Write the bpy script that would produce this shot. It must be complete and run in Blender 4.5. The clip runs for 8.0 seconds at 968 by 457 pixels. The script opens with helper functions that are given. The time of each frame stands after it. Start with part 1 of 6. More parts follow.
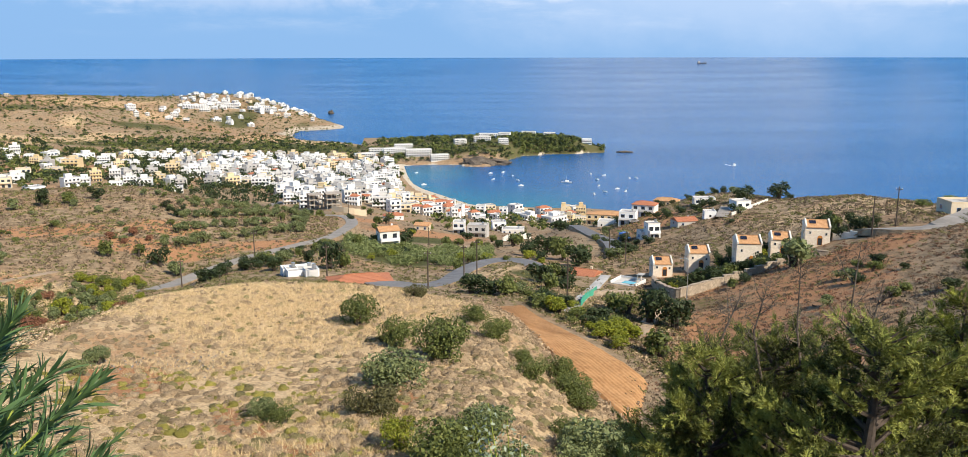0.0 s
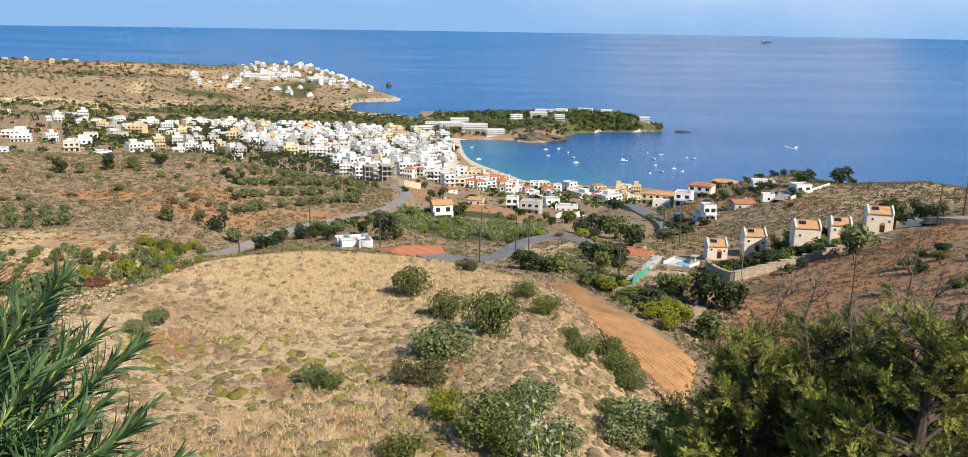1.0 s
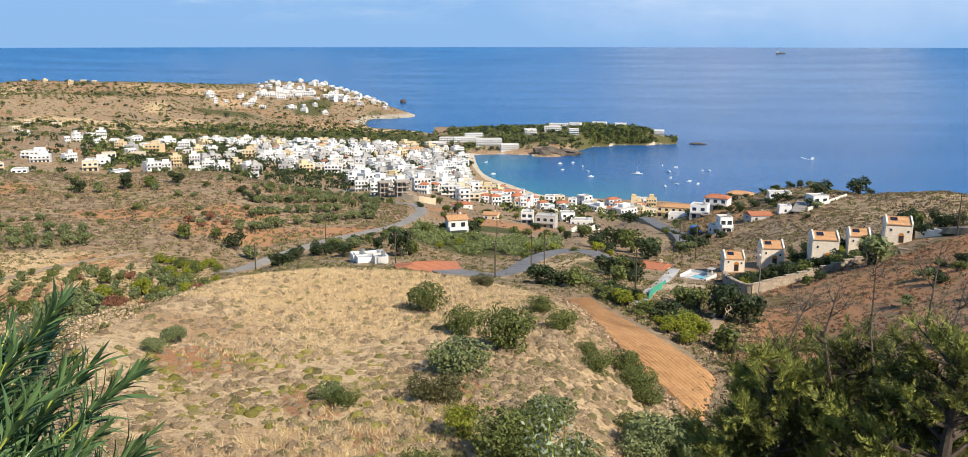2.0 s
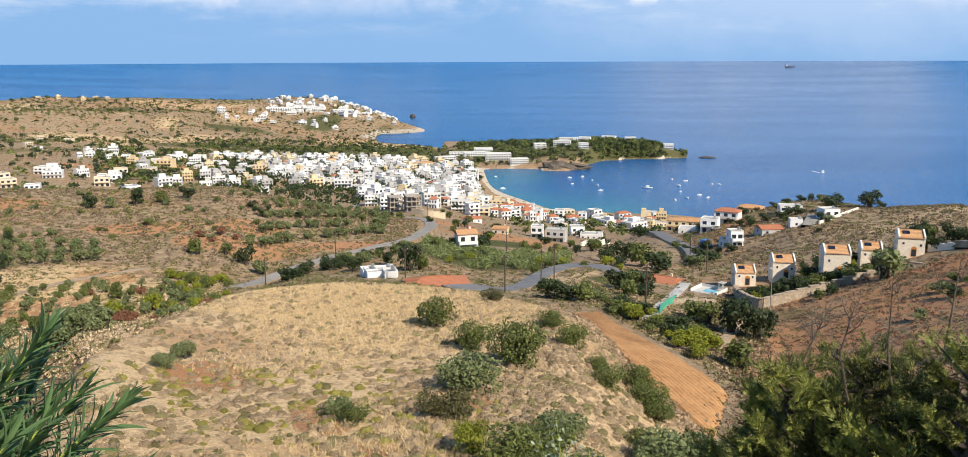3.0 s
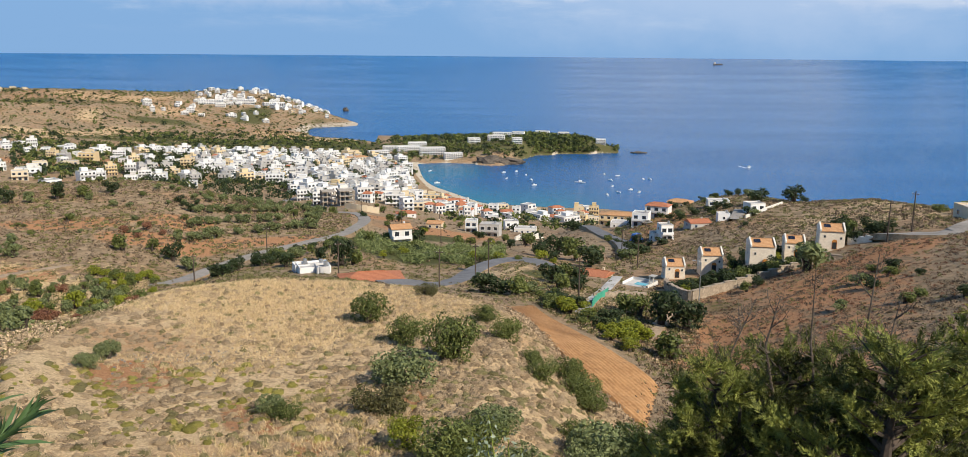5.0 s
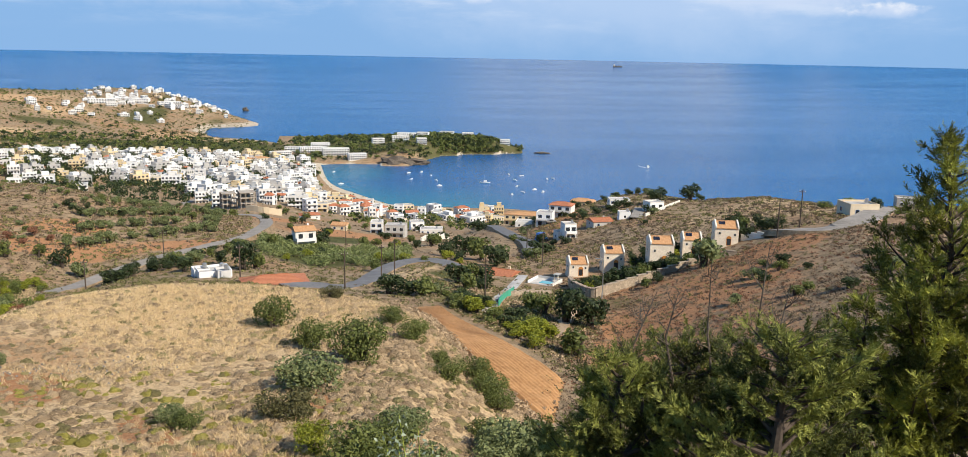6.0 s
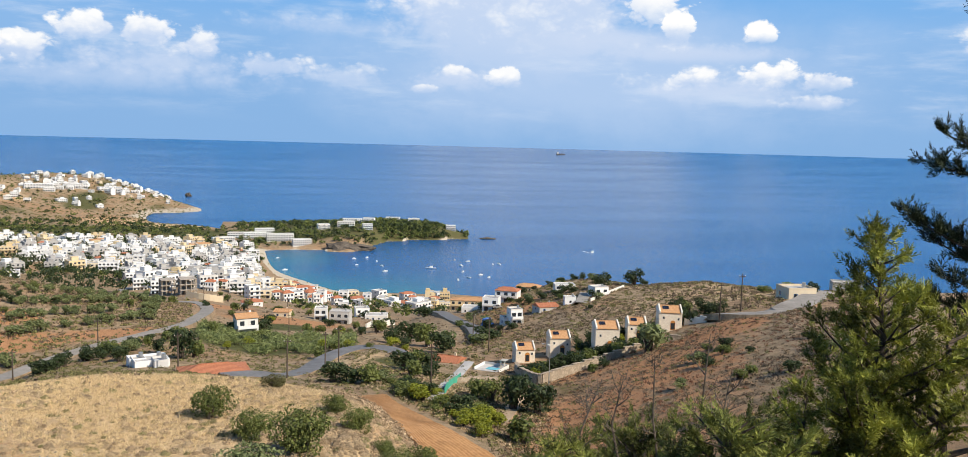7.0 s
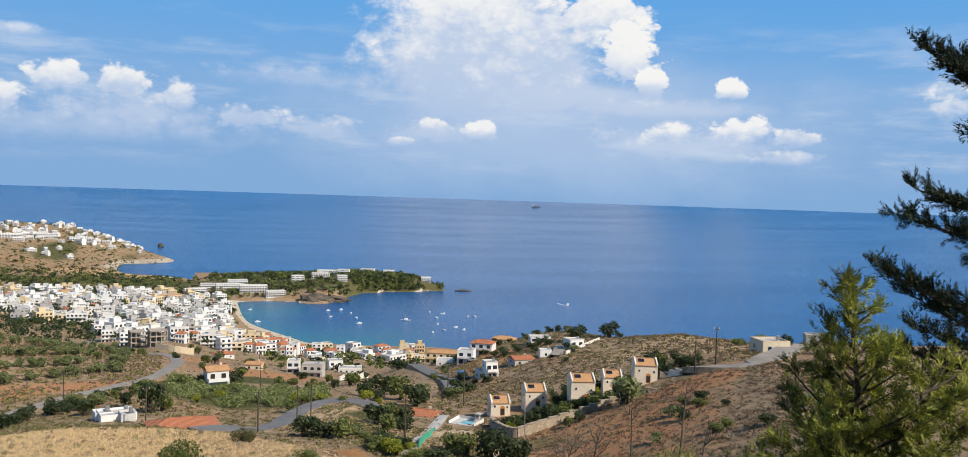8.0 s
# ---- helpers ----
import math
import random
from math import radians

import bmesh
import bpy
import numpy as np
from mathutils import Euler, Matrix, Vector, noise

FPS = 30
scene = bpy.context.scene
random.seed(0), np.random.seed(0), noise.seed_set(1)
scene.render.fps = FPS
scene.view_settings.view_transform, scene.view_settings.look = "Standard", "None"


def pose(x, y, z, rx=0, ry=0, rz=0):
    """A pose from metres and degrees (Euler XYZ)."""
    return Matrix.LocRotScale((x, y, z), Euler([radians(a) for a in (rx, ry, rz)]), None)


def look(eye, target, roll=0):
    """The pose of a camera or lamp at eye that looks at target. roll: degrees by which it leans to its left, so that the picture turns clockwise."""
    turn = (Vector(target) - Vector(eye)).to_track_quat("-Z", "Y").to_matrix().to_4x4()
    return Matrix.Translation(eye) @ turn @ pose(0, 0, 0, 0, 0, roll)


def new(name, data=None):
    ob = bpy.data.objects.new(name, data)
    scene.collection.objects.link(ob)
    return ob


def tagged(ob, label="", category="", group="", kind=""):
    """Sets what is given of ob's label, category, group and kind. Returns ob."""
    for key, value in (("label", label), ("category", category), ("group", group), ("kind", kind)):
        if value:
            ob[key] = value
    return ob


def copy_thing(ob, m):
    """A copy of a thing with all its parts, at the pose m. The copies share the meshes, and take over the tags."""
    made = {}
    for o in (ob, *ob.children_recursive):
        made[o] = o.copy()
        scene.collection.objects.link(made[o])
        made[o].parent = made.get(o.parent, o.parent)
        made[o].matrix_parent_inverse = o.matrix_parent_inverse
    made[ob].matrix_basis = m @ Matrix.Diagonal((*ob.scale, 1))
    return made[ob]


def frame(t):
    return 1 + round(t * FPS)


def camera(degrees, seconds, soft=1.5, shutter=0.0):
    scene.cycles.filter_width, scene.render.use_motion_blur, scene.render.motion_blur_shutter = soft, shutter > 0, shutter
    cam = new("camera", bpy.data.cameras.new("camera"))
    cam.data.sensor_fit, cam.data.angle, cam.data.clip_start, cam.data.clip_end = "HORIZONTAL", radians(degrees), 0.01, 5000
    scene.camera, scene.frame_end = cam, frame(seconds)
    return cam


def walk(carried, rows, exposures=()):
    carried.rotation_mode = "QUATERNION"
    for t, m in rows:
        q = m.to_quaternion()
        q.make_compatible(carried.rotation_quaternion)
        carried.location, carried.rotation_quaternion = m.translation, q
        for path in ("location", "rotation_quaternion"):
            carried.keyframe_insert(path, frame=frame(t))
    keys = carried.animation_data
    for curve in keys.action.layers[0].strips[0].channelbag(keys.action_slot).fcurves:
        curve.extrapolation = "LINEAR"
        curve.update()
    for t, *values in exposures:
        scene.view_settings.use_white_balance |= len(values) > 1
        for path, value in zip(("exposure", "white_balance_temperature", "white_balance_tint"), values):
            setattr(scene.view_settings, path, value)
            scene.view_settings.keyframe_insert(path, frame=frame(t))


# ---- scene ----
EYE = 140.0  # height of the viewpoint above the sea
cam = camera(59.3, 8.0, soft=0.5)
# seconds; metres from the viewpoint; yaw, pitch, roll in degrees
PATH = [
    (0.0, 0.000, 0.000, 0.000, -0.00, -11.70, 0.12),
    (0.5, 0.022, 0.032, -0.001, 2.74, -11.81, 1.04),
    (1.0, 0.068, 0.023, 0.010, 3.65, -13.37, -0.87),
    (1.5, 0.092, 0.041, 0.013, 4.17, -12.70, -0.07),
    (1.7, 0.092, 0.071, 0.011, 4.45, -12.50, -0.03),
    (2.8, 0.093, 0.236, 0.003, 5.15, -11.95, 0.20),
    (3.0, 0.093, 0.266, 0.001, 5.38, -11.42, 0.25),
    (3.5, 0.104, 0.338, 0.007, 7.31, -10.71, 0.52),
    (4.0, 0.103, 0.359, 0.003, 10.12, -10.05, 0.76),
    (4.5, 0.106, 0.366, 0.000, 9.02, -10.06, 0.70),
    (5.0, 0.114, 0.346, 0.009, 0.87, -11.78, -0.50),
    (5.2, 0.103, 0.301, 0.005, -1.56, -11.82, -0.84),
    (6.3, 0.084, 0.253, 0.013, -6.56, -11.45, -1.15),
    (6.5, 0.081, 0.245, 0.020, -7.39, -10.89, -1.20),
    (7.0, 0.072, 0.163, 0.055, -9.15, -5.82, -1.50),
    (7.5, 0.064, 0.104, 0.065, -10.14, -1.99, -1.76),
    (8.0, 0.052, 0.155, 0.021, -10.70, -2.27, -1.87),
]


def aim(x, y, z, yaw, pitch, roll):
    return pose(x, y, EYE + z, 0, 0, yaw) @ pose(0, 0, 0, 90 + pitch) @ pose(0, 0, 0, 0, 0, -roll)


# the camera's own exposure drifts a little
EXPOSURES = [(0.0, 0.31), (1.5, 0.28), (3.0, 0.25), (3.6, 0.1), (4.0, 0.0), (4.5, -0.05), (5.0, 0.04), (6.5, 0.2), (7.0, 0.14), (7.5, 0.06), (8.0, -0.03)]
walk(cam, [(t, aim(*p)) for t, *p in PATH], EXPOSURES)

# ---- sky and sun ----
SUN_BEARING, SUN_HEIGHT = 134.0, 40.0  # degrees clockwise from north, above the horizon


class Net:
    """A short hand for building node trees."""

    def __init__(self, tree):
        self.tree = tree
        tree.nodes.clear()

    def add(self, kind, **values):
        node = self.tree.nodes.new(kind)
        for key, value in values.items():
            if key in node.inputs:
                self.put(node.inputs[key], value)
            else:
                setattr(node, key, value)
        return node

    def put(self, socket, value):
        if isinstance(value, bpy.types.NodeSocket):
            self.tree.links.new(value, socket)
        else:
            socket.default_value = value

    def math(self, op, a, b=0.0, c=0.0, clamp=False):
        node = self.tree.nodes.new("ShaderNodeMath")
        node.operation, node.use_clamp = op, clamp
        for socket, value in zip(node.inputs, (a, b, c)):
            self.put(socket, value)
        return node.outputs[0]

    def band(self, value, low, high, out_low=0.0, out_high=1.0):
        node = self.tree.nodes.new("ShaderNodeMapRange")
        node.interpolation_type = "SMOOTHSTEP"
        for socket, v in zip(node.inputs, (value, low, high, out_low, out_high)):
            self.put(socket, v)
        return node.outputs[0]

    def mix(self, f, a, b, blend="MIX"):
        node = self.tree.nodes.new("ShaderNodeMix")
        node.data_type, node.blend_type = "RGBA", blend
        self.put(node.inputs[0], f)
        for socket, v in ((node.inputs[6], a), (node.inputs[7], b)):
            self.put(socket, (*v, 1) if isinstance(v, tuple) and len(v) == 3 else v)
        return node.outputs[2]

    def noise(self, vector, scale, detail=4.0, rough=0.55, distort=0.0):
        node = self.add("ShaderNodeTexNoise", Scale=scale, Detail=detail, Roughness=rough, Distortion=distort)
        self.put(node.inputs["Vector"], vector)
        return node.outputs[0]

    def ramp(self, value, stops):
        node = self.tree.nodes.new("ShaderNodeValToRGB")
        while len(node.color_ramp.elements) < len(stops):
            node.color_ramp.elements.new(0.5)
        for e, (p, col) in zip(node.color_ramp.elements, stops):
            e.position, e.color = p, (*col, 1)
        self.put(node.inputs[0], value)
        return node.outputs[0]


world = bpy.data.worlds.new("sky")
scene.world = world
world.use_nodes = True
net = Net(world.node_tree)
sky = net.add("ShaderNodeTexSky", sky_type="NISHITA", sun_disc=False, sun_elevation=radians(SUN_HEIGHT),
              sun_rotation=radians(SUN_BEARING), altitude=140.0, air_density=1.0, dust_density=0.3, ozone_density=3.0)
way = net.add("ShaderNodeTexCoord").outputs["Generated"]
xyz = net.add("ShaderNodeSeparateXYZ", Vector=way)
bear = net.math("MULTIPLY", net.math("ARCTAN2", xyz.outputs[0], xyz.outputs[1]), 57.2958)
lift = net.math("MULTIPLY", net.math("ARCSINE", xyz.outputs[2]), 57.2958)
flat = net.add("ShaderNodeCombineXYZ", X=bear, Y=net.math("MULTIPLY", lift, 1.5)).outputs[0]
warp = net.add("ShaderNodeVectorMath", operation="MULTIPLY_ADD")
net.put(warp.inputs[0], net.add("ShaderNodeTexNoise", Scale=0.9, Detail=3.0, Vector=flat).outputs[1])
warp.inputs[1].default_value = (1.1, 1.1, 0.0)
net.put(warp.inputs[2], flat)
puffs = [net.add("ShaderNodeTexVoronoi", feature="SMOOTH_F1", Scale=k, Smoothness=0.25, Vector=warp.outputs[0]).outputs["Distance"] for k in (0.42, 1.05, 2.6)]
heads = net.math("ADD", net.math("MULTIPLY", puffs[0], 0.5), net.math("ADD", net.math("MULTIPLY", puffs[1], 0.3), net.math("MULTIPLY", puffs[2], 0.17)))
# rounded heads with sharp folds between them, frayed a little
billow = net.math("ADD", net.math("SUBTRACT", heads, 0.42), net.math("MULTIPLY", net.math("SUBTRACT", net.noise(flat, 0.7, 8.0, 0.62, 0.2), 0.5), 0.7))
wisp = net.math("SUBTRACT", net.noise(flat, 0.12, 5.0, 0.6), 0.5)


def oval(b, e, wide, high):
    u = net.math("DIVIDE", net.math("SUBTRACT", bear, b), wide)
    v = net.math("DIVIDE", net.math("SUBTRACT", lift, e), high)
    return net.math("SQRT", net.math("ADD", net.math("MULTIPLY", u, u), net.math("MULTIPLY", v, v))), v


low_sky = net.ramp(net.band(lift, 0.0, 14.0), [(0.0, (0.235, 0.42, 0.70)), (0.45, (0.24, 0.44, 0.74)), (1.0, (0.125, 0.385, 0.78))])
colour = net.mix(net.band(lift, 50.0, 14.0), sky.outputs[0], net.mix(1.0, low_sky, (10.0, 10.0, 10.0), "MULTIPLY"))
d, v = oval(16, 4.5, 23, 5.5)
colour = net.mix(net.math("MULTIPLY", net.band(net.math("ADD", d, wisp), 1.1, 0.2), 0.62), colour, (5.0, 6.2, 8.2))

# thin streaks of cloud low over the sea
streak = net.add("ShaderNodeCombineXYZ", X=bear, Y=net.math("MULTIPLY", lift, 5.0)).outputs[0]
thin = net.band(net.noise(streak, 0.09, 7.0, 0.6), 0.48, 0.72)
colour = net.mix(net.math("MULTIPLY", net.math("MULTIPLY", thin, net.band(lift, 0.8, 3.2)), net.band(lift, 13.0, 6.5, 0.0, 0.6)), colour, (6.6, 7.4, 8.6))

# bearing, height, half width and half height in degrees; raggedness, softness; how deep the shade reaches; cover
CLOUDS = [(-1, 7.2, 8.0, 1.1, 0.9, 0.9, 0.5, 0.55), (18.0, 12.4, 4.2, 3.6, 1.2, 0.25, -0.7, 1.0), (19.8, 9.4, 2.7, 2.9, 1.3, 0.25, -0.7, 1.0), (21.4, 7.7, 1.5, 1.2, 1.3, 0.2, -0.6, 1.0),
          (8, 17, 14, 5.5, 0.6, 0.4, 0.6, 0.9), (10.6, 9.0, 9.8, 6.6, 0.5, 0.35, 0.1, 0.94), (17.0, 6.6, 9.0, 1.7, 0.6, 0.8, 0.9, 0.8),
          (26.6, 7.2, 1.35, 0.8, 1.2, 0.22, -0.7, 1.0), (22.5, 5.9, 8.0, 0.9, 0.6, 0.7, 0.9, 0.8), (24.5, 3.6, 8.5, 1.7, 1.2, 0.8, 0.5, 0.85),
          (27.6, 4.6, 2.6, 1.0, 1.4, 0.3, -0.3, 0.95), (30.6, 4.3, 1.9, 0.9, 1.4, 0.3, -0.1, 0.9), (23.0, 4.3, 2.4, 0.7, 1.4, 0.4, 0.0, 0.85), (30.2, 2.9, 2.8, 0.7, 1.0, 0.6, 0.3, 0.8),
          (-15.6, 6.3, 2.2, 1.3, 1.4, 0.3, -0.1, 0.95), (-12.6, 6.2, 2.2, 1.5, 1.4, 0.3, -0.1, 0.95), (-9.2, 5.6, 1.6, 1.2, 1.4, 0.35, 0.1, 0.9), (-12, 4.4, 9.5, 1.8, 1.0, 0.8, 0.6, 0.75),
          (-5.0, 4.5, 3.6, 1.3, 1.3, 0.5, 0.4, 0.75), (-0.5, 4.0, 4.0, 1.1, 1.4, 0.7, 0.4, 0.6), (-19.5, 4.8, 2.2, 1.3, 1.4, 0.35, 0.1, 0.9), (-15, 3.4, 16, 1.6, 0.9, 0.9, 0.7, 0.5), (-23.0, 4.3, 3.6, 1.6, 1.4, 0.35, -0.1, 0.95), (-26.5, 4.4, 2.4, 1.2, 1.4, 0.35, 0.0, 0.9),
          (-19.5, 8.6, 3.6, 0.7, 0.9, 0.8, 0.3, 0.6), (-30, 4.2, 3.2, 0.8, 1.6, 0.6, 0.3, 0.65), (-33.5, 4.2, 1.8, 0.9, 1.4, 0.4, 0.1, 0.85), (-38.5, 4.2, 3.0, 1.8, 1.4, 0.4, 0.1, 0.9),
          (6.6, 4.0, 4.6, 1.2, 1.4, 0.8, 0.5, 0.75), (10.4, 4.3, 1.7, 0.9, 1.4, 0.3, -0.2, 0.9), (7.2, 4.5, 1.6, 0.6, 1.4, 0.4, 0.1, 0.8), (5.0, 3.4, 1.0, 0.4, 1.3, 0.4, 0.2, 0.7), (44, 6, 8, 2, 1.4, 0.5, 0.2, 0.8)]
for b, e, wide, high, ragged, soft, deep, most in CLOUDS:
    d, v = oval(b, e, wide, high)
    d = net.math("ADD", d, net.math("MULTIPLY", billow, ragged))
    cover = net.math("MULTIPLY", net.band(d, 1.0, 1.0 - soft), net.band(v, -1.1, 0.1, 0.0, most))
    lit = net.band(net.math("ADD", v, net.math("MULTIPLY", billow, -1.7)), deep - 0.6, deep + 0.7)
    colour = net.mix(cover, colour, net.mix(lit, (5.4, 6.4, 8.2), (9.3, 9.25, 9.15)))
ground_glow = net.add("ShaderNodeBackground", Color=colour, Strength=0.1)
net.tree.links.new(ground_glow.outputs[0], net.add("ShaderNodeOutputWorld").inputs[0])

sun = new("sun", bpy.data.lights.new("sun", "SUN"))
sun.data.energy, sun.data.angle, sun.data.color = 5.4, radians(0.53), (1.0, 0.89, 0.73)
sun.matrix_world = look((300 * math.sin(radians(SUN_BEARING)), 300 * math.cos(radians(SUN_BEARING)), 300 * math.tan(radians(SUN_HEIGHT))), (0, 0, 0))

# ---- lie of the land ----
# Ridges, valley floors and shores as lines round the viewpoint, from near to far: bearing (degrees, 0 = north), distance, drop below the eye
RIM = [(-45, 2.5, 1.75), (45, 2.5, 1.75)]
BANK = [(-45, 14, 10), (45, 14, 9.5)]
FOOT = [(-45, 50, 30), (-35, 45, 26), (-25, 42, 25), (0, 42, 25), (6, 45, 27), (12, 50, 28), (20, 50, 28), (30, 50, 26), (45, 50, 22)]
SPUR = [(-45, 80, 36), (-38, 78, 33), (-33, 75, 27), (-31.2, 78, 25.2), (-27.6, 95, 28.4), (-25.2, 108, 30.7), (-22.3, 122, 32.9),
        (-19, 130, 34.4), (-15.2, 135, 35.5), (-11, 132, 35.6), (-6.3, 125, 34.9), (-1.6, 112, 33.5), (0.6, 106, 33), (2.7, 98, 33.6),
        (4.4, 90, 34.1), (6.6, 82, 34.7), (9, 74, 34.5), (13, 75, 36), (20, 75, 36), (30, 75, 32), (45, 75, 28)]
HOLLOW = [(-45, 140, 42), (-38, 135, 40), (-32, 135, 39), (-26, 150, 44.5), (-22, 165, 46), (-18, 180, 48), (-12, 185, 49.5),
          (-6, 165, 46.5), (-2, 150, 44), (1, 140, 42.5), (4, 125, 41), (7, 110, 39), (11, 95, 38.5), (15, 118, 43), (20, 120, 40),
          (25, 125, 37), (33, 125, 31), (45, 120, 26)]
SLOPE = [(-45, 215, 49), (-38, 220, 50), (-32, 215, 51), (-26, 225, 54), (-22, 225, 57), (-20.5, 225, 58.7), (-18.6, 232, 57.9),
         (-14.8, 250, 58), (-11, 262, 57.3), (-6, 225, 58), (-2, 215, 56), (2, 215, 53), (6, 200, 53), (9, 190, 52), (12.1, 178, 50.5),
         (13.7, 172, 49.7), (16, 178, 48.5), (21.3, 192, 43.8), (26, 200, 37.7), (30, 195, 33.5), (45, 190, 28)]
RIDGE = [(-45, 380, 44), (-38.9, 380, 46.3), (-35.6, 380, 47.6), (-32.2, 380, 49.2), (-28.5, 375, 50.6), (-24.7, 365, 48.6),
         (-22, 355, 48.8), (-18.8, 345, 53.3), (-15.9, 340, 56.9), (-13.4, 335, 59), (-11.3, 330, 62), (-8, 350, 70), (-4, 380, 77),
         (0, 400, 84), (4, 390, 84), (6.3, 400, 80), (8.7, 400, 78), (11, 420, 73), (15, 400, 61.6), (16.6, 385, 58.6),
         (19.9, 345, 54.8), (23.9, 320, 47.6), (27.5, 280, 42.7), (30, 270, 42), (32.7, 265, 38.4), (38, 260, 36), (45, 260, 34)]
LEE = [(-45, 520, 90), (-30, 520, 88), (-22, 500, 92), (-14, 450, 88), (-10, 430, 80), (-6, 480, 92), (0, 520, 108), (5, 540, 112),
       (9, 560, 118), (13, 560, 112), (20, 470, 90), (28, 400, 80), (36, 380, 70), (45, 380, 70)]
TOWN = [(-45, 680, 82), (-32, 650, 81), (-26, 680, 92), (-20, 690, 102), (-14, 700, 108), (-8, 680, 112), (-5, 690, 122), (-1, 690, 131),
        (4, 690, 135), (9, 680, 136), (12, 660, 132), (16, 600, 128), (24, 540, 130), (34, 520, 130), (45, 520, 130)]
SHORE = [(-45, 1100, 94), (-32, 1100, 96), (-26, 1080, 112), (-20, 1080, 124), (-14, 1080, 128), (-9, 1000, 133), (-6.5, 960, 136),
         (-5.4, 935, 138.5), (-5.2, 930, 140), (-4.8, 875, 140), (-4.1, 850, 140), (-1, 757, 140), (3.3, 748, 140), (7.1, 757, 140),
         (12, 740, 140), (20, 640, 140), (30, 600, 140), (45, 600, 140)]
BAY = [(-45, 1350, 94), (-20, 1350, 124), (-13, 1390, 134), (-12, 1390, 137), (-9, 1330, 138), (-7.4, 1250, 138), (-5.6, 1080, 139), (-5, 1040, 141.5), (-3.3, 1000, 143.5),
       (0, 950, 144), (20, 900, 144), (45, 900, 144)]
INLET = [(-45, 1430, 88), (-20, 1440, 119), (-13.4, 1480, 135), (-12.7, 1490, 140), (-12.2, 1490, 144), (-9, 1450, 144), (-5, 1420, 144), (0, 1200, 144), (45, 1150, 144)]
CAPE_FOOT = [(-45, 1500, 80), (-32, 1500, 84), (-22, 1500, 110), (-16, 1520, 124), (-13, 1560, 136), (-12.4, 1585, 140),
             (-11.6, 1600, 140), (-9.6, 1640, 140), (-9, 1675, 140), (-8.8, 1600, 144), (0, 1500, 144), (45, 1400, 144)]
CAPE_TOP = [(-45, 1950, 75), (-38, 1950, 78), (-34.5, 1950, 81), (-32, 1950, 78), (-30, 1950, 83), (-24, 1950, 85), (-20.5, 1930, 85),
            (-17.7, 1900, 80), (-14.9, 1850, 86), (-12.4, 1780, 109), (-10.8, 1740, 125), (-9.3, 1690, 138), (-9, 1690, 144),
            (0, 1700, 144), (45, 1700, 144)]
CAPE_BACK = [(-45, 2300, 144), (-20, 2200, 144), (-14, 1990, 144), (-11, 1830, 144), (-9.3, 1720, 144), (-8.8, 1760, 144), (45, 1800, 144)]
END = [(-45, 2700, 146), (45, 2700, 146)]
LINES = (RIM, BANK, FOOT, SPUR, HOLLOW, SLOPE, RIDGE, LEE, TOWN, SHORE, BAY, INLET, CAPE_FOOT, CAPE_TOP, CAPE_BACK, END)

BEARING = np.r_[np.arange(-180, -48, 4.0), np.arange(-46, 46.01, 0.2), np.arange(49, 180, 4.0), 180.0]
RADIUS = np.r_[0.0, 1.2, np.geomspace(2.5, 2700, 400)]


def smooth(a, n, axis):
    """A running mean over 2n + 1 samples, with the ends held."""
    w = np.hanning(2 * n + 3)[1:-1]
    w /= w.sum()
    pad = [(0, 0), (0, 0)]
    pad[axis] = (n, n)
    return np.apply_along_axis(lambda v: np.convolve(v, w, "valid"), axis, np.pad(a, pad, "edge"))


def wave(x, y, size, seed, octaves=4):
    """Fractal value noise over the plan, -1 to 1."""
    total, amp, norm = 0.0, 1.0, 0.0
    for k in range(octaves):
        u, v = x / size + 17.3 * seed + 5.1 * k, y / size - 9.7 * seed + 3.3 * k
        i, j = np.floor(u), np.floor(v)
        fu, fv = u - i, v - j
        fu, fv = fu * fu * (3 - 2 * fu), fv * fv * (3 - 2 * fv)

        def rnd(a, b):
            h = np.sin(a * 127.1 + b * 311.7 + seed * 74.7) * 43758.5453
            return (h - np.floor(h)) * 2 - 1
        n = (rnd(i, j) * (1 - fu) + rnd(i + 1, j) * fu) * (1 - fv) + (rnd(i, j + 1) * (1 - fu) + rnd(i + 1, j + 1) * fu) * fv
        total, norm, amp, size = total + amp * n, norm + amp, amp * 0.5, size / 2.03
    return total / norm


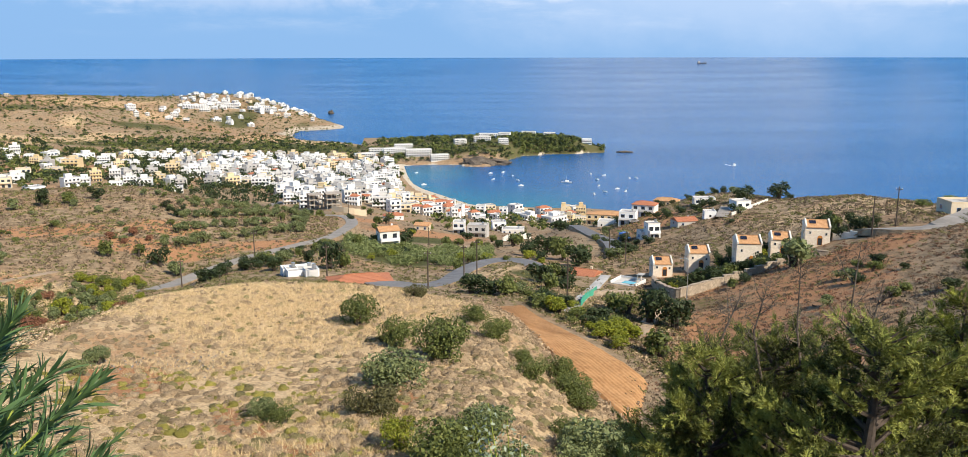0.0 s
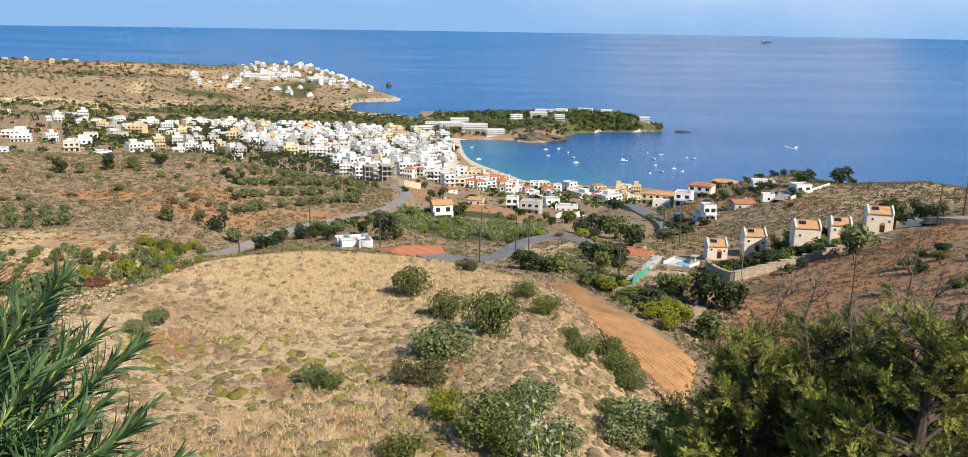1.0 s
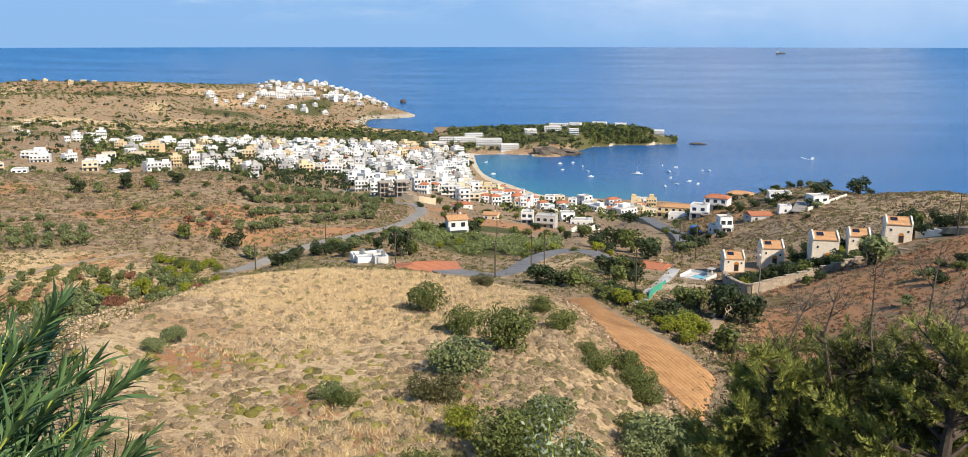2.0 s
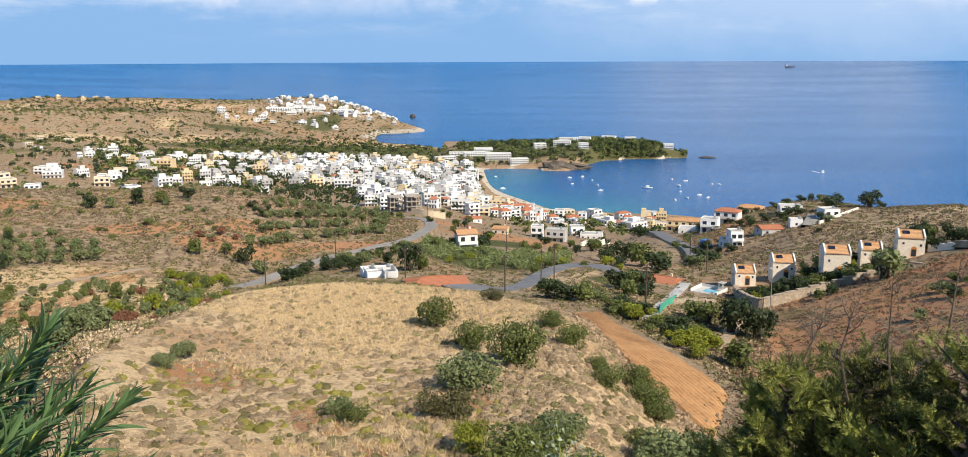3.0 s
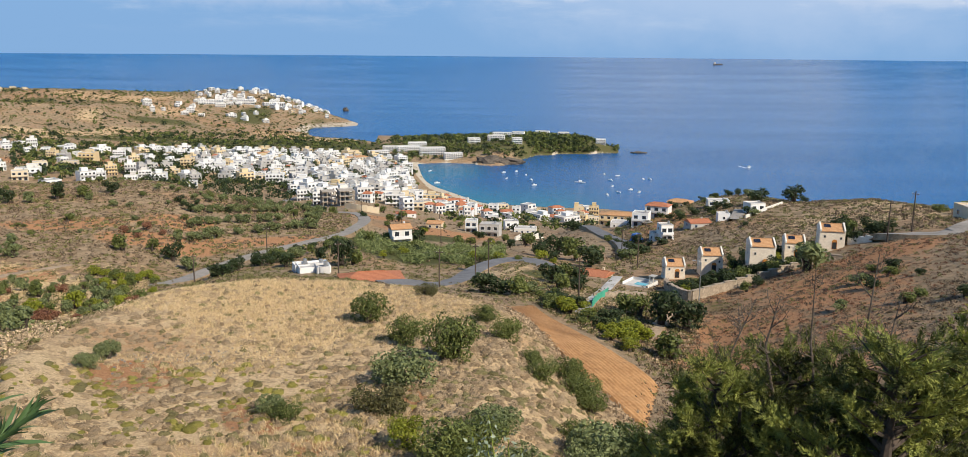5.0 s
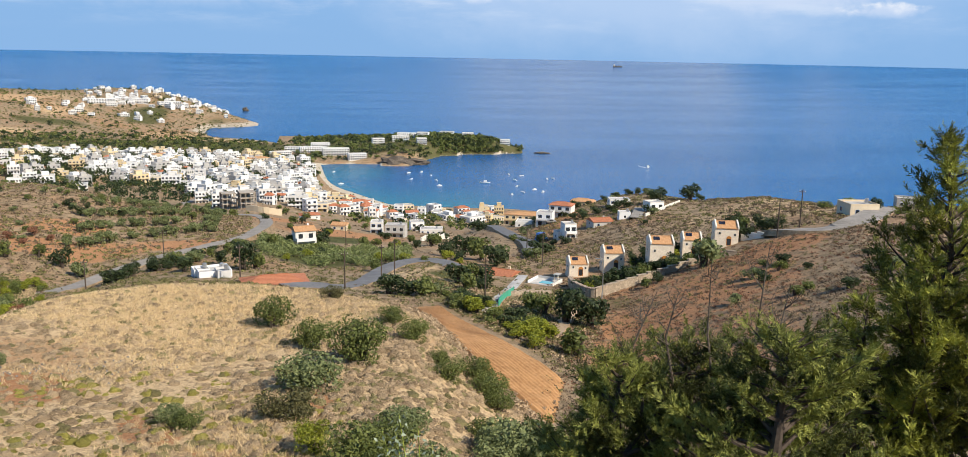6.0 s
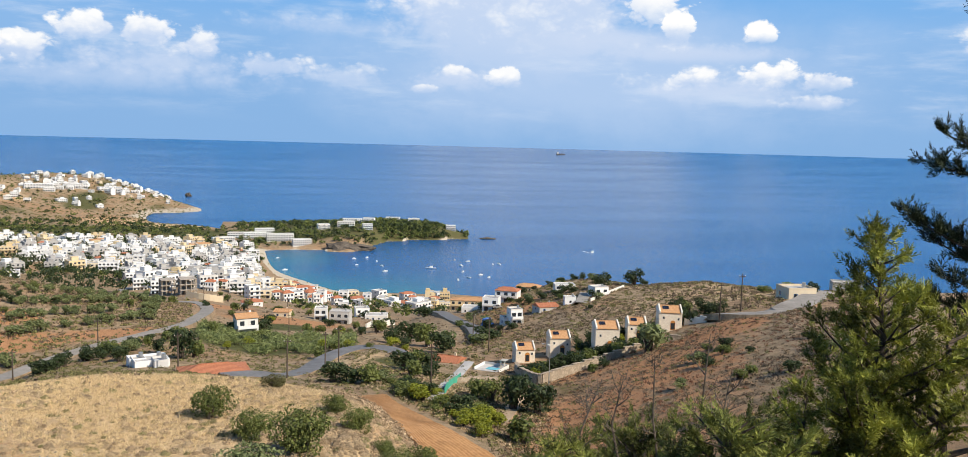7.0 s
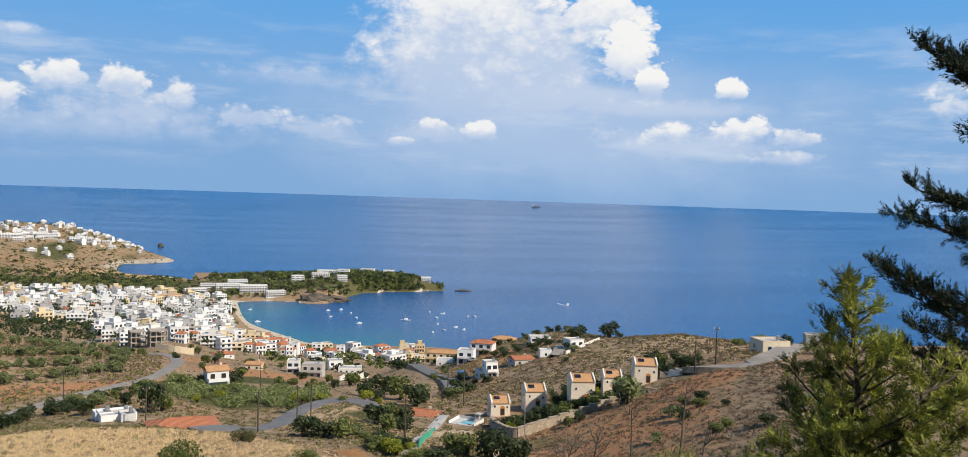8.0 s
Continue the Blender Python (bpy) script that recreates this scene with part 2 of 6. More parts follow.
def land():
    """Heights over the polar plan."""
    b = np.clip(BEARING, -45, 45)
    r = np.array([np.interp(b, [p[0] for p in ln], [p[1] for p in ln]) for ln in LINES])
    z = EYE - np.array([np.interp(b, [p[0] for p in ln], [p[2] for p in ln]) for ln in LINES])
    h = np.array([np.interp(RADIUS, r[:, k], z[:, k]) for k in range(len(b))])
    near_part, far_part = smooth(smooth(h, 7, 1), 2, 0), smooth(smooth(h, 2, 1), 2, 0)
    f = np.clip((RADIUS - 900) / 300, 0, 1)[None, :]
    h = near_part * (1 - f) + far_part * f
    # the wooded peninsula behind the bay
    near = np.interp(b, [-8, -3.3, -0.5, 0.5, 2.6, 5, 8.4], [1060, 1084, 1058, 1062, 1169, 1200, 1214])
    far = np.interp(b, [-8, 0, 5, 8.4], [1450, 1400, 1340, 1220])
    top = np.interp(b, [-8, -3, 2, 6, 8.2, 8.6, 9], [4, 13, 19, 15, 6, 0.5, -6])
    u = np.clip((RADIUS[None, :] - near[:, None]) / (far - near)[:, None], 0, 1)
    rise = np.sin(np.pi * u ** 0.8) ** 0.7 * top[:, None]
    h = np.where((u > 0) & (u < 1) & (b[:, None] > -8) & (b[:, None] < 8.6), np.maximum(h, rise), h)
    # the slope goes on climbing behind the viewpoint
    back = np.clip((np.abs(BEARING) - 60) / 60, 0, 1)[:, None]
    h = h * (1 - back) + (EYE - 1.75 + np.minimum(RADIUS, 600) * 0.22)[None, :] * back
    x, y = RADIUS[None, :] * np.sin(np.radians(BEARING))[:, None], RADIUS[None, :] * np.cos(np.radians(BEARING))[:, None]
    rough = np.clip((RADIUS - 20) / 60, 0, 1)[None, :] * np.clip((h + 1) / 6, 0, 1)
    h = h + rough * (wave(x, y, 45, 1) * 0.9 + wave(x, y, 9, 2, 3) * 0.28 + np.clip((RADIUS - 1250) / 300, 0, 1)[None, :] * wave(x, y, 230, 6, 3) * 9)
    return x, y, h


PX, PY, PZ = land()


def ground(x, y):
    """Height of the land at a place of the plan."""
    b, r = math.degrees(math.atan2(x, y)), math.hypot(x, y)
    i = min(max(int(np.searchsorted(BEARING, b)) - 1, 0), len(BEARING) - 2)
    j = min(max(int(np.searchsorted(RADIUS, r)) - 1, 0), len(RADIUS) - 2)
    u, v = (b - BEARING[i]) / (BEARING[i + 1] - BEARING[i]), min((r - RADIUS[j]) / (RADIUS[j + 1] - RADIUS[j]), 1.0)
    return float((PZ[i, j] * (1 - u) + PZ[i + 1, j] * u) * (1 - v) + (PZ[i, j + 1] * (1 - u) + PZ[i + 1, j + 1] * u) * v)


def at(bearing, r):
    """The place on the land at a bearing and distance from the viewpoint."""
    x, y = r * math.sin(radians(bearing)), r * math.cos(radians(bearing))
    return Vector((x, y, ground(x, y)))

# ---- materials ----


def surface(name, roughness=0.8, metallic=0.0, specular=0.3):
    """An empty principled material: its net, its shader and the coordinates."""
    m = bpy.data.materials.new(name)
    m.use_nodes = True
    n = Net(m.node_tree)
    bsdf = n.add("ShaderNodeBsdfPrincipled", Roughness=roughness, Metallic=metallic)
    bsdf.inputs["Specular IOR Level"].default_value = specular
    n.tree.links.new(bsdf.outputs[0], n.add("ShaderNodeOutputMaterial").inputs[0])
    return m, n, bsdf


def relief(n, bsdf, height, strength=0.4, distance=0.05):
    node = n.add("ShaderNodeBump", Strength=strength, Distance=distance)
    n.put(node.inputs["Height"], height)
    n.put(bsdf.inputs["Normal"], node.outputs[0])


def plain(name, dark, light, scale=1.0, roughness=0.8, bump=0.2, distance=0.02, metallic=0.0, specular=0.3, spread=0.0, coarse=0.15):
    """Two tones mixed by noise at two scales, with fine relief; spread: how far whole objects differ."""
    m, n, bsdf = surface(name, roughness, metallic, specular)
    p = n.add("ShaderNodeNewGeometry").outputs["Position"]
    fine, wide = n.noise(p, scale, 6.0, 0.65), n.noise(p, scale * coarse, 3.0)
    f = n.band(n.math("ADD", n.math("MULTIPLY", fine, 0.55), n.math("MULTIPLY", wide, 0.45)), 0.34, 0.66)
    col = n.mix(f, dark, light)
    if spread:
        rnd = n.add("ShaderNodeObjectInfo").outputs["Random"]
        col = n.mix(1.0, col, n.ramp(rnd, [(0.0, (1 - spread,) * 3), (1.0, (1.0, 1.0, 1.0))]), "MULTIPLY")
    n.put(bsdf.inputs["Base Color"], col)
    relief(n, bsdf, fine, bump, distance)
    return m


def leafy(name, dark, light, roughness=0.6, thin=0.25, tufts=0.0):
    """Leaves: each one its own tone, letting some light through; tufts: how far whole sprays differ in tone."""
    m, n, bsdf = surface(name, roughness, 0.0, 0.3)
    geo = n.add("ShaderNodeNewGeometry")
    info = n.add("ShaderNodeObjectInfo").outputs["Random"]
    f = n.math("ADD", n.math("MULTIPLY", geo.outputs["Random Per Island"], 0.7), n.math("MULTIPLY", n.noise(geo.outputs["Position"], 0.6, 3.0), 0.5))
    # clump tones; on the cypresses they stand for sunlit tufts and shaded gaps
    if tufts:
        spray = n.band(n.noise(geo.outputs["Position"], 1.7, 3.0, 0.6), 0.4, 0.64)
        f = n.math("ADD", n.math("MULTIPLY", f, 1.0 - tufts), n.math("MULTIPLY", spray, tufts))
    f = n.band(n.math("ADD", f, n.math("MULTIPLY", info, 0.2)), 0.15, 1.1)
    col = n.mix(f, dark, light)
    n.put(bsdf.inputs["Base Color"], col)
    glow = n.add("ShaderNodeBsdfTranslucent")
    n.put(glow.inputs[0], n.mix(0.5, col, light))
    both = n.add("ShaderNodeMixShader", Fac=thin)
    n.tree.links.new(bsdf.outputs[0], both.inputs[1])
    n.tree.links.new(glow.outputs[0], both.inputs[2])
    out = next(x for x in n.tree.nodes if x.type == "OUTPUT_MATERIAL")
    n.tree.links.new(both.outputs[0], out.inputs[0])
    return m


def earth():
    """The land: scrubby stony soil, with dry grass, bare red soil and green growth by the masks of the sheet."""
    m, n, bsdf = surface("dry_hillside", 0.95, 0.0, 0.1)
    p = n.add("ShaderNodeNewGeometry").outputs["Position"]
    grain, patch, broad = n.noise(p, 5.0, 9.0, 0.75), n.noise(p, 0.35, 6.0, 0.65), n.noise(p, 0.035, 5.0, 0.6)

    def mask(name, lo=0.35, hi=0.65):
        a = n.add("ShaderNodeAttribute", attribute_name=name).outputs["Fac"]
        mixed = n.math("ADD", a, n.math("MULTIPLY", n.math("SUBTRACT", n.math("ADD", n.math("MULTIPLY", patch, 0.6), n.math("MULTIPLY", grain, 0.4)), 0.5), 1.5))
        return n.band(mixed, lo, hi)
    f = n.band(n.math("ADD", n.math("MULTIPLY", patch, 0.6), n.math("MULTIPLY", grain, 0.5)), 0.36, 0.72)
    scrub = n.mix(f, (0.14, 0.108, 0.066), (0.43, 0.315, 0.2))
    scrub = n.mix(n.band(broad, 0.45, 0.62), scrub, n.mix(f, (0.155, 0.115, 0.068), (0.44, 0.28, 0.165)))
    grass = n.mix(n.band(grain, 0.33, 0.68), (0.46, 0.315, 0.17), (0.80, 0.61, 0.37))
    grass = n.mix(n.band(patch, 0.52, 0.7), grass, n.mix(grain, (0.32, 0.22, 0.125), (0.58, 0.42, 0.25)))
    tuss = n.noise(p, 1.1, 7.0, 0.7)
    grass = n.mix(n.band(tuss, 0.5, 0.6, 0.0, 0.65), grass, n.mix(n.band(grain, 0.35, 0.65), (0.17, 0.115, 0.065), (0.40, 0.28, 0.165)))
    grass = n.mix(n.band(broad, 0.5, 0.66, 0.0, 0.7), grass, n.mix(n.band(grain, 0.3, 0.7), (0.33, 0.18, 0.085), (0.56, 0.35, 0.19)))
    soil = n.mix(n.band(grain, 0.3, 0.7), (0.29, 0.145, 0.07), (0.52, 0.285, 0.15))
    green = n.mix(n.band(n.math("ADD", n.math("MULTIPLY", patch, 0.5), n.math("MULTIPLY", grain, 0.5)), 0.35, 0.65), (0.035, 0.045, 0.016), (0.13, 0.13, 0.05))
    col = n.mix(mask("grass"), scrub, grass)
    col = n.mix(mask("soil"), col, soil)
    col = n.mix(mask("green"), col, green)
    pale = n.mix(n.band(grain, 0.35, 0.65), (0.40, 0.345, 0.265), (0.62, 0.545, 0.43))
    col = n.mix(mask("sand", 0.45, 0.6), col, pale)
    n.put(bsdf.inputs["Base Color"], col)
    relief(n, bsdf, n.math("ADD", grain, patch), 0.8, 0.25)
    return m


def water():
    """The sea: deep blue, turquoise over the shallows, with small waves and smooth slicks."""
    m, n, bsdf = surface("sea_water", 0.16, 0.0, 0.3)
    bsdf.inputs["IOR"].default_value = 1.26
    p = n.add("ShaderNodeNewGeometry").outputs["Position"]
    long = n.add("ShaderNodeMapping", Scale=(0.25, 1.0, 1.0), Rotation=(0, 0, 0.25))
    n.put(long.inputs[0], p)
    broad, ripple = n.noise(long.outputs[0], 0.006, 4.0, 0.5, 0.4), n.noise(p, 0.22, 5.0, 0.7)
    shallow = n.add("ShaderNodeAttribute", attribute_name="shallow").outputs["Fac"]
    deep = n.mix(n.band(broad, 0.35, 0.65), (0.003, 0.08, 0.245), (0.005, 0.094, 0.275))
    n.put(bsdf.inputs["Base Color"], n.mix(shallow, deep, (0.02, 0.19, 0.235)))
    n.put(bsdf.inputs["Roughness"], n.band(broad, 0.3, 0.7, 0.22, 0.18))
    relief(n, bsdf, ripple, 0.5, 1.2)
    return m


EARTH, SEA = earth(), water()
DARK_ASPHALT = plain("grey_asphalt", (0.12, 0.12, 0.125), (0.2, 0.2, 0.205), 2.5, 0.9, 0.2, 0.01)
ASPHALT = plain("worn_asphalt", (0.22, 0.2, 0.175), (0.34, 0.31, 0.275), 2.5, 0.9, 0.2, 0.01)

OLIVE = leafy("olive_leaves", (0.07, 0.092, 0.034), (0.25, 0.285, 0.12))
CAROB = leafy("carob_leaves", (0.05, 0.07, 0.018), (0.18, 0.205, 0.055))
DARK_LEAF = leafy("dark_evergreen_leaves", (0.016, 0.028, 0.012), (0.06, 0.085, 0.03))
BROWN_LEAF = leafy("lentisk_leaves", (0.055, 0.052, 0.02), (0.15, 0.14, 0.055))
LIME_LEAF = leafy("citrus_leaves", (0.08, 0.1, 0.012), (0.30, 0.32, 0.03))
REED = leafy("reed_leaves", (0.09, 0.12, 0.035), (0.28, 0.31, 0.12))
GREY_SCRUB = leafy("thorny_scrub", (0.15, 0.107, 0.068), (0.70, 0.53, 0.34), 0.9, 0.12, 0.45)
OLIVE_SCRUB = leafy("green_scrub", (0.06, 0.06, 0.022), (0.27, 0.25, 0.10), 0.9, 0.1, 0.5)
YELLOW_SCRUB = leafy("yellow_green_scrub", (0.13, 0.12, 0.03), (0.36, 0.33, 0.08), 0.9, 0.1)
RUST_SCRUB = leafy("withered_scrub", (0.12, 0.05, 0.03), (0.27, 0.13, 0.075), 0.9, 0.1)
HILL_SCRUB = leafy("grey_hill_scrub", (0.075, 0.057, 0.038), (0.34, 0.25, 0.165), 0.9, 0.1, 0.5)
STRAW = leafy("dry_grass", (0.40, 0.285, 0.14), (0.84, 0.66, 0.39), 0.9, 0.15)
# wide tone range: sun and shade on the tufts painted into the sprays
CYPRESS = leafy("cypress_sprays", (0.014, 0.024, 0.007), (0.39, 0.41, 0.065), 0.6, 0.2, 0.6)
# a darker cypress green with the shade on that tree put into the colour
SHADY_CYPRESS = leafy("shaded_cypress_sprays", (0.008, 0.014, 0.008), (0.04, 0.056, 0.022), 0.7, 0.08, 0.4)
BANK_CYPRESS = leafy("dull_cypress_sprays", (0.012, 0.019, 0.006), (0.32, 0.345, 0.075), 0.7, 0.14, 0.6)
OLEANDER = leafy("oleander_leaves", (0.02, 0.05, 0.02), (0.125, 0.21, 0.08), 0.3, 0.2)
SHOOT = plain("green_shoots", (0.2, 0.26, 0.04), (0.4, 0.45, 0.09), 30, 0.5)
SAGE = leafy("silvery_leaves", (0.14, 0.19, 0.12), (0.36, 0.42, 0.31), 0.5, 0.2)
BARK = plain("grey_brown_bark", (0.035, 0.027, 0.022), (0.11, 0.085, 0.066), 9, 0.95, 0.7, 0.02)
DEAD_WOOD = plain("bare_twigs", (0.06, 0.045, 0.036), (0.19, 0.155, 0.12), 20, 0.95, 0.5, 0.01)


def cushion(name, dark, light):
    """Low dense cushions of thorny scrub: each its own tone, speckled, with deep twiggy relief."""
    m, n, bsdf = surface(name, 0.95, 0.0, 0.1)
    geo = n.add("ShaderNodeNewGeometry")
    fine = n.noise(geo.outputs["Position"], 16.0, 6.0, 0.75)
    f = n.math("ADD", n.math("MULTIPLY", geo.outputs["Random Per Island"], 0.6), n.math("MULTIPLY", n.band(fine, 0.36, 0.66), 0.45))
    n.put(bsdf.inputs["Base Color"], n.mix(f, dark, light))
    relief(n, bsdf, fine, 1.0, 0.22)
    return m


DRY_CUSHION = cushion("dry_thorn_cushions", (0.18, 0.13, 0.08), (0.64, 0.48, 0.3))
GREEN_CUSHION = cushion("olive_green_cushions", (0.14, 0.12, 0.055), (0.38, 0.33, 0.16))
YELLOW_CUSHION = cushion("yellow_green_cushions", (0.17, 0.155, 0.04), (0.46, 0.41, 0.11))


def render_wall(name, stops, stain=0.25):
    """Painted plaster: a colour for each house, weathered and streaked."""
    m, n, bsdf = surface(name, 0.85, 0.0, 0.2)
    p = n.add("ShaderNodeNewGeometry").outputs["Position"]
    tone = n.ramp(n.add("ShaderNodeObjectInfo").outputs["Random"], stops)
    streak = n.add("ShaderNodeMapping", Scale=(1.2, 1.2, 0.25))
    n.put(streak.inputs[0], p)
    dirt = n.math("ADD", n.math("MULTIPLY", n.noise(streak.outputs[0], 1.0, 5.0, 0.7), 0.6), n.math("MULTIPLY", n.noise(p, 0.12, 3.0), 0.4))
    n.put(bsdf.inputs["Base Color"], n.mix(n.math("MULTIPLY", n.band(dirt, 0.45, 0.75), stain), tone, (0.34, 0.31, 0.26)))
    relief(n, bsdf, n.noise(p, 8.0, 4.0), 0.15, 0.02)
    return m


def tiles(name, dark, light):
    """Clay roof tiles: courses and rolls."""
    m, n, bsdf = surface(name, 0.85, 0.0, 0.2)
    p = n.add("ShaderNodeTexCoord").outputs["Object"]
    roll = n.add("ShaderNodeTexWave", bands_direction="X", Scale=1.6, Distortion=0.6)
    n.put(roll.inputs["Vector"], p)
    f = n.math("ADD", n.math("MULTIPLY", n.noise(p, 2.5, 6.0, 0.7), 0.75), n.math("MULTIPLY", roll.outputs[1], 0.25))
    n.put(bsdf.inputs["Base Color"], n.mix(n.band(f, 0.3, 0.7), dark, light))
    relief(n, bsdf, roll.outputs[1], 0.6, 0.08)
    return m


def stonework(name, dark, light, mortar, size=2.2):
    """Rubble masonry: stones of their own tone with recessed joints."""
    m, n, bsdf = surface(name, 0.92, 0.0, 0.2)
    p = n.add("ShaderNodeTexCoord").outputs["Object"]
    cell = n.add("ShaderNodeTexVoronoi", Scale=size)
    n.put(cell.inputs["Vector"], p)
    edge = n.add("ShaderNodeTexVoronoi", feature="DISTANCE_TO_EDGE", Scale=size)
    n.put(edge.inputs["Vector"], p)
    grey = n.add("ShaderNodeSeparateColor")
    n.put(grey.inputs[0], cell.outputs["Color"])
    f = n.math("ADD", n.math("MULTIPLY", grey.outputs[0], 0.6), n.math("MULTIPLY", n.noise(p, 5.0, 5.0), 0.4))
    joint = n.band(edge.outputs["Distance"], 0.02, 0.09)
    n.put(bsdf.inputs["Base Color"], n.mix(joint, mortar, n.mix(f, dark, light)))
    relief(n, bsdf, joint, 0.6, 0.05)
    return m


WHITE = render_wall("white_plaster", [(0.0, (0.76, 0.76, 0.75)), (0.5, (0.74, 0.74, 0.73)), (0.8, (0.68, 0.65, 0.6)), (1.0, (0.52, 0.52, 0.52))])
CREAM = render_wall("cream_plaster", [(0.0, (0.66, 0.56, 0.4)), (0.5, (0.64, 0.52, 0.36)), (1.0, (0.68, 0.62, 0.5))])
OCHRE = render_wall("yellow_plaster", [(0.0, (0.66, 0.5, 0.27)), (1.0, (0.7, 0.57, 0.37))])
GREY = render_wall("grey_cement", [(0.0, (0.36, 0.35, 0.34)), (1.0, (0.48, 0.46, 0.43))], 0.5)
CONCRETE = plain("bare_concrete", (0.27, 0.235, 0.195), (0.46, 0.40, 0.33), 1.5, 0.95, 0.3)
TILE, RED_TILE = tiles("orange_roof_tiles", (0.42, 0.215, 0.10), (0.6, 0.36, 0.19)), tiles("red_roof_tiles", (0.34, 0.12, 0.065), (0.52, 0.22, 0.12))
VILLA_STONE = stonework("pinkish_dressed_stone", (0.66, 0.56, 0.45), (0.82, 0.73, 0.6), (0.72, 0.63, 0.51), 3.0)
RUBBLE = stonework("rubble_wall_stone", (0.25, 0.2, 0.15), (0.5, 0.41, 0.31), (0.28, 0.23, 0.17), 1.8)
COPING = plain("pale_coping", (0.6, 0.57, 0.5), (0.76, 0.73, 0.66), 3, 0.85)
TERRACE = plain("grey_roof_terrace", (0.32, 0.31, 0.3), (0.55, 0.53, 0.5), 0.8, 0.9)
SHUTTER = plain("orange_wood_shutters", (0.42, 0.17, 0.04), (0.56, 0.25, 0.06), 6, 0.6)
FRAME_WHITE = plain("white_window_frame", (0.68, 0.68, 0.66), (0.8, 0.8, 0.78), 6, 0.5)
FRAME_BLUE = plain("blue_window_frame", (0.06, 0.13, 0.3), (0.1, 0.2, 0.42), 6, 0.5)
GLASS = plain("dark_window_glass", (0.018, 0.022, 0.028), (0.035, 0.042, 0.05), 1, 0.08, 0.0, 0.01, 0.0, 0.6)
PANEL = plain("solar_panel_glass", (0.012, 0.014, 0.025), (0.025, 0.03, 0.05), 2, 0.12, 0.0, 0.01, 0.0, 0.6)
METAL = plain("galvanised_metal", (0.35, 0.36, 0.37), (0.55, 0.56, 0.57), 4, 0.4, 0.1, 0.01, 0.7)
POLE_WOOD = plain("weathered_pole_wood", (0.06, 0.045, 0.035), (0.13, 0.1, 0.08), 6, 0.95)
POOL = plain("pool_water", (0.08, 0.36, 0.44), (0.14, 0.46, 0.52), 1.0, 0.05, 0.1, 0.02, 0.0, 0.5)
BOAT_WHITE = plain("white_boat_hull", (0.74, 0.74, 0.73), (0.82, 0.82, 0.8), 1, 0.35)
BLUE_PAINT = plain("blue_paint", (0.03, 0.1, 0.34), (0.05, 0.15, 0.45), 2, 0.5)
FOAM = plain("wake_foam", (0.5, 0.58, 0.66), (0.78, 0.82, 0.85), 0.6, 0.8, 0.3, 0.1)
NETTING = plain("green_fence_net", (0.04, 0.28, 0.18), (0.08, 0.4, 0.27), 3, 0.8)
FURROW = plain("ploughed_orange_soil", (0.36, 0.185, 0.075), (0.54, 0.30, 0.13), 2.2, 0.95, 0.5, 0.06)
TRACK = plain("dusty_track", (0.26, 0.185, 0.115), (0.42, 0.32, 0.22), 1.6, 0.95, 0.4, 0.05)
RUBBISH = plain("pale_rubble", (0.3, 0.27, 0.24), (0.7, 0.68, 0.64), 4, 0.9, 0.4, 0.05, spread=0.5)
ROCK = plain("dark_shore_rock", (0.05, 0.042, 0.035), (0.17, 0.14, 0.11), 0.5, 0.95, 0.8, 0.6)

# ---- meshes ----


def sheet(name, x, y, z, masks=None, skip=None):
    """A grid of places as one smooth sheet, with named masks on its points."""
    rows, cols = x.shape
    k = np.arange(rows * cols).reshape(rows, cols)
    quads = np.stack([k[:-1, :-1], k[1:, :-1], k[1:, 1:], k[:-1, 1:]], -1).reshape(-1, 4)
    if skip is not None:
        quads = quads[~skip[:-1, :-1].reshape(-1)]
    me = mesh_of(name, np.stack([x, y, z], -1).reshape(-1, 3), quads, True)
    for key, value in (masks or {}).items():
        me.attributes.new(key, "FLOAT", "POINT").data.foreach_set("value", np.ascontiguousarray(value, np.float32).reshape(-1))
    return me


def mesh_of(name, points, faces, shade=False):
    """A mesh from arrays of points and of faces with one count of corners."""
    me = bpy.data.meshes.new(name)
    points, faces = np.asarray(points, np.float32), np.asarray(faces, np.int32)
    n = faces.shape[1]
    me.vertices.add(len(points))
    me.vertices.foreach_set("co", points.reshape(-1))
    me.loops.add(faces.size)
    me.loops.foreach_set("vertex_index", faces.reshape(-1))
    me.polygons.add(len(faces))
    me.polygons.foreach_set("loop_start", np.arange(0, faces.size, n, dtype=np.int32))
    me.polygons.foreach_set("loop_total", np.full(len(faces), n, np.int32))
    me.polygons.foreach_set("use_smooth", np.full(len(faces), shade))
    me.update(calc_edges=True)
    return me


def patch_mask(b, r, bearing, dist, wide, deep):
    """1 inside an oval of the plan given by bearing and distance, falling off at its rim."""
    d = ((b - bearing) / wide) ** 2 + ((r - dist) / deep) ** 2
    return np.clip(1.25 - d, 0, 1)


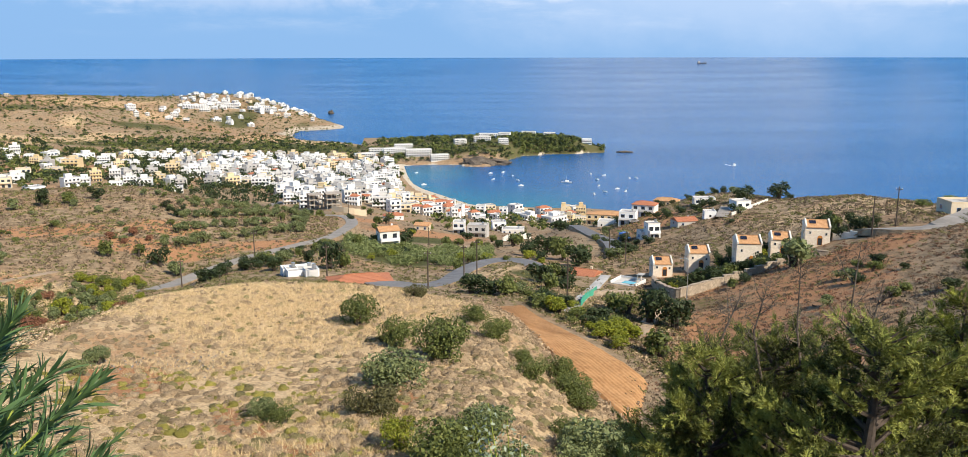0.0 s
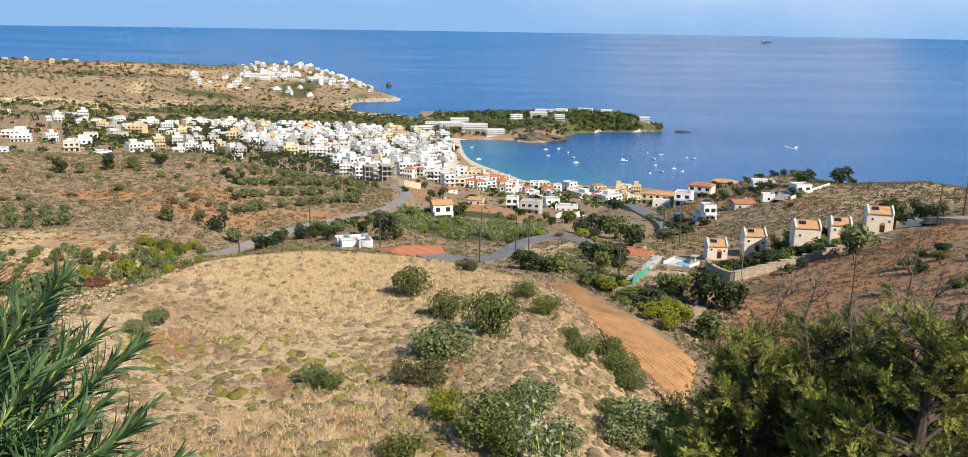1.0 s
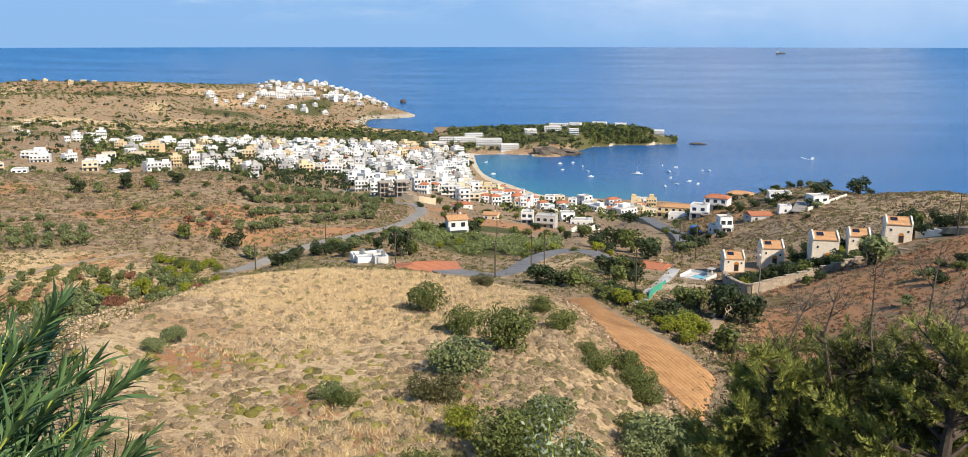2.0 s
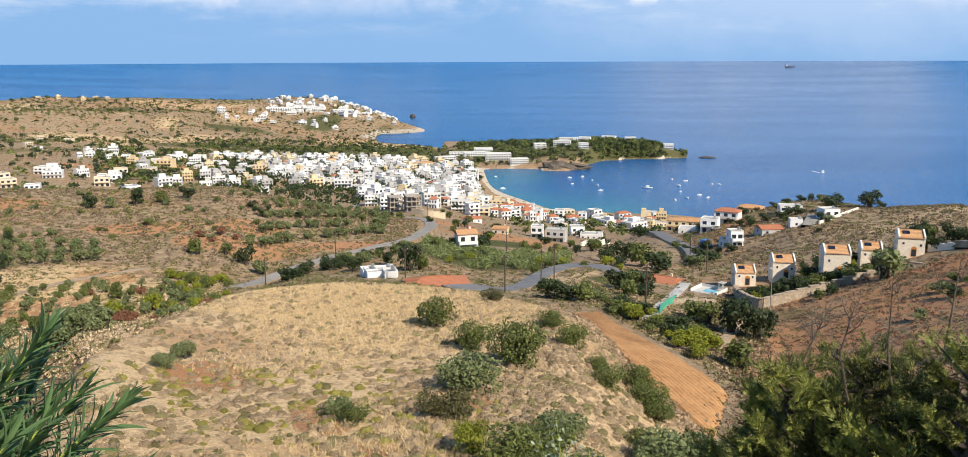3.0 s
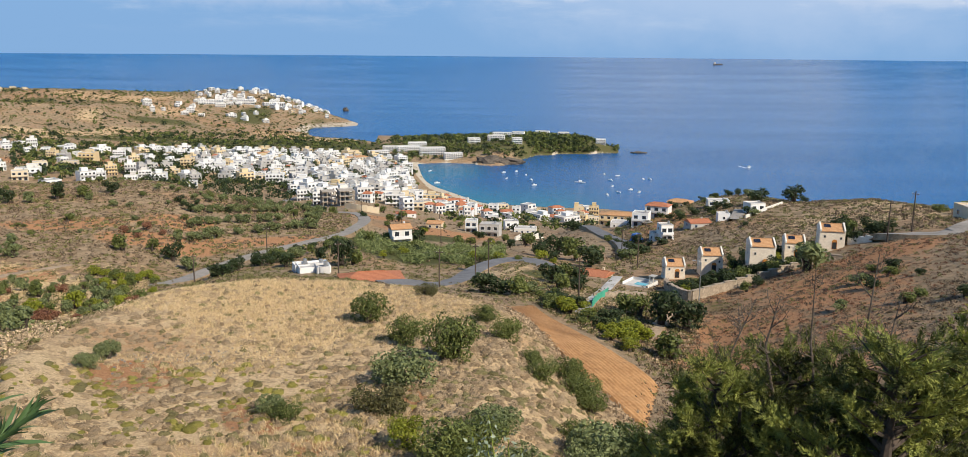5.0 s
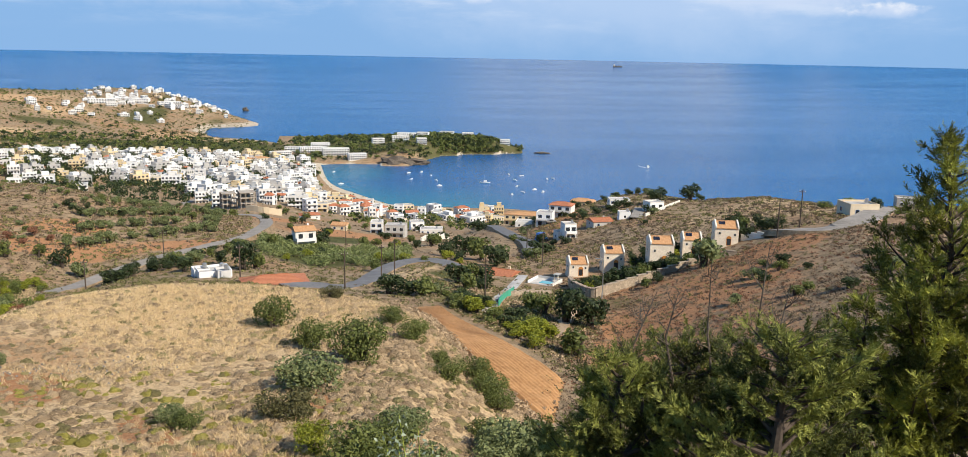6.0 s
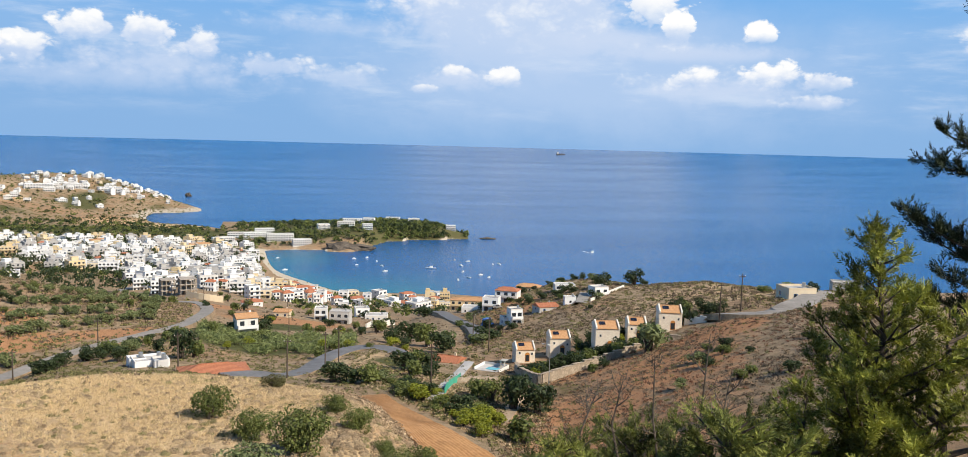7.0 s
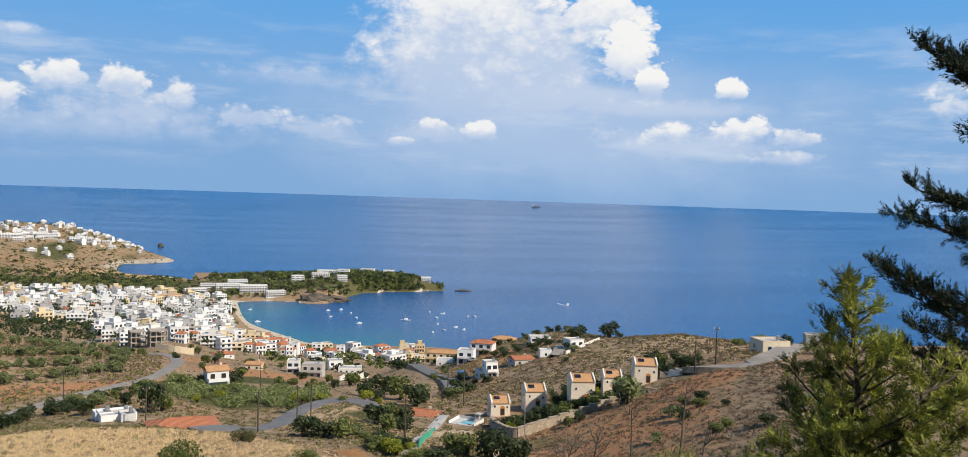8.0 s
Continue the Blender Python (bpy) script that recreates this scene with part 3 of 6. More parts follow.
# ---- land and sea ----
B, RR = BEARING[:, None] + 0 * RADIUS[None, :], RADIUS[None, :] + 0 * BEARING[:, None]
crest = np.interp(BEARING, [p[0] for p in SPUR], [p[1] for p in SPUR])[:, None]
grass = np.clip((crest + 12 - RR) / 14, 0, 1) * np.clip((B + 37) / 4, 0, 1) * np.clip((13 - B) / 3, 0, 1) * (0.8 - 0.14 * np.clip((72 - RR) / 20, 0, 1)) * np.clip((RR - 24) / 16, 0, 1)
grass = np.maximum(grass, 0.55 * patch_mask(B, RR, 1, 190, 5, 22))
grass = np.maximum(grass, 0.5 * patch_mask(B, RR, 25, 270, 9, 60))
grass = np.maximum(grass, 0.3 * np.clip((RR - 1250) / 200, 0, 1))
grass = np.maximum(grass, 0.9 * patch_mask(B, RR, -34, 185, 9, 55))
grass = np.maximum(grass, 0.6 * patch_mask(B, RR, -27, 140, 6, 26))
soil = 0.5 * np.clip((B - 11) / 2, 0, 1) * np.clip((32 - B) / 6, 0, 1) * np.clip((RR - 85) / 20, 0, 1) * np.clip((200 - RR) / 10, 0, 1)
for p in ((-24, 78, 4, 7), (-27.6, 282, 4.4, 11), (-23.6, 262, 3, 12), (-16, 62, 1.6, 4), (-12.3, 54, 1.2, 4), (-10.8, 49, 1.0, 3.5), (17, 140, 5, 16), (22, 160, 5, 18), (25, 185, 4, 12), (-14, 262, 5, 9), (-20, 256, 4, 14), (-21, 285, 3, 12), (-34, 172, 5, 14), (-31, 158, 5, 13), (-36, 150, 4, 11), (-9, 395, 4, 22),
          (-4, 330, 5, 25), (-24, 860, 4, 60), (-18, 1500, 4, 40), (-28, 1300, 5, 60), (-14, 1540, 3, 20), (11, 330, 2.5, 40), (-31, 1750, 4, 50), (-22, 1640, 4, 45), (-36, 1420, 4, 70), (-30, 780, 3, 40), (-37, 960, 3, 60), (-15.5, 1640, 3, 30), (-35, 330, 3, 16), (-30, 215, 2.5, 14), (-32, 132, 4, 12), (15.5, 118, 4, 10), (19, 104, 4, 10), (-6, 66, 1.6, 5), (-13.5, 56, 1.2, 5), (-18, 64, 1.2, 5)):
    soil = np.maximum(soil, 0.8 * patch_mask(B, RR, *p))
green = np.zeros_like(B)
for p in ((-5, 250, 7, 26), (-9, 262, 4, 20), (6, 150, 6, 24), (4, 190, 3, 12), (-36, 250, 5, 14), (-29, 165, 4, 20), (-23, 165, 3, 22), (-4, 310, 3, 16),
          (-20, 1230, 10, 70), (-12, 1250, 6, 90), (-26, 1650, 5, 50), (-33, 1600, 5, 50), (14, 162, 4, 10), (-33, 1000, 5, 60)):
    green = np.maximum(green, (0.5 if p[1] < 170 or p[0] < -20 else 0.72) * patch_mask(B, RR, *p))
green = np.maximum(green, 0.6 * (B > -6) * (B < 8.5) * np.clip((RR - 1080) / 40, 0, 1) * (RR < 1420))
quilt, quilt2 = wave(PX, PY, 150, 11, 2), wave(PX, PY, 120, 12, 2)
far_land = np.clip((RR - 780) / 200, 0, 1) * (B < -9)
soil = np.maximum(soil * (1 - 0.45 * far_land), far_land * np.clip(quilt * 1.6 - 0.15, 0, 0.45))
green = np.maximum(green, far_land * np.clip(quilt2 * 1.8 - 0.25, 0, 0.62))
grass = np.maximum(grass, far_land * np.clip(0.05 - quilt2 * 1.8, 0, 0.6))
sand = np.clip((2.6 - PZ) / 1.2, 0, 1) * (RR > 700) * (RR < 1100) * 0.9 * np.clip((0.5 - B) / 1.5, 0, 1)
# pale cliffs round the cape and the point
sand = np.maximum(sand, 0.6 * np.clip((9 - PZ) / 6, 0, 1) * (RR > 1480) * (B > -17))
sand = np.maximum(sand, 0.7 * np.clip((4.5 - PZ) / 2, 0, 1) * (RR > 1100) * (RR < 1420) * (B > 1.0))
floor = tagged(new("ground", sheet("ground", PX, PY, PZ, dict(grass=grass, soil=soil, green=green, sand=sand))),
               "dry scrub-covered hills, spurs and valleys running down to a bay", "terrain", kind="structure")
floor.data.materials.append(EARTH)

sb, sr = np.r_[np.arange(-180, 180.01, 2.0)], np.r_[0.0, 300, np.geomspace(500, 4950, 150)]
swell = np.clip((sr - 2400) / 2550, 0, 1) ** 2 * (EYE - 4950 * 0.0060)  # the far rim meets the true horizon
sb2, sr2 = sb[:, None] + 0 * sr[None, :], sr[None, :] + 0 * sb[:, None]
sx, sy = sr2 * np.sin(np.radians(sb2)), sr2 * np.cos(np.radians(sb2))
shore = np.interp(sb2, [p[0] for p in SHORE], [p[1] for p in SHORE])
shallow = np.clip(1 - (sr2 - shore) / 190, 0, 1) ** 1.5 * np.clip((9 - sb2) / 5, 0, 1) * np.clip((sb2 + 12) / 4, 0, 1)
shallow = np.maximum(shallow, 0.6 * patch_mask(sb2, sr2, -3.4, 1000, 2.5, 90))
sea = tagged(new("water", sheet("water", sx, sy, 0 * sx + swell[None, :], dict(shallow=shallow * 0.85))),
             "calm deep blue sea, turquoise near the beach", "sea", kind="structure")
sea.data.materials.append(SEA)

# ---- building blocks ----
rng = np.random.default_rng(7)


class Shape:
    """Gathers points and faces of one part."""

    def __init__(self):
        self.v, self.f, self.m = [], [], []

    def face(self, *points, slot=0):
        k = len(self.v)
        self.v += [tuple(p) for p in points]
        self.f.append(tuple(range(k, k + len(points))))
        self.m.append(slot)

    def hull(self, low, high, slot=0):
        """A solid between two rings with the same count of corners."""
        n, k = len(low), len(self.v)
        self.v += [tuple(p) for p in low] + [tuple(p) for p in high]
        self.f += [(k + i, k + (i + 1) % n, k + n + (i + 1) % n, k + n + i) for i in range(n)]
        self.f += [tuple(range(k + n - 1, k - 1, -1)), tuple(range(k + n, k + 2 * n))]
        self.m += [slot] * (n + 2)

    def box(self, x0, y0, z0, x1, y1, z1, slot=0):
        self.hull([(x0, y0, z0), (x1, y0, z0), (x1, y1, z0), (x0, y1, z0)], [(x0, y0, z1), (x1, y0, z1), (x1, y1, z1), (x0, y1, z1)], slot)
        return self

    def tube(self, points, radii, sides=6, slot=0):
        """A tapering tube along points."""
        rings = []
        points = [Vector(p) for p in points]
        for i, p in enumerate(points):
            d = (points[min(i + 1, len(points) - 1)] - points[max(i - 1, 0)]).normalized()
            a = d.orthogonal().normalized()
            b = d.cross(a)
            rings.append([p + (a * math.cos(2 * math.pi * k / sides) + b * math.sin(2 * math.pi * k / sides)) * radii[i] for k in range(sides)])
        base = len(self.v)
        for r in rings:
            self.v += [tuple(p) for p in r]
        for i in range(len(rings) - 1):
            for k in range(sides):
                a, b = base + i * sides + k, base + i * sides + (k + 1) % sides
                self.f.append((a, b, b + sides, a + sides))
                self.m.append(slot)
        self.f.append(tuple(base + (len(rings) - 1) * sides + k for k in range(sides)))
        self.m.append(slot)
        return self

    def mesh(self, name, *materials):
        me = bpy.data.meshes.new(name)
        me.from_pydata(self.v, [], self.f)
        for m in materials:
            me.materials.append(m)
        me.polygons.foreach_set("material_index", self.m)
        me.update()
        return me


def part(name, me, parent, m=None, label=""):
    """One mesh as a part under a thing."""
    ob = new(name, me)
    ob.parent = parent
    if m is not None:
        ob.matrix_basis = m
    return tagged(ob, label)


def thing(name, label, category, group="", m=None, kind=""):
    ob = new(name)
    ob.empty_display_size = 0.2
    if m is not None:
        ob.matrix_basis = m
    return tagged(ob, label, category, group, kind)


def stuff(name, me, label, category):
    return tagged(new(name, me), label, category, kind="stuff")


def spot(bearing, r, turn=0.0, scale=1.0, sink=0.0, flat=None):
    """A pose on the land, its front towards the viewpoint, turned by some degrees."""
    p = at(bearing, r)
    return pose(p.x, p.y, p.z - sink, 0, 0, -bearing + turn) @ Matrix.Diagonal((*(flat or (scale, scale, scale)), 1))


def again(ob, m):
    """A copy of a thing at a pose that carries its own scale."""
    return copy_thing(ob, m @ Matrix.Diagonal((*[1 / k for k in ob.scale], 1)))


# ---- foliage ----


def unit(v):
    return v / np.maximum(np.linalg.norm(v, axis=-1, keepdims=True), 1e-9)


def leaf_quads(centre, size, outward, aspect=0.55, loose=0.9):
    """Lozenge leaves round centres, loosely facing outward."""
    n = len(centre)
    nrm = unit(outward + rng.normal(0, loose, (n, 3)))
    a = unit(np.cross(nrm, rng.normal(0, 1, (n, 3))))
    b = np.cross(nrm, a)
    s = np.broadcast_to(np.asarray(size, float), (n,))[:, None] * rng.uniform(0.65, 1.25, (n, 1))
    pts = np.stack([centre - a * s, centre + b * s * aspect, centre + a * s, centre - b * s * aspect], 1)
    return pts.reshape(-1, 3)


def lozenges(name, pts, material):
    me = mesh_of(name, pts, np.arange(len(pts)).reshape(-1, 4))
    me.materials.append(material)
    return me


def crown_points(count, size, lobes, seed, base=0.0, lobe=0.45, spiky=0.0):
    """Places and outward ways over a lobed, uneven crown of given half sizes, standing on z = base."""
    g = np.random.default_rng(seed)
    size = np.asarray(size, float)
    way = unit(g.normal(0, 1, (lobes, 3)) * (1, 1, 0.8) + (0, 0, 0.15))
    mid = way * g.uniform(0.35, 0.68, (lobes, 1)) * size
    rad = g.uniform(0.65, 1.15, (lobes, 1)) * lobe * size
    k = g.integers(0, lobes, count)
    d = unit(g.normal(0, 1, (count, 3)))
    q = mid[k] + d * rad[k] * g.uniform(0.55, 1.06 + spiky, (count, 1)) ** 0.6
    out = unit(d + unit(mid[k] / size) * 0.7)
    q[:, 2] += base + size[2]
    keep = q[:, 2] > base * 0.5 + 0.02
    return q[keep], out[keep]


def bush(name, material, size, leaves, leaf, lobes, seed, label, category="bush", group="", trunk=0.0, flat=0.55):
    """A shrub or small tree of unit width: stems and a crown of many leaves."""
    ob = thing(name, label, category, group)
    q, out = crown_points(leaves, size, lobes, seed, trunk)
    part("crown", lozenges("crown", leaf_quads(q, leaf, out, flat), material), ob)
    g, s = random.Random(seed), Shape()
    for i in range(3 if trunk < 0.3 else 1):
        a, top = g.uniform(0, 6.28), trunk + size[2] * 1.1
        lean = size[0] * 0.35
        s.tube([(0.05 * math.cos(a), 0.05 * math.sin(a), -0.25), (lean * 0.4 * math.cos(a), lean * 0.4 * math.sin(a), top * 0.5),
                (lean * math.cos(a), lean * math.sin(a), top)], [0.07, 0.05, 0.02], 6)
    part("trunk", s.mesh("trunk", BARK), ob)
    return ob


def scatter(count, box, seed):
    """Random bearings and distances over (bearing from, to, distance from, to), even over the plan."""
    g = np.random.default_rng(seed)
    b0, b1, r0, r1 = box
    return g.uniform(b0, b1, count), np.sqrt(g.uniform(r0 * r0, r1 * r1, count))


def clumps(places, radius, per, leaf, seed, squash=0.6, aspect=0.5, loose=0.9):
    """Many low clumps of leaves in one go. places: (n, 3); radius: (n,)."""
    g = np.random.default_rng(seed)
    n = len(places)
    d = unit(g.normal(0, 1, (n, per, 3)))
    d[..., 2] = np.abs(d[..., 2])
    q = places[:, None, :] + d * radius[:, None, None] * (1, 1, squash) * g.uniform(0.5, 1.1, (n, per, 1)) * g.uniform(0.7, 1.2, (n, 1, 3))
    return leaf_quads(q.reshape(-1, 3), np.repeat(radius * leaf, per), d.reshape(-1, 3), aspect, loose)


def mounds(places, radius, seed, squash=0.6):
    """Many low uneven cushions, each a small closed dome sunk a little into the land."""
    g = np.random.default_rng(seed)
    seg, rings = 8, (0.0, 0.5, 1.05)
    dome = [(math.cos(2 * math.pi * k / seg) * math.cos(e), math.sin(2 * math.pi * k / seg) * math.cos(e), math.sin(e)) for e in rings for k in range(seg)] + [(0, 0, 1)]
    tri = []
    for i in range(len(rings) - 1):
        for k in range(seg):
            a, b = i * seg + k, i * seg + (k + 1) % seg
            tri += [(a, b, b + seg), (a, b + seg, a + seg)]
    tri += [((len(rings) - 1) * seg + k, (len(rings) - 1) * seg + (k + 1) % seg, len(dome) - 1) for k in range(seg)]
    dome, tri, n = np.array(dome), np.array(tri), len(places)
    v = dome[None] * g.uniform(0.72, 1.22, (n, len(dome), 1)) * radius[:, None, None] * g.uniform(0.75, 1.3, (n, 1, 3)) * (1, 1, squash)
    v = v + places[:, None, :] - np.array((0, 0, 0.06))
    return v.reshape(-1, 3), (tri[None] + (np.arange(n) * len(dome))[:, None, None]).reshape(-1, 3)


def on_land(b, r):
    return np.array([at(x, y)[:] for x, y in zip(b, r)])


# ---- ways ----


def spline(knots, step=2.0):
    """A smooth line through places of the plan given by bearing and distance."""
    p = [Vector((r * math.sin(radians(b)), r * math.cos(radians(b)))) for b, r in knots]
    p = [2 * p[0] - p[1], *p, 2 * p[-1] - p[-2]]
    out = []
    for i in range(1, len(p) - 2):
        n = max(2, int((p[i + 1] - p[i]).length / step))
        for k in range(n):
            t = k / n
            out.append(0.5 * (2 * p[i] + (p[i + 1] - p[i - 1]) * t + (2 * p[i - 1] - 5 * p[i] + 4 * p[i + 1] - p[i + 2]) * t * t
                              + (3 * p[i] - p[i - 1] - 3 * p[i + 1] + p[i + 2]) * t ** 3))
    return out + [p[-2]]


def ribbon(name, knots, width, material, label, lift=0.22, kerb=0.0, category="road"):
    """A road laid along a line, level across, with a shoulder on both sides."""
    line = spline(knots)
    s, rows = Shape(), []
    for i, p in enumerate(line):
        d = (line[min(i + 1, len(line) - 1)] - line[max(i - 1, 0)]).normalized()
        side = Vector((d.y, -d.x))
        ends = [p + side * width / 2 * k for k in (-1, -0.5, 0, 0.5, 1)]
        rows.append((p, side, max(ground(e.x, e.y) for e in ends) + lift))
    z = smooth(np.array([[r[2] for r in rows]]), 5, 1)[0]
    k = len(rows)
    for (p, side, _), h in zip(rows, z):
        for off, dz in ((-width / 2 - 0.9, -1.4), (-width / 2, 0.0), (0.0, 0.06), (width / 2, 0.0), (width / 2 + 0.9, -1.4)):
            q = p + side * off
            s.v.append((q.x, q.y, h + dz))
    for i in range(k - 1):
        for j in range(4):
            s.f.append((i * 5 + j, i * 5 + j + 1, i * 5 + j + 6, i * 5 + j + 5))
            s.m.append(0 if j in (1, 2) else 1)
    ob = tagged(new(name, s.mesh(name, material, EARTH)), label, category, kind="structure")
    return ob, [(p, side, h) for (p, side, _), h in zip(rows, z)]


def low_wall(name, knots, height, thick, material, label, cap=None, deep=1.5, step=2.5):
    """A wall along a line, each stretch level, stepping with the land."""
    line = spline(knots, step)
    s = Shape()
    for i in range(len(line) - 1):
        a, b = line[i], line[i + 1]
        d = (b - a).normalized()
        n = Vector((d.y, -d.x)) * thick / 2
        h = height[0] + (height[1] - height[0]) * i / max(len(line) - 2, 1)
        top = max(ground(a.x, a.y), ground(b.x, b.y)) + h
        ring = [a - n, b - n, b + n, a + n]
        s.hull([(p.x, p.y, top - h - deep) for p in ring], [(p.x, p.y, top) for p in ring])
        if cap:
            wide = [a - n * 1.3, b - n * 1.3, b + n * 1.3, a + n * 1.3]
            s.hull([(p.x, p.y, top) for p in wide], [(p.x, p.y, top + 0.12) for p in wide], 1)
    return tagged(new(name, s.mesh(name, material, cap or material)), label, "wall", kind="structure")

# ---- houses ----


def window_mesh(w, h, frame_mat, arched=False):
    """A frame with a mullion round a dark pane set back in it, hung on a wall whose face is y = 0."""
    s, t = Shape(), 0.09
    back, front = [(-w / 2, 0), (w / 2, 0), (w / 2, h), (-w / 2, h)], [(-w / 2 + t, t), (w / 2 - t, t), (w / 2 - t, h - t), (-w / 2 + t, h - t)]
    s.v = [(x, 0.02, z) for x, z in back] + [(x, -0.06, z) for x, z in back] + [(x, -0.06, z) for x, z in front] + [(x, -0.02, z) for x, z in front]
    for k in range(0, 12, 4):
        s.f += [(k + i, k + (i + 1) % 4, k + 4 + (i + 1) % 4, k + 4 + i) for i in range(4)]
    s.f.append((12, 13, 14, 15))
    s.m = [0] * 12 + [1]
    if arched:
        ring = [(math.cos(a) * w / 2, math.sin(a) * w / 2 + h) for a in np.linspace(0, math.pi, 8)]
        s.hull([(x, -0.05, z) for x, z in ring], [(x, 0.04, z) for x, z in ring])
    return s.mesh("window", frame_mat, GLASS)


WINDOW = {key: window_mesh(*key[:2], mat) for key, mat in {(1.0, 1.1, 0): FRAME_WHITE, (1.8, 2.0, 0): FRAME_WHITE, (1.0, 1.1, 1): FRAME_BLUE,
                                                       (1.8, 2.0, 1): FRAME_BLUE, (0.6, 0.7, 0): COPING}.items()}
ARCH_DOOR = window_mesh(1.1, 1.7, SHUTTER, True)


def tile_roof(w, d, z, rise, hip=0.0, eave=0.35):
    """A pitched roof with thick edges, its ridge along x; hip: how far its ends lean in."""
    s, t = Shape(), 0.16
    x, y = w / 2 + eave, d / 2 + eave
    low = [(-x, -y, z), (x, -y, z), (x, y, z), (-x, y, z)]
    s.hull([(p[0], p[1], z - t) for p in low], low)
    ridge = [(-x + hip, 0, z + rise), (x - hip, 0, z + rise)]
    s.face(low[0], low[1], ridge[1], ridge[0])
    s.face(low[2], low[3], ridge[0], ridge[1])
    s.face(low[1], low[2], ridge[1])
    s.face(low[3], low[0], ridge[0])
    s.box(-x + hip, -0.14, z + rise - 0.08, x - hip, 0.14, z + rise + 0.1)
    return s


def house(label, w, d, storeys, wall, roof="flat", roof_mat=None, columns=3, blue=0, balcony=True, set_back=False, seed=1, name="house", group=""):
    """A plastered house: walls with a parapet or a tiled roof, windows on three sides, balconies, stair head and water tank."""
    g = random.Random(seed)
    ob = thing(name, label, "house", group)
    h = storeys * 3.0
    s = Shape()
    s.box(-w / 2, -d / 2, -4, w / 2, d / 2, h)
    part("wall", s.mesh("wall", wall), ob)
    if roof == "flat":
        s = Shape()
        for x0, y0, x1, y1 in ((-w / 2, -d / 2, w / 2, -d / 2 + 0.2), (-w / 2, d / 2 - 0.2, w / 2, d / 2), (-w / 2, -d / 2 + 0.2, -w / 2 + 0.2, d / 2 - 0.2),
                               (w / 2 - 0.2, -d / 2 + 0.2, w / 2, d / 2 - 0.2)):
            s.box(x0, y0, h, x1, y1, h + 0.5)
        part("parapet", s.mesh("parapet", wall), ob)
        part("roof", Shape().box(-w / 2 + 0.2, -d / 2 + 0.2, h, w / 2 - 0.2, d / 2 - 0.2, h + 0.06).mesh("roof", TERRACE), ob)
        if set_back:
            a = g.uniform(-w / 2 + 0.5, 0)
            part("stair_head", Shape().box(a, 0, h + 0.06, a + w * 0.42, d / 2 - 0.5, h + 2.6).box(a - 0.15, -0.15, h + 2.6, a + w * 0.42 + 0.15, d / 2 - 0.35, h + 2.8).mesh("stair_head", wall), ob)
        tank = [(w / 4 + 0.45 * math.cos(k), -0.4 + 0.45 * math.sin(k)) for k in np.linspace(0, 5.5, 8)]
        s = Shape()
        s.hull([(x, y, h + 0.4) for x, y in tank], [(x, y, h + 1.5) for x, y in tank])
        for x in (-0.35, 0.35):
            s.box(w / 4 + x - 0.05, -0.45, h + 0.06, w / 4 + x + 0.05, -0.35, h + 0.42)
        part("water_tank", s.mesh("water_tank", METAL), ob)
    else:
        part("roof", tile_roof(w, d, h + 0.02, min(w * 0.14, 1.3), w * 0.3 if roof == "hip" else 0.12).mesh("roof", roof_mat or TILE), ob)
        if roof == "gable":
            s = Shape()
            s.box(w * 0.2, d * 0.1, h, w * 0.2 + 0.6, d * 0.1 + 0.6, h + min(w * 0.14, 1.3) + 0.6)
            part("chimney", s.mesh("chimney", wall), ob)
    for k in range(storeys):
        for c in range(columns):
            x = -w / 2 + w * (c + 0.5) / columns
            big = balcony
            me = WINDOW[(1.8, 2.0, blue) if big else (1.0, 1.1, blue)]
            part("window", me, ob, pose(x, -d / 2, k * 3 + (0.2 if big else 1.0)))
        for side in (-1,):
            part("window", WINDOW[(1.0, 1.1, blue)], ob, pose(side * w / 2, g.uniform(-0.2, 0.2) * d, k * 3 + 1.0, 0, 0, 90 * side))
        if balcony and k > 0:
            s = Shape()
            s.box(-w / 2 + 0.2, -d / 2 - 1.5, k * 3 - 0.12, w / 2 - 0.2, -d / 2, k * 3 + 0.06)
            s.box(-w / 2 + 0.2, -d / 2 - 1.5, k * 3 + 0.06, w / 2 - 0.2, -d / 2 - 1.4, k * 3 + 0.95)
            for x in (-w / 2 + 0.2, w / 2 - 0.3):
                s.box(x, -d / 2 - 1.4, k * 3 + 0.06, x + 0.1, -d / 2, k * 3 + 0.95)
                s.box(x, -d / 2 - 1.5, (k - 1) * 3, x + 0.12, -d / 2 - 1.38, k * 3 - 0.12)
            part("balcony", s.mesh("balcony", wall), ob)
    return ob


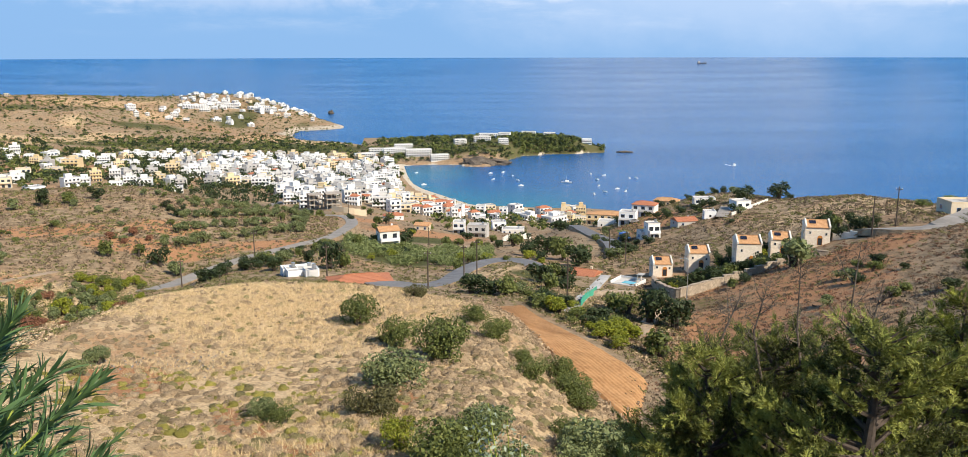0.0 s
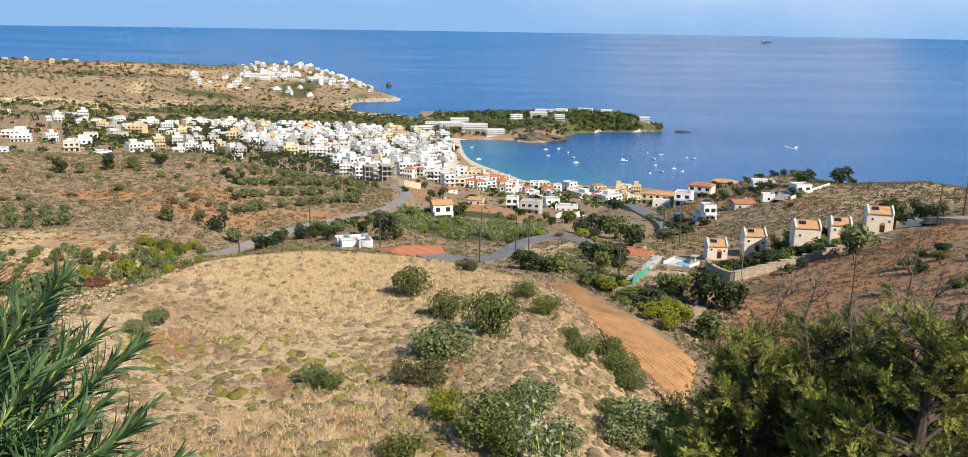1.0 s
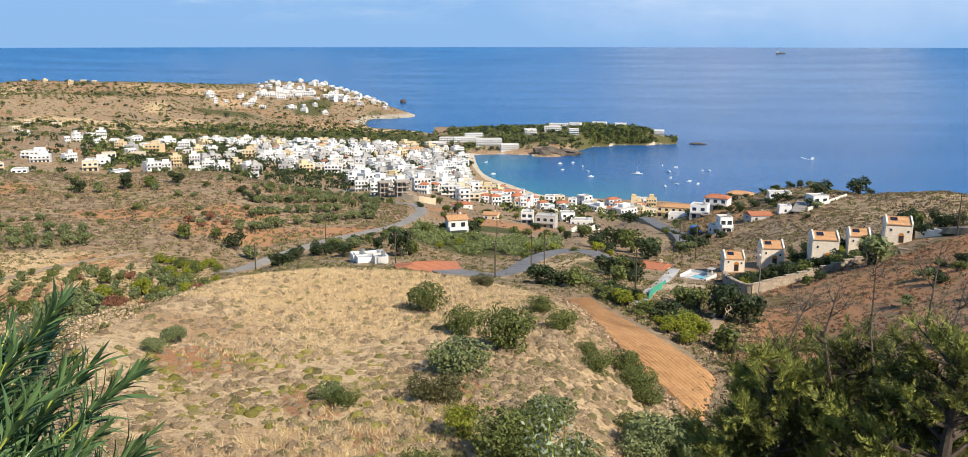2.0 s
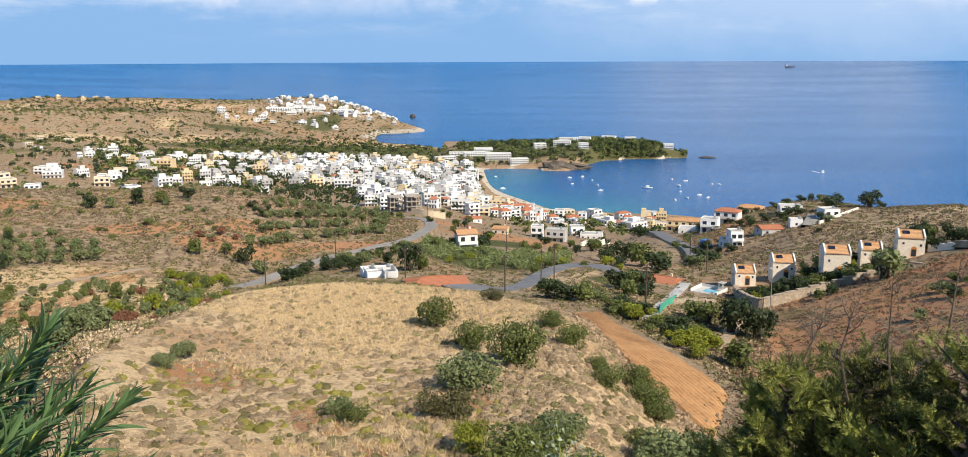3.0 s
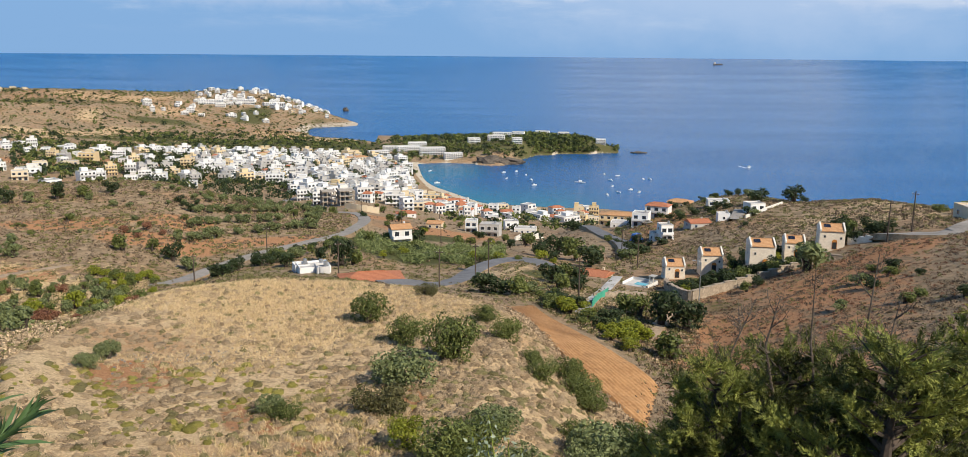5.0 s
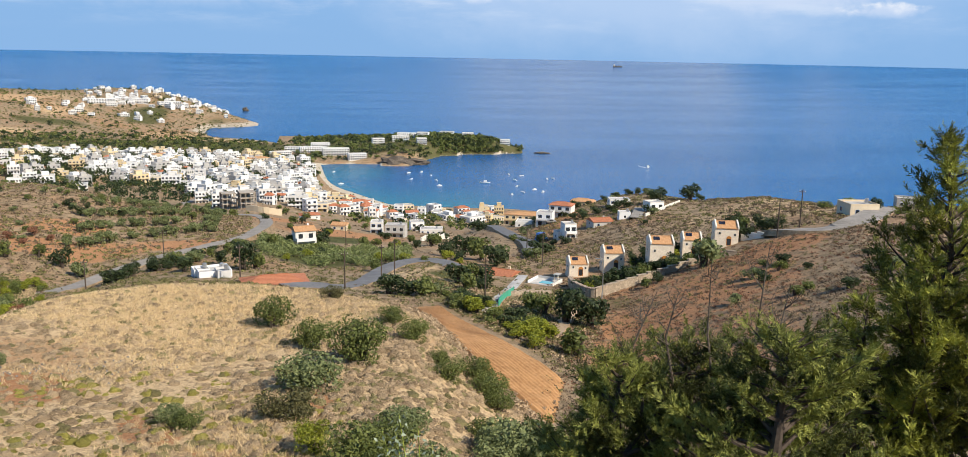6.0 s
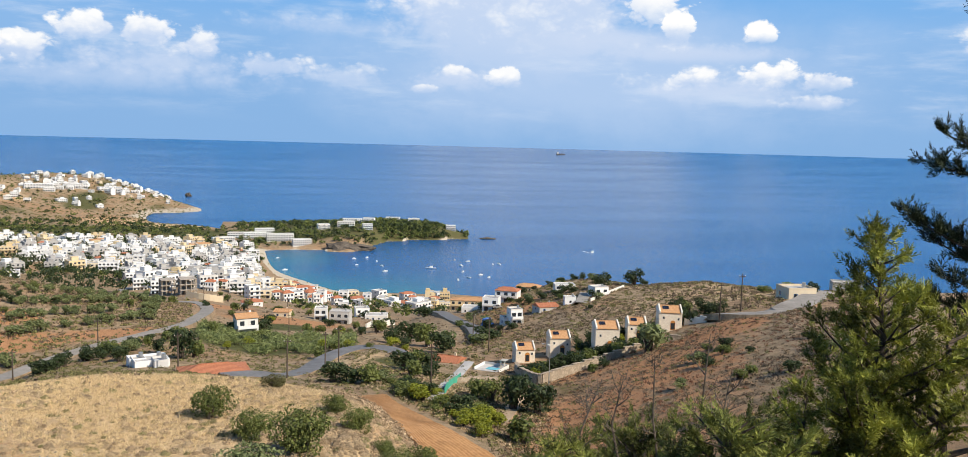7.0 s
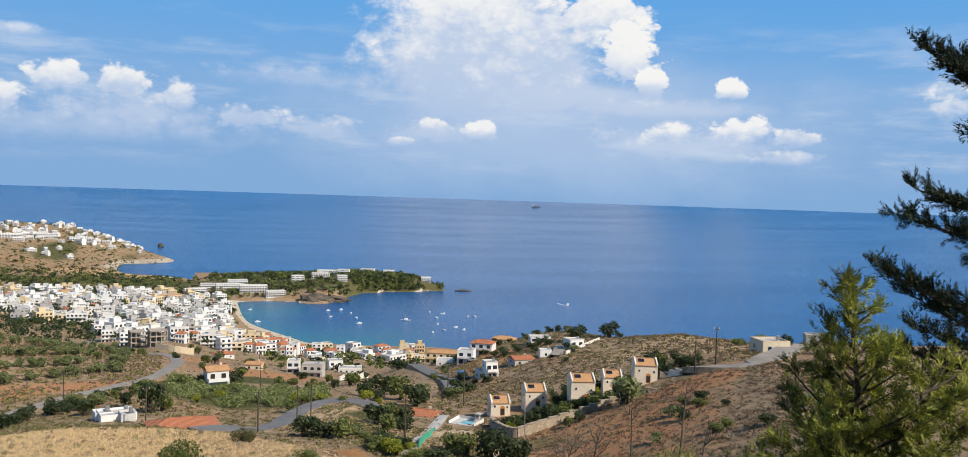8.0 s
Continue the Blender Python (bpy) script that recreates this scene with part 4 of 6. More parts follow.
def villa(w, d, h, seed, m):
    """A small tower house of pale pinkish stone: raised gable copings, a tiled roof, a solar panel, arched shutters."""
    ob = thing("stone_villa", "pinkish stone tower villa with orange tiled roof and shutters", "villa", "stone villas above the wall", m)
    rise = 1.25
    part("wall", Shape().box(-w / 2, -d / 2, -2.5, w / 2, d / 2, h).mesh("wall", VILLA_STONE), ob)
    part("roof", tile_roof(w - 0.5, d, h + 0.02, rise, 0.0, 0.2).mesh("roof", TILE), ob)
    for side in (-1, 1):
        s = Shape()
        x0, x1 = sorted((side * (w / 2 + 0.02), side * (w / 2 - 0.32)))
        ring = [(-d / 2 - 0.25, h - 0.1), (d / 2 + 0.25, h - 0.1), (d / 2 + 0.25, h + 0.35), (0, h + rise + 0.4), (-d / 2 - 0.25, h + 0.35)]
        s.hull([(x1, y, z) for y, z in ring], [(x0, y, z) for y, z in ring])
        part("gable_coping", s.mesh("gable_coping", COPING), ob)
    slope = rise / (d / 2 + 0.2)
    s, y0, y1 = Shape(), -d * 0.3, -d * 0.1
    z0, z1 = h + 0.2 + (d / 2 + 0.2 + y0) * slope, h + 0.2 + (d / 2 + 0.2 + y1) * slope
    xs = -w * 0.32
    s.hull([(xs, y0, z0 - 0.08), (xs + 1.4, y0, z0 - 0.08), (xs + 1.4, y1, z1 - 0.08), (xs, y1, z1 - 0.08)],
           [(xs, y0, z0), (xs + 1.4, y0, z0), (xs + 1.4, y1, z1), (xs, y1, z1)])
    part("solar_panel", s.mesh("solar_panel", PANEL), ob, label="dark glass solar panel")
    part("door", ARCH_DOOR, ob, pose(w * 0.1, -d / 2, h * 0.14), "orange arched shuttered door")
    for x, z in ((-w * 0.3, h * 0.66), (w * 0.34, h * 0.6)):
        part("window", WINDOW[(0.6, 0.7, 0)], ob, pose(x, -d / 2, z))
    for z in (h * 0.6, h * 0.25):
        part("window", WINDOW[(0.6, 0.7, 0)], ob, pose(-w / 2, 0, z, 0, 0, -90))
    return ob


# the row of stone villas on the terrace, and the pool house below it
for b, r, w, d, h, turn in ((14.45, 203, 5.0, 4.8, 4.6, 12), (17.6, 196, 5.5, 5.2, 5.9, 12), (19.6, 202, 4.4, 4.6, 4.2, 10), (21.75, 205, 5.4, 5.0, 4.8, 10),
                            (12.1, 199, 4.6, 4.4, 3.4, 12)):
    villa(w, d, h, int(b), spot(b, r, turn))

PLAIN_HOUSES = [  # bearing, distance, width, depth, storeys, wall, roof, tiles, columns, turn, label
    (8.6, 420, 26, 9, 2, OCHRE, "hip", TILE, 7, -8, "long yellow apartment block with orange tiled roof"),
    (10.9, 362, 11, 8, 2, WHITE, "hip", RED_TILE, 3, -14, "white two-storey house with red tiled roof"),
    (12.3, 393, 12, 8, 1, OCHRE, "hip", TILE, 4, -12, "yellow apartment house with orange roof"),
    (14.7, 348, 9.5, 7, 2, WHITE, "flat", None, 3, 10, "white modern house on the ridge"),
    (17.0, 312, 6.5, 6, 2, WHITE, "flat", None, 2, 30, "white cube house beside a grey drive"),
    (13.5, 298, 8.5, 7, 1, GREY, "gable", RED_TILE, 2, 25, "grey house with dull red tiled roof"),
    (11.4, 278, 4.6, 5, 2, WHITE, "flat", None, 2, 20, "small white tower house"),
    (10.9, 280, 4.2, 5, 1, WHITE, "flat", None, 1, 20, "low white house beside a tower house"),
    (8.9, 372, 16, 8, 1, WHITE, "flat", None, 4, -6, "low white house with a long terrace"),
    (9.8, 345, 7.5, 7, 2, WHITE, "flat", None, 2, -10, "white and grey two-storey house"),
    (15.1, 300, 4.6, 4, 1, WHITE, "flat", None, 1, 12, "small white outbuilding with a flat roof"),
    (6.9, 203, 6.8, 6, 1, CREAM, "gable", RED_TILE, 2, -22, "low cream house with orange tiled roof"),
    (-0.4, 352, 9.5, 7, 2, GREY, "flat", None, 3, -12, "grey-white flat-roofed house in the valley"),
    (-1.7, 362, 5.8, 6, 2, WHITE, "flat", None, 2, -6, "white narrow house in the valley"),
    (-6.6, 278, 7.6, 6, 2, WHITE, "gable", TILE, 2, 14, "white two-storey house with orange roof among trees"),
    (-4.2, 354, 7.0, 6, 1, CREAM, "gable", TILE, 2, -15, "cream cottage with orange tiled roof"),
    (-6.2, 452, 12, 7, 1, WHITE, "hip", RED_TILE, 3, 5, "low house with dull red hipped roof"),
    (2.0, 405, 12, 8, 1, WHITE, "flat", None, 4, -4, "white flats above the shore"),
    (1.0, 430, 8, 7, 2, WHITE, "flat", None, 2, 8, "white two-storey flats above the shore"),
    (-8.6, 176, 13, 8, 1, WHITE, "hip", RED_TILE, 3, 6, "white bungalow with broad red tiled roof"),
    (-12.5, 192, 7.0, 6, 1, WHITE, "flat", None, 2, 10, "white flat-roofed house below the road"),
    (-13.3, 194, 3.4, 4, 1, WHITE, "flat", None, 1, 10, "small white annexe beside the house"),
    (-11.9, 189, 2.8, 4, 1, WHITE, "flat", None, 1, 10, "low white garage beside the house"),
    (29.6, 231, 7.4, 7, 1, CREAM, "flat", None, 2, 28, "pale flat-roofed house beside the ridge road"),
    (-12.4, 640, 13, 10, 2, OCHRE, "hip", TILE, 3, -20, "large yellow villa with orange roofs"),
    (-37.4, 306, 5.5, 4, 1, GREY, "gable", None, 1, 10, "grey field shed on the hillside"),
    (32.5, 262, 9, 6, 1, GREY, "flat", None, 3, 10, "grey flat-roofed house beyond the ridge"),
]
# houses cut into the slope: how deep they stand in it, and how low their storeys are
SUNK = {(6.9, 203): 2.5, (14.7, 348): 2.2, (17.0, 312): 1.4, (-8.6, 176): 2.3, (-12.5, 192): 1.5, (-13.3, 194): 1.4, (-11.9, 189): 1.6, (8.9, 372): 1.5}
SQUAT = {(14.7, 348): 0.75, (17.0, 312): 0.82, (13.5, 298): 0.85, (-6.6, 278): 1.2}
for k, (b, r, w, d, n, wall, roof, tile, cols, turn, label) in enumerate(PLAIN_HOUSES):
    ob = house(label, w, d, n, wall, roof, tile or RED_TILE, cols, k % 2, n > 1, False, k)
    k = 0.88 if r > 250 else 1.0
    ob.matrix_basis = spot(b, r, turn, flat=(k, k, k * SQUAT.get((b, r), 1.0)), sink=SUNK.get((b, r), 0.3))

# ---- the town ----
TYPES = []
for k, (w, d, n, wall, roof, tile, cols, label) in enumerate((
        (12, 9, 3, WHITE, "flat", None, 4, "white three-storey flats with balconies"),
        (9, 9, 2, WHITE, "flat", None, 3, "white cube house with roof terrace"),
        (14, 9, 3, WHITE, "flat", None, 5, "white apartment block with long balconies"),
        (10, 8, 2, CREAM, "flat", None, 3, "cream flat-roofed house with roof terrace"),
        (11, 9, 3, GREY, "flat", None, 3, "weathered grey three-storey house"),
        (10, 8, 2, WHITE, "hip", RED_TILE, 3, "white house with red tiled roof"),
        (16, 10, 2, WHITE, "flat", None, 5, "wide white two-storey guest house"),
        (8, 8, 3, WHITE, "flat", None, 2, "narrow white town house"),
        (12, 9, 3, OCHRE, "flat", None, 4, "yellow three-storey apartment house"))):
    TYPES.append(house(label, w, d, n, wall, roof, tile, cols, k % 2, True, k % 2 == 0, 40 + k, group="houses of the town"))
    TYPES[-1].matrix_basis = spot(-13.0 - k * 0.9, 655 + 24 * k, -10, sink=0.3)

g = random.Random(11)
taken = [(at(-13.0 - k * 0.9, 655 + 24 * k).x, at(-13.0 - k * 0.9, 655 + 24 * k).y) for k in range(9)] + [(at(-12.4, 640).x, at(-12.4, 640).y)]


HEAP = dict(v=[], f=[], m=[])
SLOTS = [WHITE, CREAM, GREY, OCHRE, TERRACE, METAL, FRAME_WHITE, FRAME_BLUE, GLASS, RED_TILE, TILE]


def heap(ob, m):
    """Adds a house's parts, placed by m, to the joined far houses."""
    k = 0
    for c in ob.children:
        me, w = c.data, m @ c.matrix_basis
        k = len(HEAP["v"])
        HEAP["v"] += [tuple(w @ v.co) for v in me.vertices]
        HEAP["f"] += [tuple(k + i for i in q.vertices) for q in me.polygons]
        HEAP["m"] += [SLOTS.index(me.materials[q.material_index]) for q in me.polygons]


def settle(count, box, gap, pick, spread=26, far=False):
    """Copies of the town's houses over a stretch of the plan, kept apart."""
    left, tries = count, 0
    while left > 0 and tries < count * 30:
        tries += 1
        b, r = g.uniform(box[0], box[1]), g.uniform(box[2], box[3])
        p = at(b, r)
        if p.z < 1.5 or any((p.x - x) ** 2 + (p.y - y) ** 2 < gap * gap for x, y in taken):
            continue
        taken.append((p.x, p.y))
        s = g.choice((0.55, 0.7, 0.8, 0.9, 1.0, 1.15))
        (heap if far else copy_thing)(TYPES[g.choice(pick)], spot(b, r, g.gauss(0, spread) + 10, flat=(s, s * g.uniform(0.85, 1.2), g.uniform(0.72, 1.08)), sink=0.4))
        left -= 1


ALL = [0, 0, 1, 1, 2, 2, 3, 4, 4, 5, 6, 7, 7, 0, 4, 8]
settle(50, (-13.5, -5.6, 520, 760), 13, ALL)
settle(62, (-18, -5.8, 700, 800), 12.5, ALL)
settle(70, (-20, -5.8, 790, 900), 12.5, ALL, far=True)
settle(26, (-28, -19, 640, 860), 16, [0, 1, 3, 3, 4, 6, 8])
settle(14, (-38, -28, 610, 720), 24, [1, 3, 3, 6])
settle(46, (-6, 6.8, 640, 742), 10, [1, 1, 5, 5, 3, 7, 6, 8])
settle(14, (-7, 0, 560, 640), 15, [1, 5, 3, 7])
settle(80, (-20, -6.0, 890, 1010), 12.5, ALL, far=True)
settle(60, (-23, -6.5, 980, 1090), 14, [0, 2, 2, 3, 6, 8, 4], far=True)
settle(22, (-31, -21, 850, 1010), 22, [1, 1, 2, 6], far=True)
settle(8, (-39, -31, 900, 1250), 40, [1, 3, 6], far=True)
settle(70, (-19.5, -11.3, 1690, 1870), 17, [1, 1, 6, 6, 2, 3], far=True)
settle(16, (-22.5, -15, 1560, 1690), 26, [1, 6, 2], far=True)
settle(5, (-33.5, -29, 1780, 1930), 30, [3, 8], far=True)
joined = Shape()
joined.v, joined.f, joined.m = HEAP["v"], HEAP["f"], HEAP["m"]
stuff("far_houses", joined.mesh("far_houses", *SLOTS), "white and cream houses of the far town and cape", "houses")

# the hotels on the peninsula and the cape
HOTEL = house("long white hotel wing with rows of balconies", 34, 11, 3, WHITE, "flat", None, 10, 1, True, False, 77, "hotel_wing", "hotel wings")
HOTEL.matrix_basis = spot(-4.4, 1120, 4, sink=0.3)
for b, r, turn, s in ((-6.0, 1150, 8, 0.9), (-3.0, 1095, 12, 0.7), (0.3, 1262, -6, 0.8), (3.0, 1290, -8, 0.62), (4.4, 1290, 5, 0.5), (6.9, 1236, 5, 0.42), (1.4, 1250, -12, 0.5),
                      (-18.6, 1700, 8, 1.35), (-16.6, 1720, 5, 1.2), (-14.6, 1735, 0, 1.1), (-8.0, 1120, 14, 0.8), (-5.4, 1182, 6, 0.75), (-0.1, 1205, -4, 0.7), (1.3, 1176, 8, 0.4), (-1.6, 1190, 10, 0.5), (-7.2, 1165, -6, 0.6)):
    copy_thing(HOTEL, spot(b, r, turn, flat=(s, 0.8, 0.85), sink=0.4))
YELLOW_HOTEL = house("large cream hotel with low orange roofs", 30, 14, 3, CREAM, "hip", TILE, 8, 0, True, False, 78, "hotel", "hotel wings")
YELLOW_HOTEL.matrix_basis = spot(-9.6, 1010, 22, sink=0.3)
copy_thing(YELLOW_HOTEL, spot(-15.2, 1000, 12, flat=(0.8, 0.9, 0.9), sink=0.3))


# the unfinished concrete building
def shell(m, w, d, n):
    ob = thing("unfinished_building", "bare concrete frame of an unfinished building", "building", "unfinished concrete frames", m)
    for k in range(n + 1):
        part("slab", Shape().box(-w / 2, -d / 2, k * 3 - 0.28, w / 2, d / 2, k * 3).mesh("slab", CONCRETE), ob)
    me = Shape().box(-0.2, -0.2, -2, 0.2, 0.2, n * 3 - 0.28).mesh("column", CONCRETE)
    for x in np.linspace(-w / 2 + 0.3, w / 2 - 0.3, 4):
        for y in (-d / 2 + 0.3, 0, d / 2 - 0.3):
            part("column", me, ob, pose(x, y, 0))
    part("back_wall", Shape().box(-w / 2, d / 2 - 0.15, 0, w / 2 * 0.4, d / 2 - 0.01, n * 3 - 0.3).mesh("back_wall", CONCRETE), ob)


shell(spot(-11.4, 506, 10), 8, 9, 3)
shell(spot(-10.2, 494, 10), 9, 9, 3)

# the terrace with the pool
p = spot(9.9, 188, -24, 0.62)
terrace = thing("pool_terrace", "white walled terrace with a small blue pool", "terrace", m=p)
part("base", Shape().box(-5, -4, -3, 5, 5, 0.6).mesh("base", TERRACE), terrace)
part("pool", Shape().box(-1.5, -1.8, 0.6, 2.8, 1.6, 0.68).mesh("pool", POOL), terrace, label="turquoise pool water")
for x0, y0, x1, y1 in ((-5, -4, -4.75, 5), (4.75, -4, 5, 5), (-4.75, 4.75, 4.75, 5)):
    part("parapet", Shape().box(x0, y0, 0.6, x1, y1, 1.5).mesh("parapet", WHITE), terrace)
for x in (3.0, 4.4):
    part("pillar", Shape().box(x - 0.18, 1.8, 0.6, x + 0.18, 2.2, 3.4).mesh("pillar", VILLA_STONE), terrace)
part("awning", Shape().box(2.6, 1.6, 3.4, 4.9, 4.6, 3.6).mesh("awning", GREY), terrace)

# ---- roads, walls, poles ----
ribbon("road_1", [(-22.6, 196), (-21.6, 206), (-20.5, 215), (-19.6, 221), (-18.6, 227), (-16.9, 236), (-14.8, 245), (-12.6, 254), (-10.9, 265), (-9.7, 292), (-9.0, 330),
                  (-9.3, 385), (-10.0, 412), (-11.6, 440)], 4.8, ASPHALT, "pale worn asphalt road climbing round the hill")
ribbon("road_2", [(-8.0, 168), (-6.3, 170), (-5.0, 170), (-3.9, 172), (-2.8, 182), (-1.6, 202), (-0.3, 213), (1.1, 216), (2.6, 213), (3.6, 206)], 4.8, DARK_ASPHALT,
       "grey asphalt road bending through the valley")
ribbon("road_3", [(5.2, 440), (5.9, 415), (6.4, 385), (7.0, 343), (8.1, 306), (8.8, 278), (9.1, 256)], 5.8, DARK_ASPHALT, "grey asphalt road down to the shore")
ribbon("road_4", [(22.5, 212), (24.0, 208), (26.0, 199), (27.9, 195), (29.1, 197), (30.0, 205), (30.6, 220), (31.2, 245)], 6.5, ASPHALT, "asphalt road over the ridge")
ribbon("road_5", [(-14.4, 556), (-14.0, 570), (-13.0, 601), (-12.1, 649), (-11.5, 690)], 5.0, ASPHALT, "town street climbing the slope")
ribbon("lane_1", [(6.0, 138), (6.3, 147), (6.9, 160), (7.5, 174), (8.4, 200)], 2.4, TERRACE, "pale concrete lane to the houses", category="lane")
ribbon("lane_2", [(12.4, 152), (11.6, 146), (11.2, 138), (10.6, 128)], 2.4, TRACK, "dusty lane among the gardens", category="lane")
ribbon("lane_3", [(-40, 176), (-37, 184), (-34, 197), (-31.5, 212), (-29, 222), (-27.4, 228)], 2.6, TRACK, "dusty field track between olive terraces", category="track")
ribbon("lane_4", [(15.9, 292), (16.0, 304), (16.15, 318)], 4.0, ASPHALT, "grey drive beside the white house", category="lane")

low_wall("retaining_wall_1", [(11.6, 186), (12.0, 178), (12.9, 171), (13.4, 170)], (1.7, 2.1), 0.6, RUBBLE, "rubble retaining wall round the villa terrace", RUBBLE)
low_wall("retaining_wall_2", [(13.4, 170), (14.8, 175), (16.2, 179), (18.2, 184), (19.5, 188), (20.9, 190), (22.6, 190)], (2.1, 0.6), 0.6, RUBBLE,
         "long rubble retaining wall below the villas", RUBBLE)
low_wall("step_wall_1", [(6.8, 163), (8.0, 166), (9.2, 170), (10.4, 172)], (0.8, 0.8), 0.4, RUBBLE, "stepped rubble garden wall")
low_wall("step_wall_2", [(1.3, 322), (2.2, 336), (3.2, 352)], (1.3, 1.3), 0.5, COPING, "pale stepped wall on the slope", step=5)
low_wall("ruin_wall", [(-10.3, 452), (-9.2, 444), (-8.0, 444)], (3.0, 3.0), 0.4, CREAM, "cream boundary wall below the concrete frames")
low_wall("garden_wall", [(22.8, 205), (23.4, 203), (24.2, 201)], (1.2, 1.2), 0.4, COPING, "pale garden wall beside the ridge road")
low_wall("drive_wall", [(16.5, 296), (17.4, 308), (18.7, 328)], (1.0, 0.9), 0.4, COPING, "pale wall beside the drive")
low_wall("net_fence", [(6.75, 146), (7.2, 158), (7.8, 168)], (1.3, 1.3), 0.08, NETTING, "green netting fence along the lane", deep=0.1)


def pole(b, r, h):
    p = at(b, r)
    ob = thing("utility_pole", "weathered wooden utility pole with a crossarm", "pole", "utility poles", pose(p.x, p.y, p.z, 0, 0, -b))
    part("post", Shape().tube([(0, 0, -1), (0, 0, h * 0.5), (0, 0, h)], [0.16, 0.14, 0.1], 8).mesh("post", POLE_WOOD), ob)
    arm = part("crossarm", Shape().box(-0.7, -0.06, h - 0.75, 0.7, 0.06, h - 0.6).mesh("crossarm", POLE_WOOD), ob)
    for x in (-0.6, 0.6):
        part("insulator", Shape().tube([(x, 0, h - 0.6), (x, 0, h - 0.4)], [0.05, 0.07], 6).mesh("insulator", COPING), arm)
    return Vector((p.x, p.y, p.z + h - 0.4))


tops = [pole(*q) for q in ((-10.8, 181, 8), (-3.9, 168, 8), (-1.4, 195, 8), (-0.5, 197, 8.5), (5.8, 159, 8), (8.6, 264, 8), (9.7, 219, 9.5), (-6.5, 311, 9),
                           (-3.8, 271, 8), (-3.9, 357, 8), (-15.5, 239, 8), (-20.2, 210, 7), (25.0, 196, 9), (26.3, 205, 9), (-9.2, 420, 9))]
lamp = at(13.9, 168)
ob = thing("street_lamp", "tall grey street lamp at the wall corner", "street lamp", m=pose(*lamp, 0, 0, -14))
part("post", Shape().tube([(0, 0, -1), (0, 0, 4), (0, 0, 8.3)], [0.12, 0.09, 0.06], 8).mesh("post", METAL), ob)
part("arm", Shape().tube([(0, 0, 8.2), (-0.5, 0, 8.5), (-1.2, 0, 8.55)], [0.05, 0.05, 0.04], 6).mesh("arm", METAL), ob)
part("lamp_head", Shape().box(-1.7, -0.14, 8.46, -1.1, 0.14, 8.6).mesh("lamp_head", METAL), ob)


def cable(a, b, sag):
    s = Shape()
    pts = [a.lerp(b, t) - Vector((0, 0, sag * 4 * t * (1 - t))) for t in np.linspace(0, 1, 10)]
    s.tube(pts, [0.025] * 10, 4)
    tagged(new("overhead_cable", s.mesh("overhead_cable", POLE_WOOD)), "thin black overhead cable between poles", "cable", "overhead cables")


for i, j in ((0, 1), (1, 2), (2, 3), (3, 4), (5, 6), (7, 8), (8, 9), (12, 13)):
    cable(tops[i], tops[j], 1.2)

# ---- the ploughed field ----
u = np.linspace(0, 1, 90)
lower = np.stack([np.interp(u, [0, 0.25, 0.5, 0.8, 1], [0.2, 2.8, 5.2, 8.8, 11.4]), np.interp(u, [0, 0.25, 0.5, 0.8, 1], [139, 114, 96, 84, 77])], -1)
upper = np.stack([np.interp(u, [0, 0.25, 0.5, 0.75, 1], [2.3, 3.9, 6.2, 8.8, 12.2]), np.interp(u, [0, 0.25, 0.5, 0.75, 1], [144, 133, 121, 111, 100])], -1)
v = np.linspace(0, 1, 110)
fb, fr = lower[:, None, 0] * (1 - v) + upper[:, None, 0] * v, lower[:, None, 1] * (1 - v) + upper[:, None, 1] * v
fx, fy = fr * np.sin(np.radians(fb)), fr * np.cos(np.radians(fb))
fz = np.array([[ground(a, b) for a, b in zip(p, q)] for p, q in zip(fx, fy)])
rim = np.minimum(1, np.minimum(v, 1 - v) * 12)[None, :] * np.minimum(1, np.minimum(u, 1 - u) * 12)[:, None]
fz = fz - 0.35 + rim * 0.68 + rim * 0.08 * np.sin(v * 2 * np.pi * 17)[None, :] * (1 + 0.6 * wave(fx, fy, 4, 6, 2)) + 0.09 * wave(fx, fy, 1.1, 5, 2) * rim
field = tagged(new("ploughed_field", sheet("ploughed_field", fx, fy, fz)), "ploughed strip of orange soil with long furrows", "field", kind="structure")
field.data.materials.append(FURROW)

# ---- shrubs and trees ----
FINE = {
    "olive": bush("olive_bush", OLIVE, (0.5, 0.5, 0.36), 3200, 0.027, 14, 21, "grey-green bushy olive on the dry slope", group="bushes on the spur"),
    "carob": bush("carob_bush", CAROB, (0.5, 0.5, 0.40), 3200, 0.027, 12, 22, "dark green rounded carob bush", group="bushes on the spur"),
    "lentisk": bush("lentisk_bush", BROWN_LEAF, (0.5, 0.5, 0.33), 3200, 0.024, 9, 23, "brownish green dense round bush", group="bushes on the spur"),
    "lime": bush("broom_bush", LIME_LEAF, (0.5, 0.5, 0.48), 2800, 0.027, 11, 24, "bright yellow-green leafy bush", group="bushes on the spur"),
}
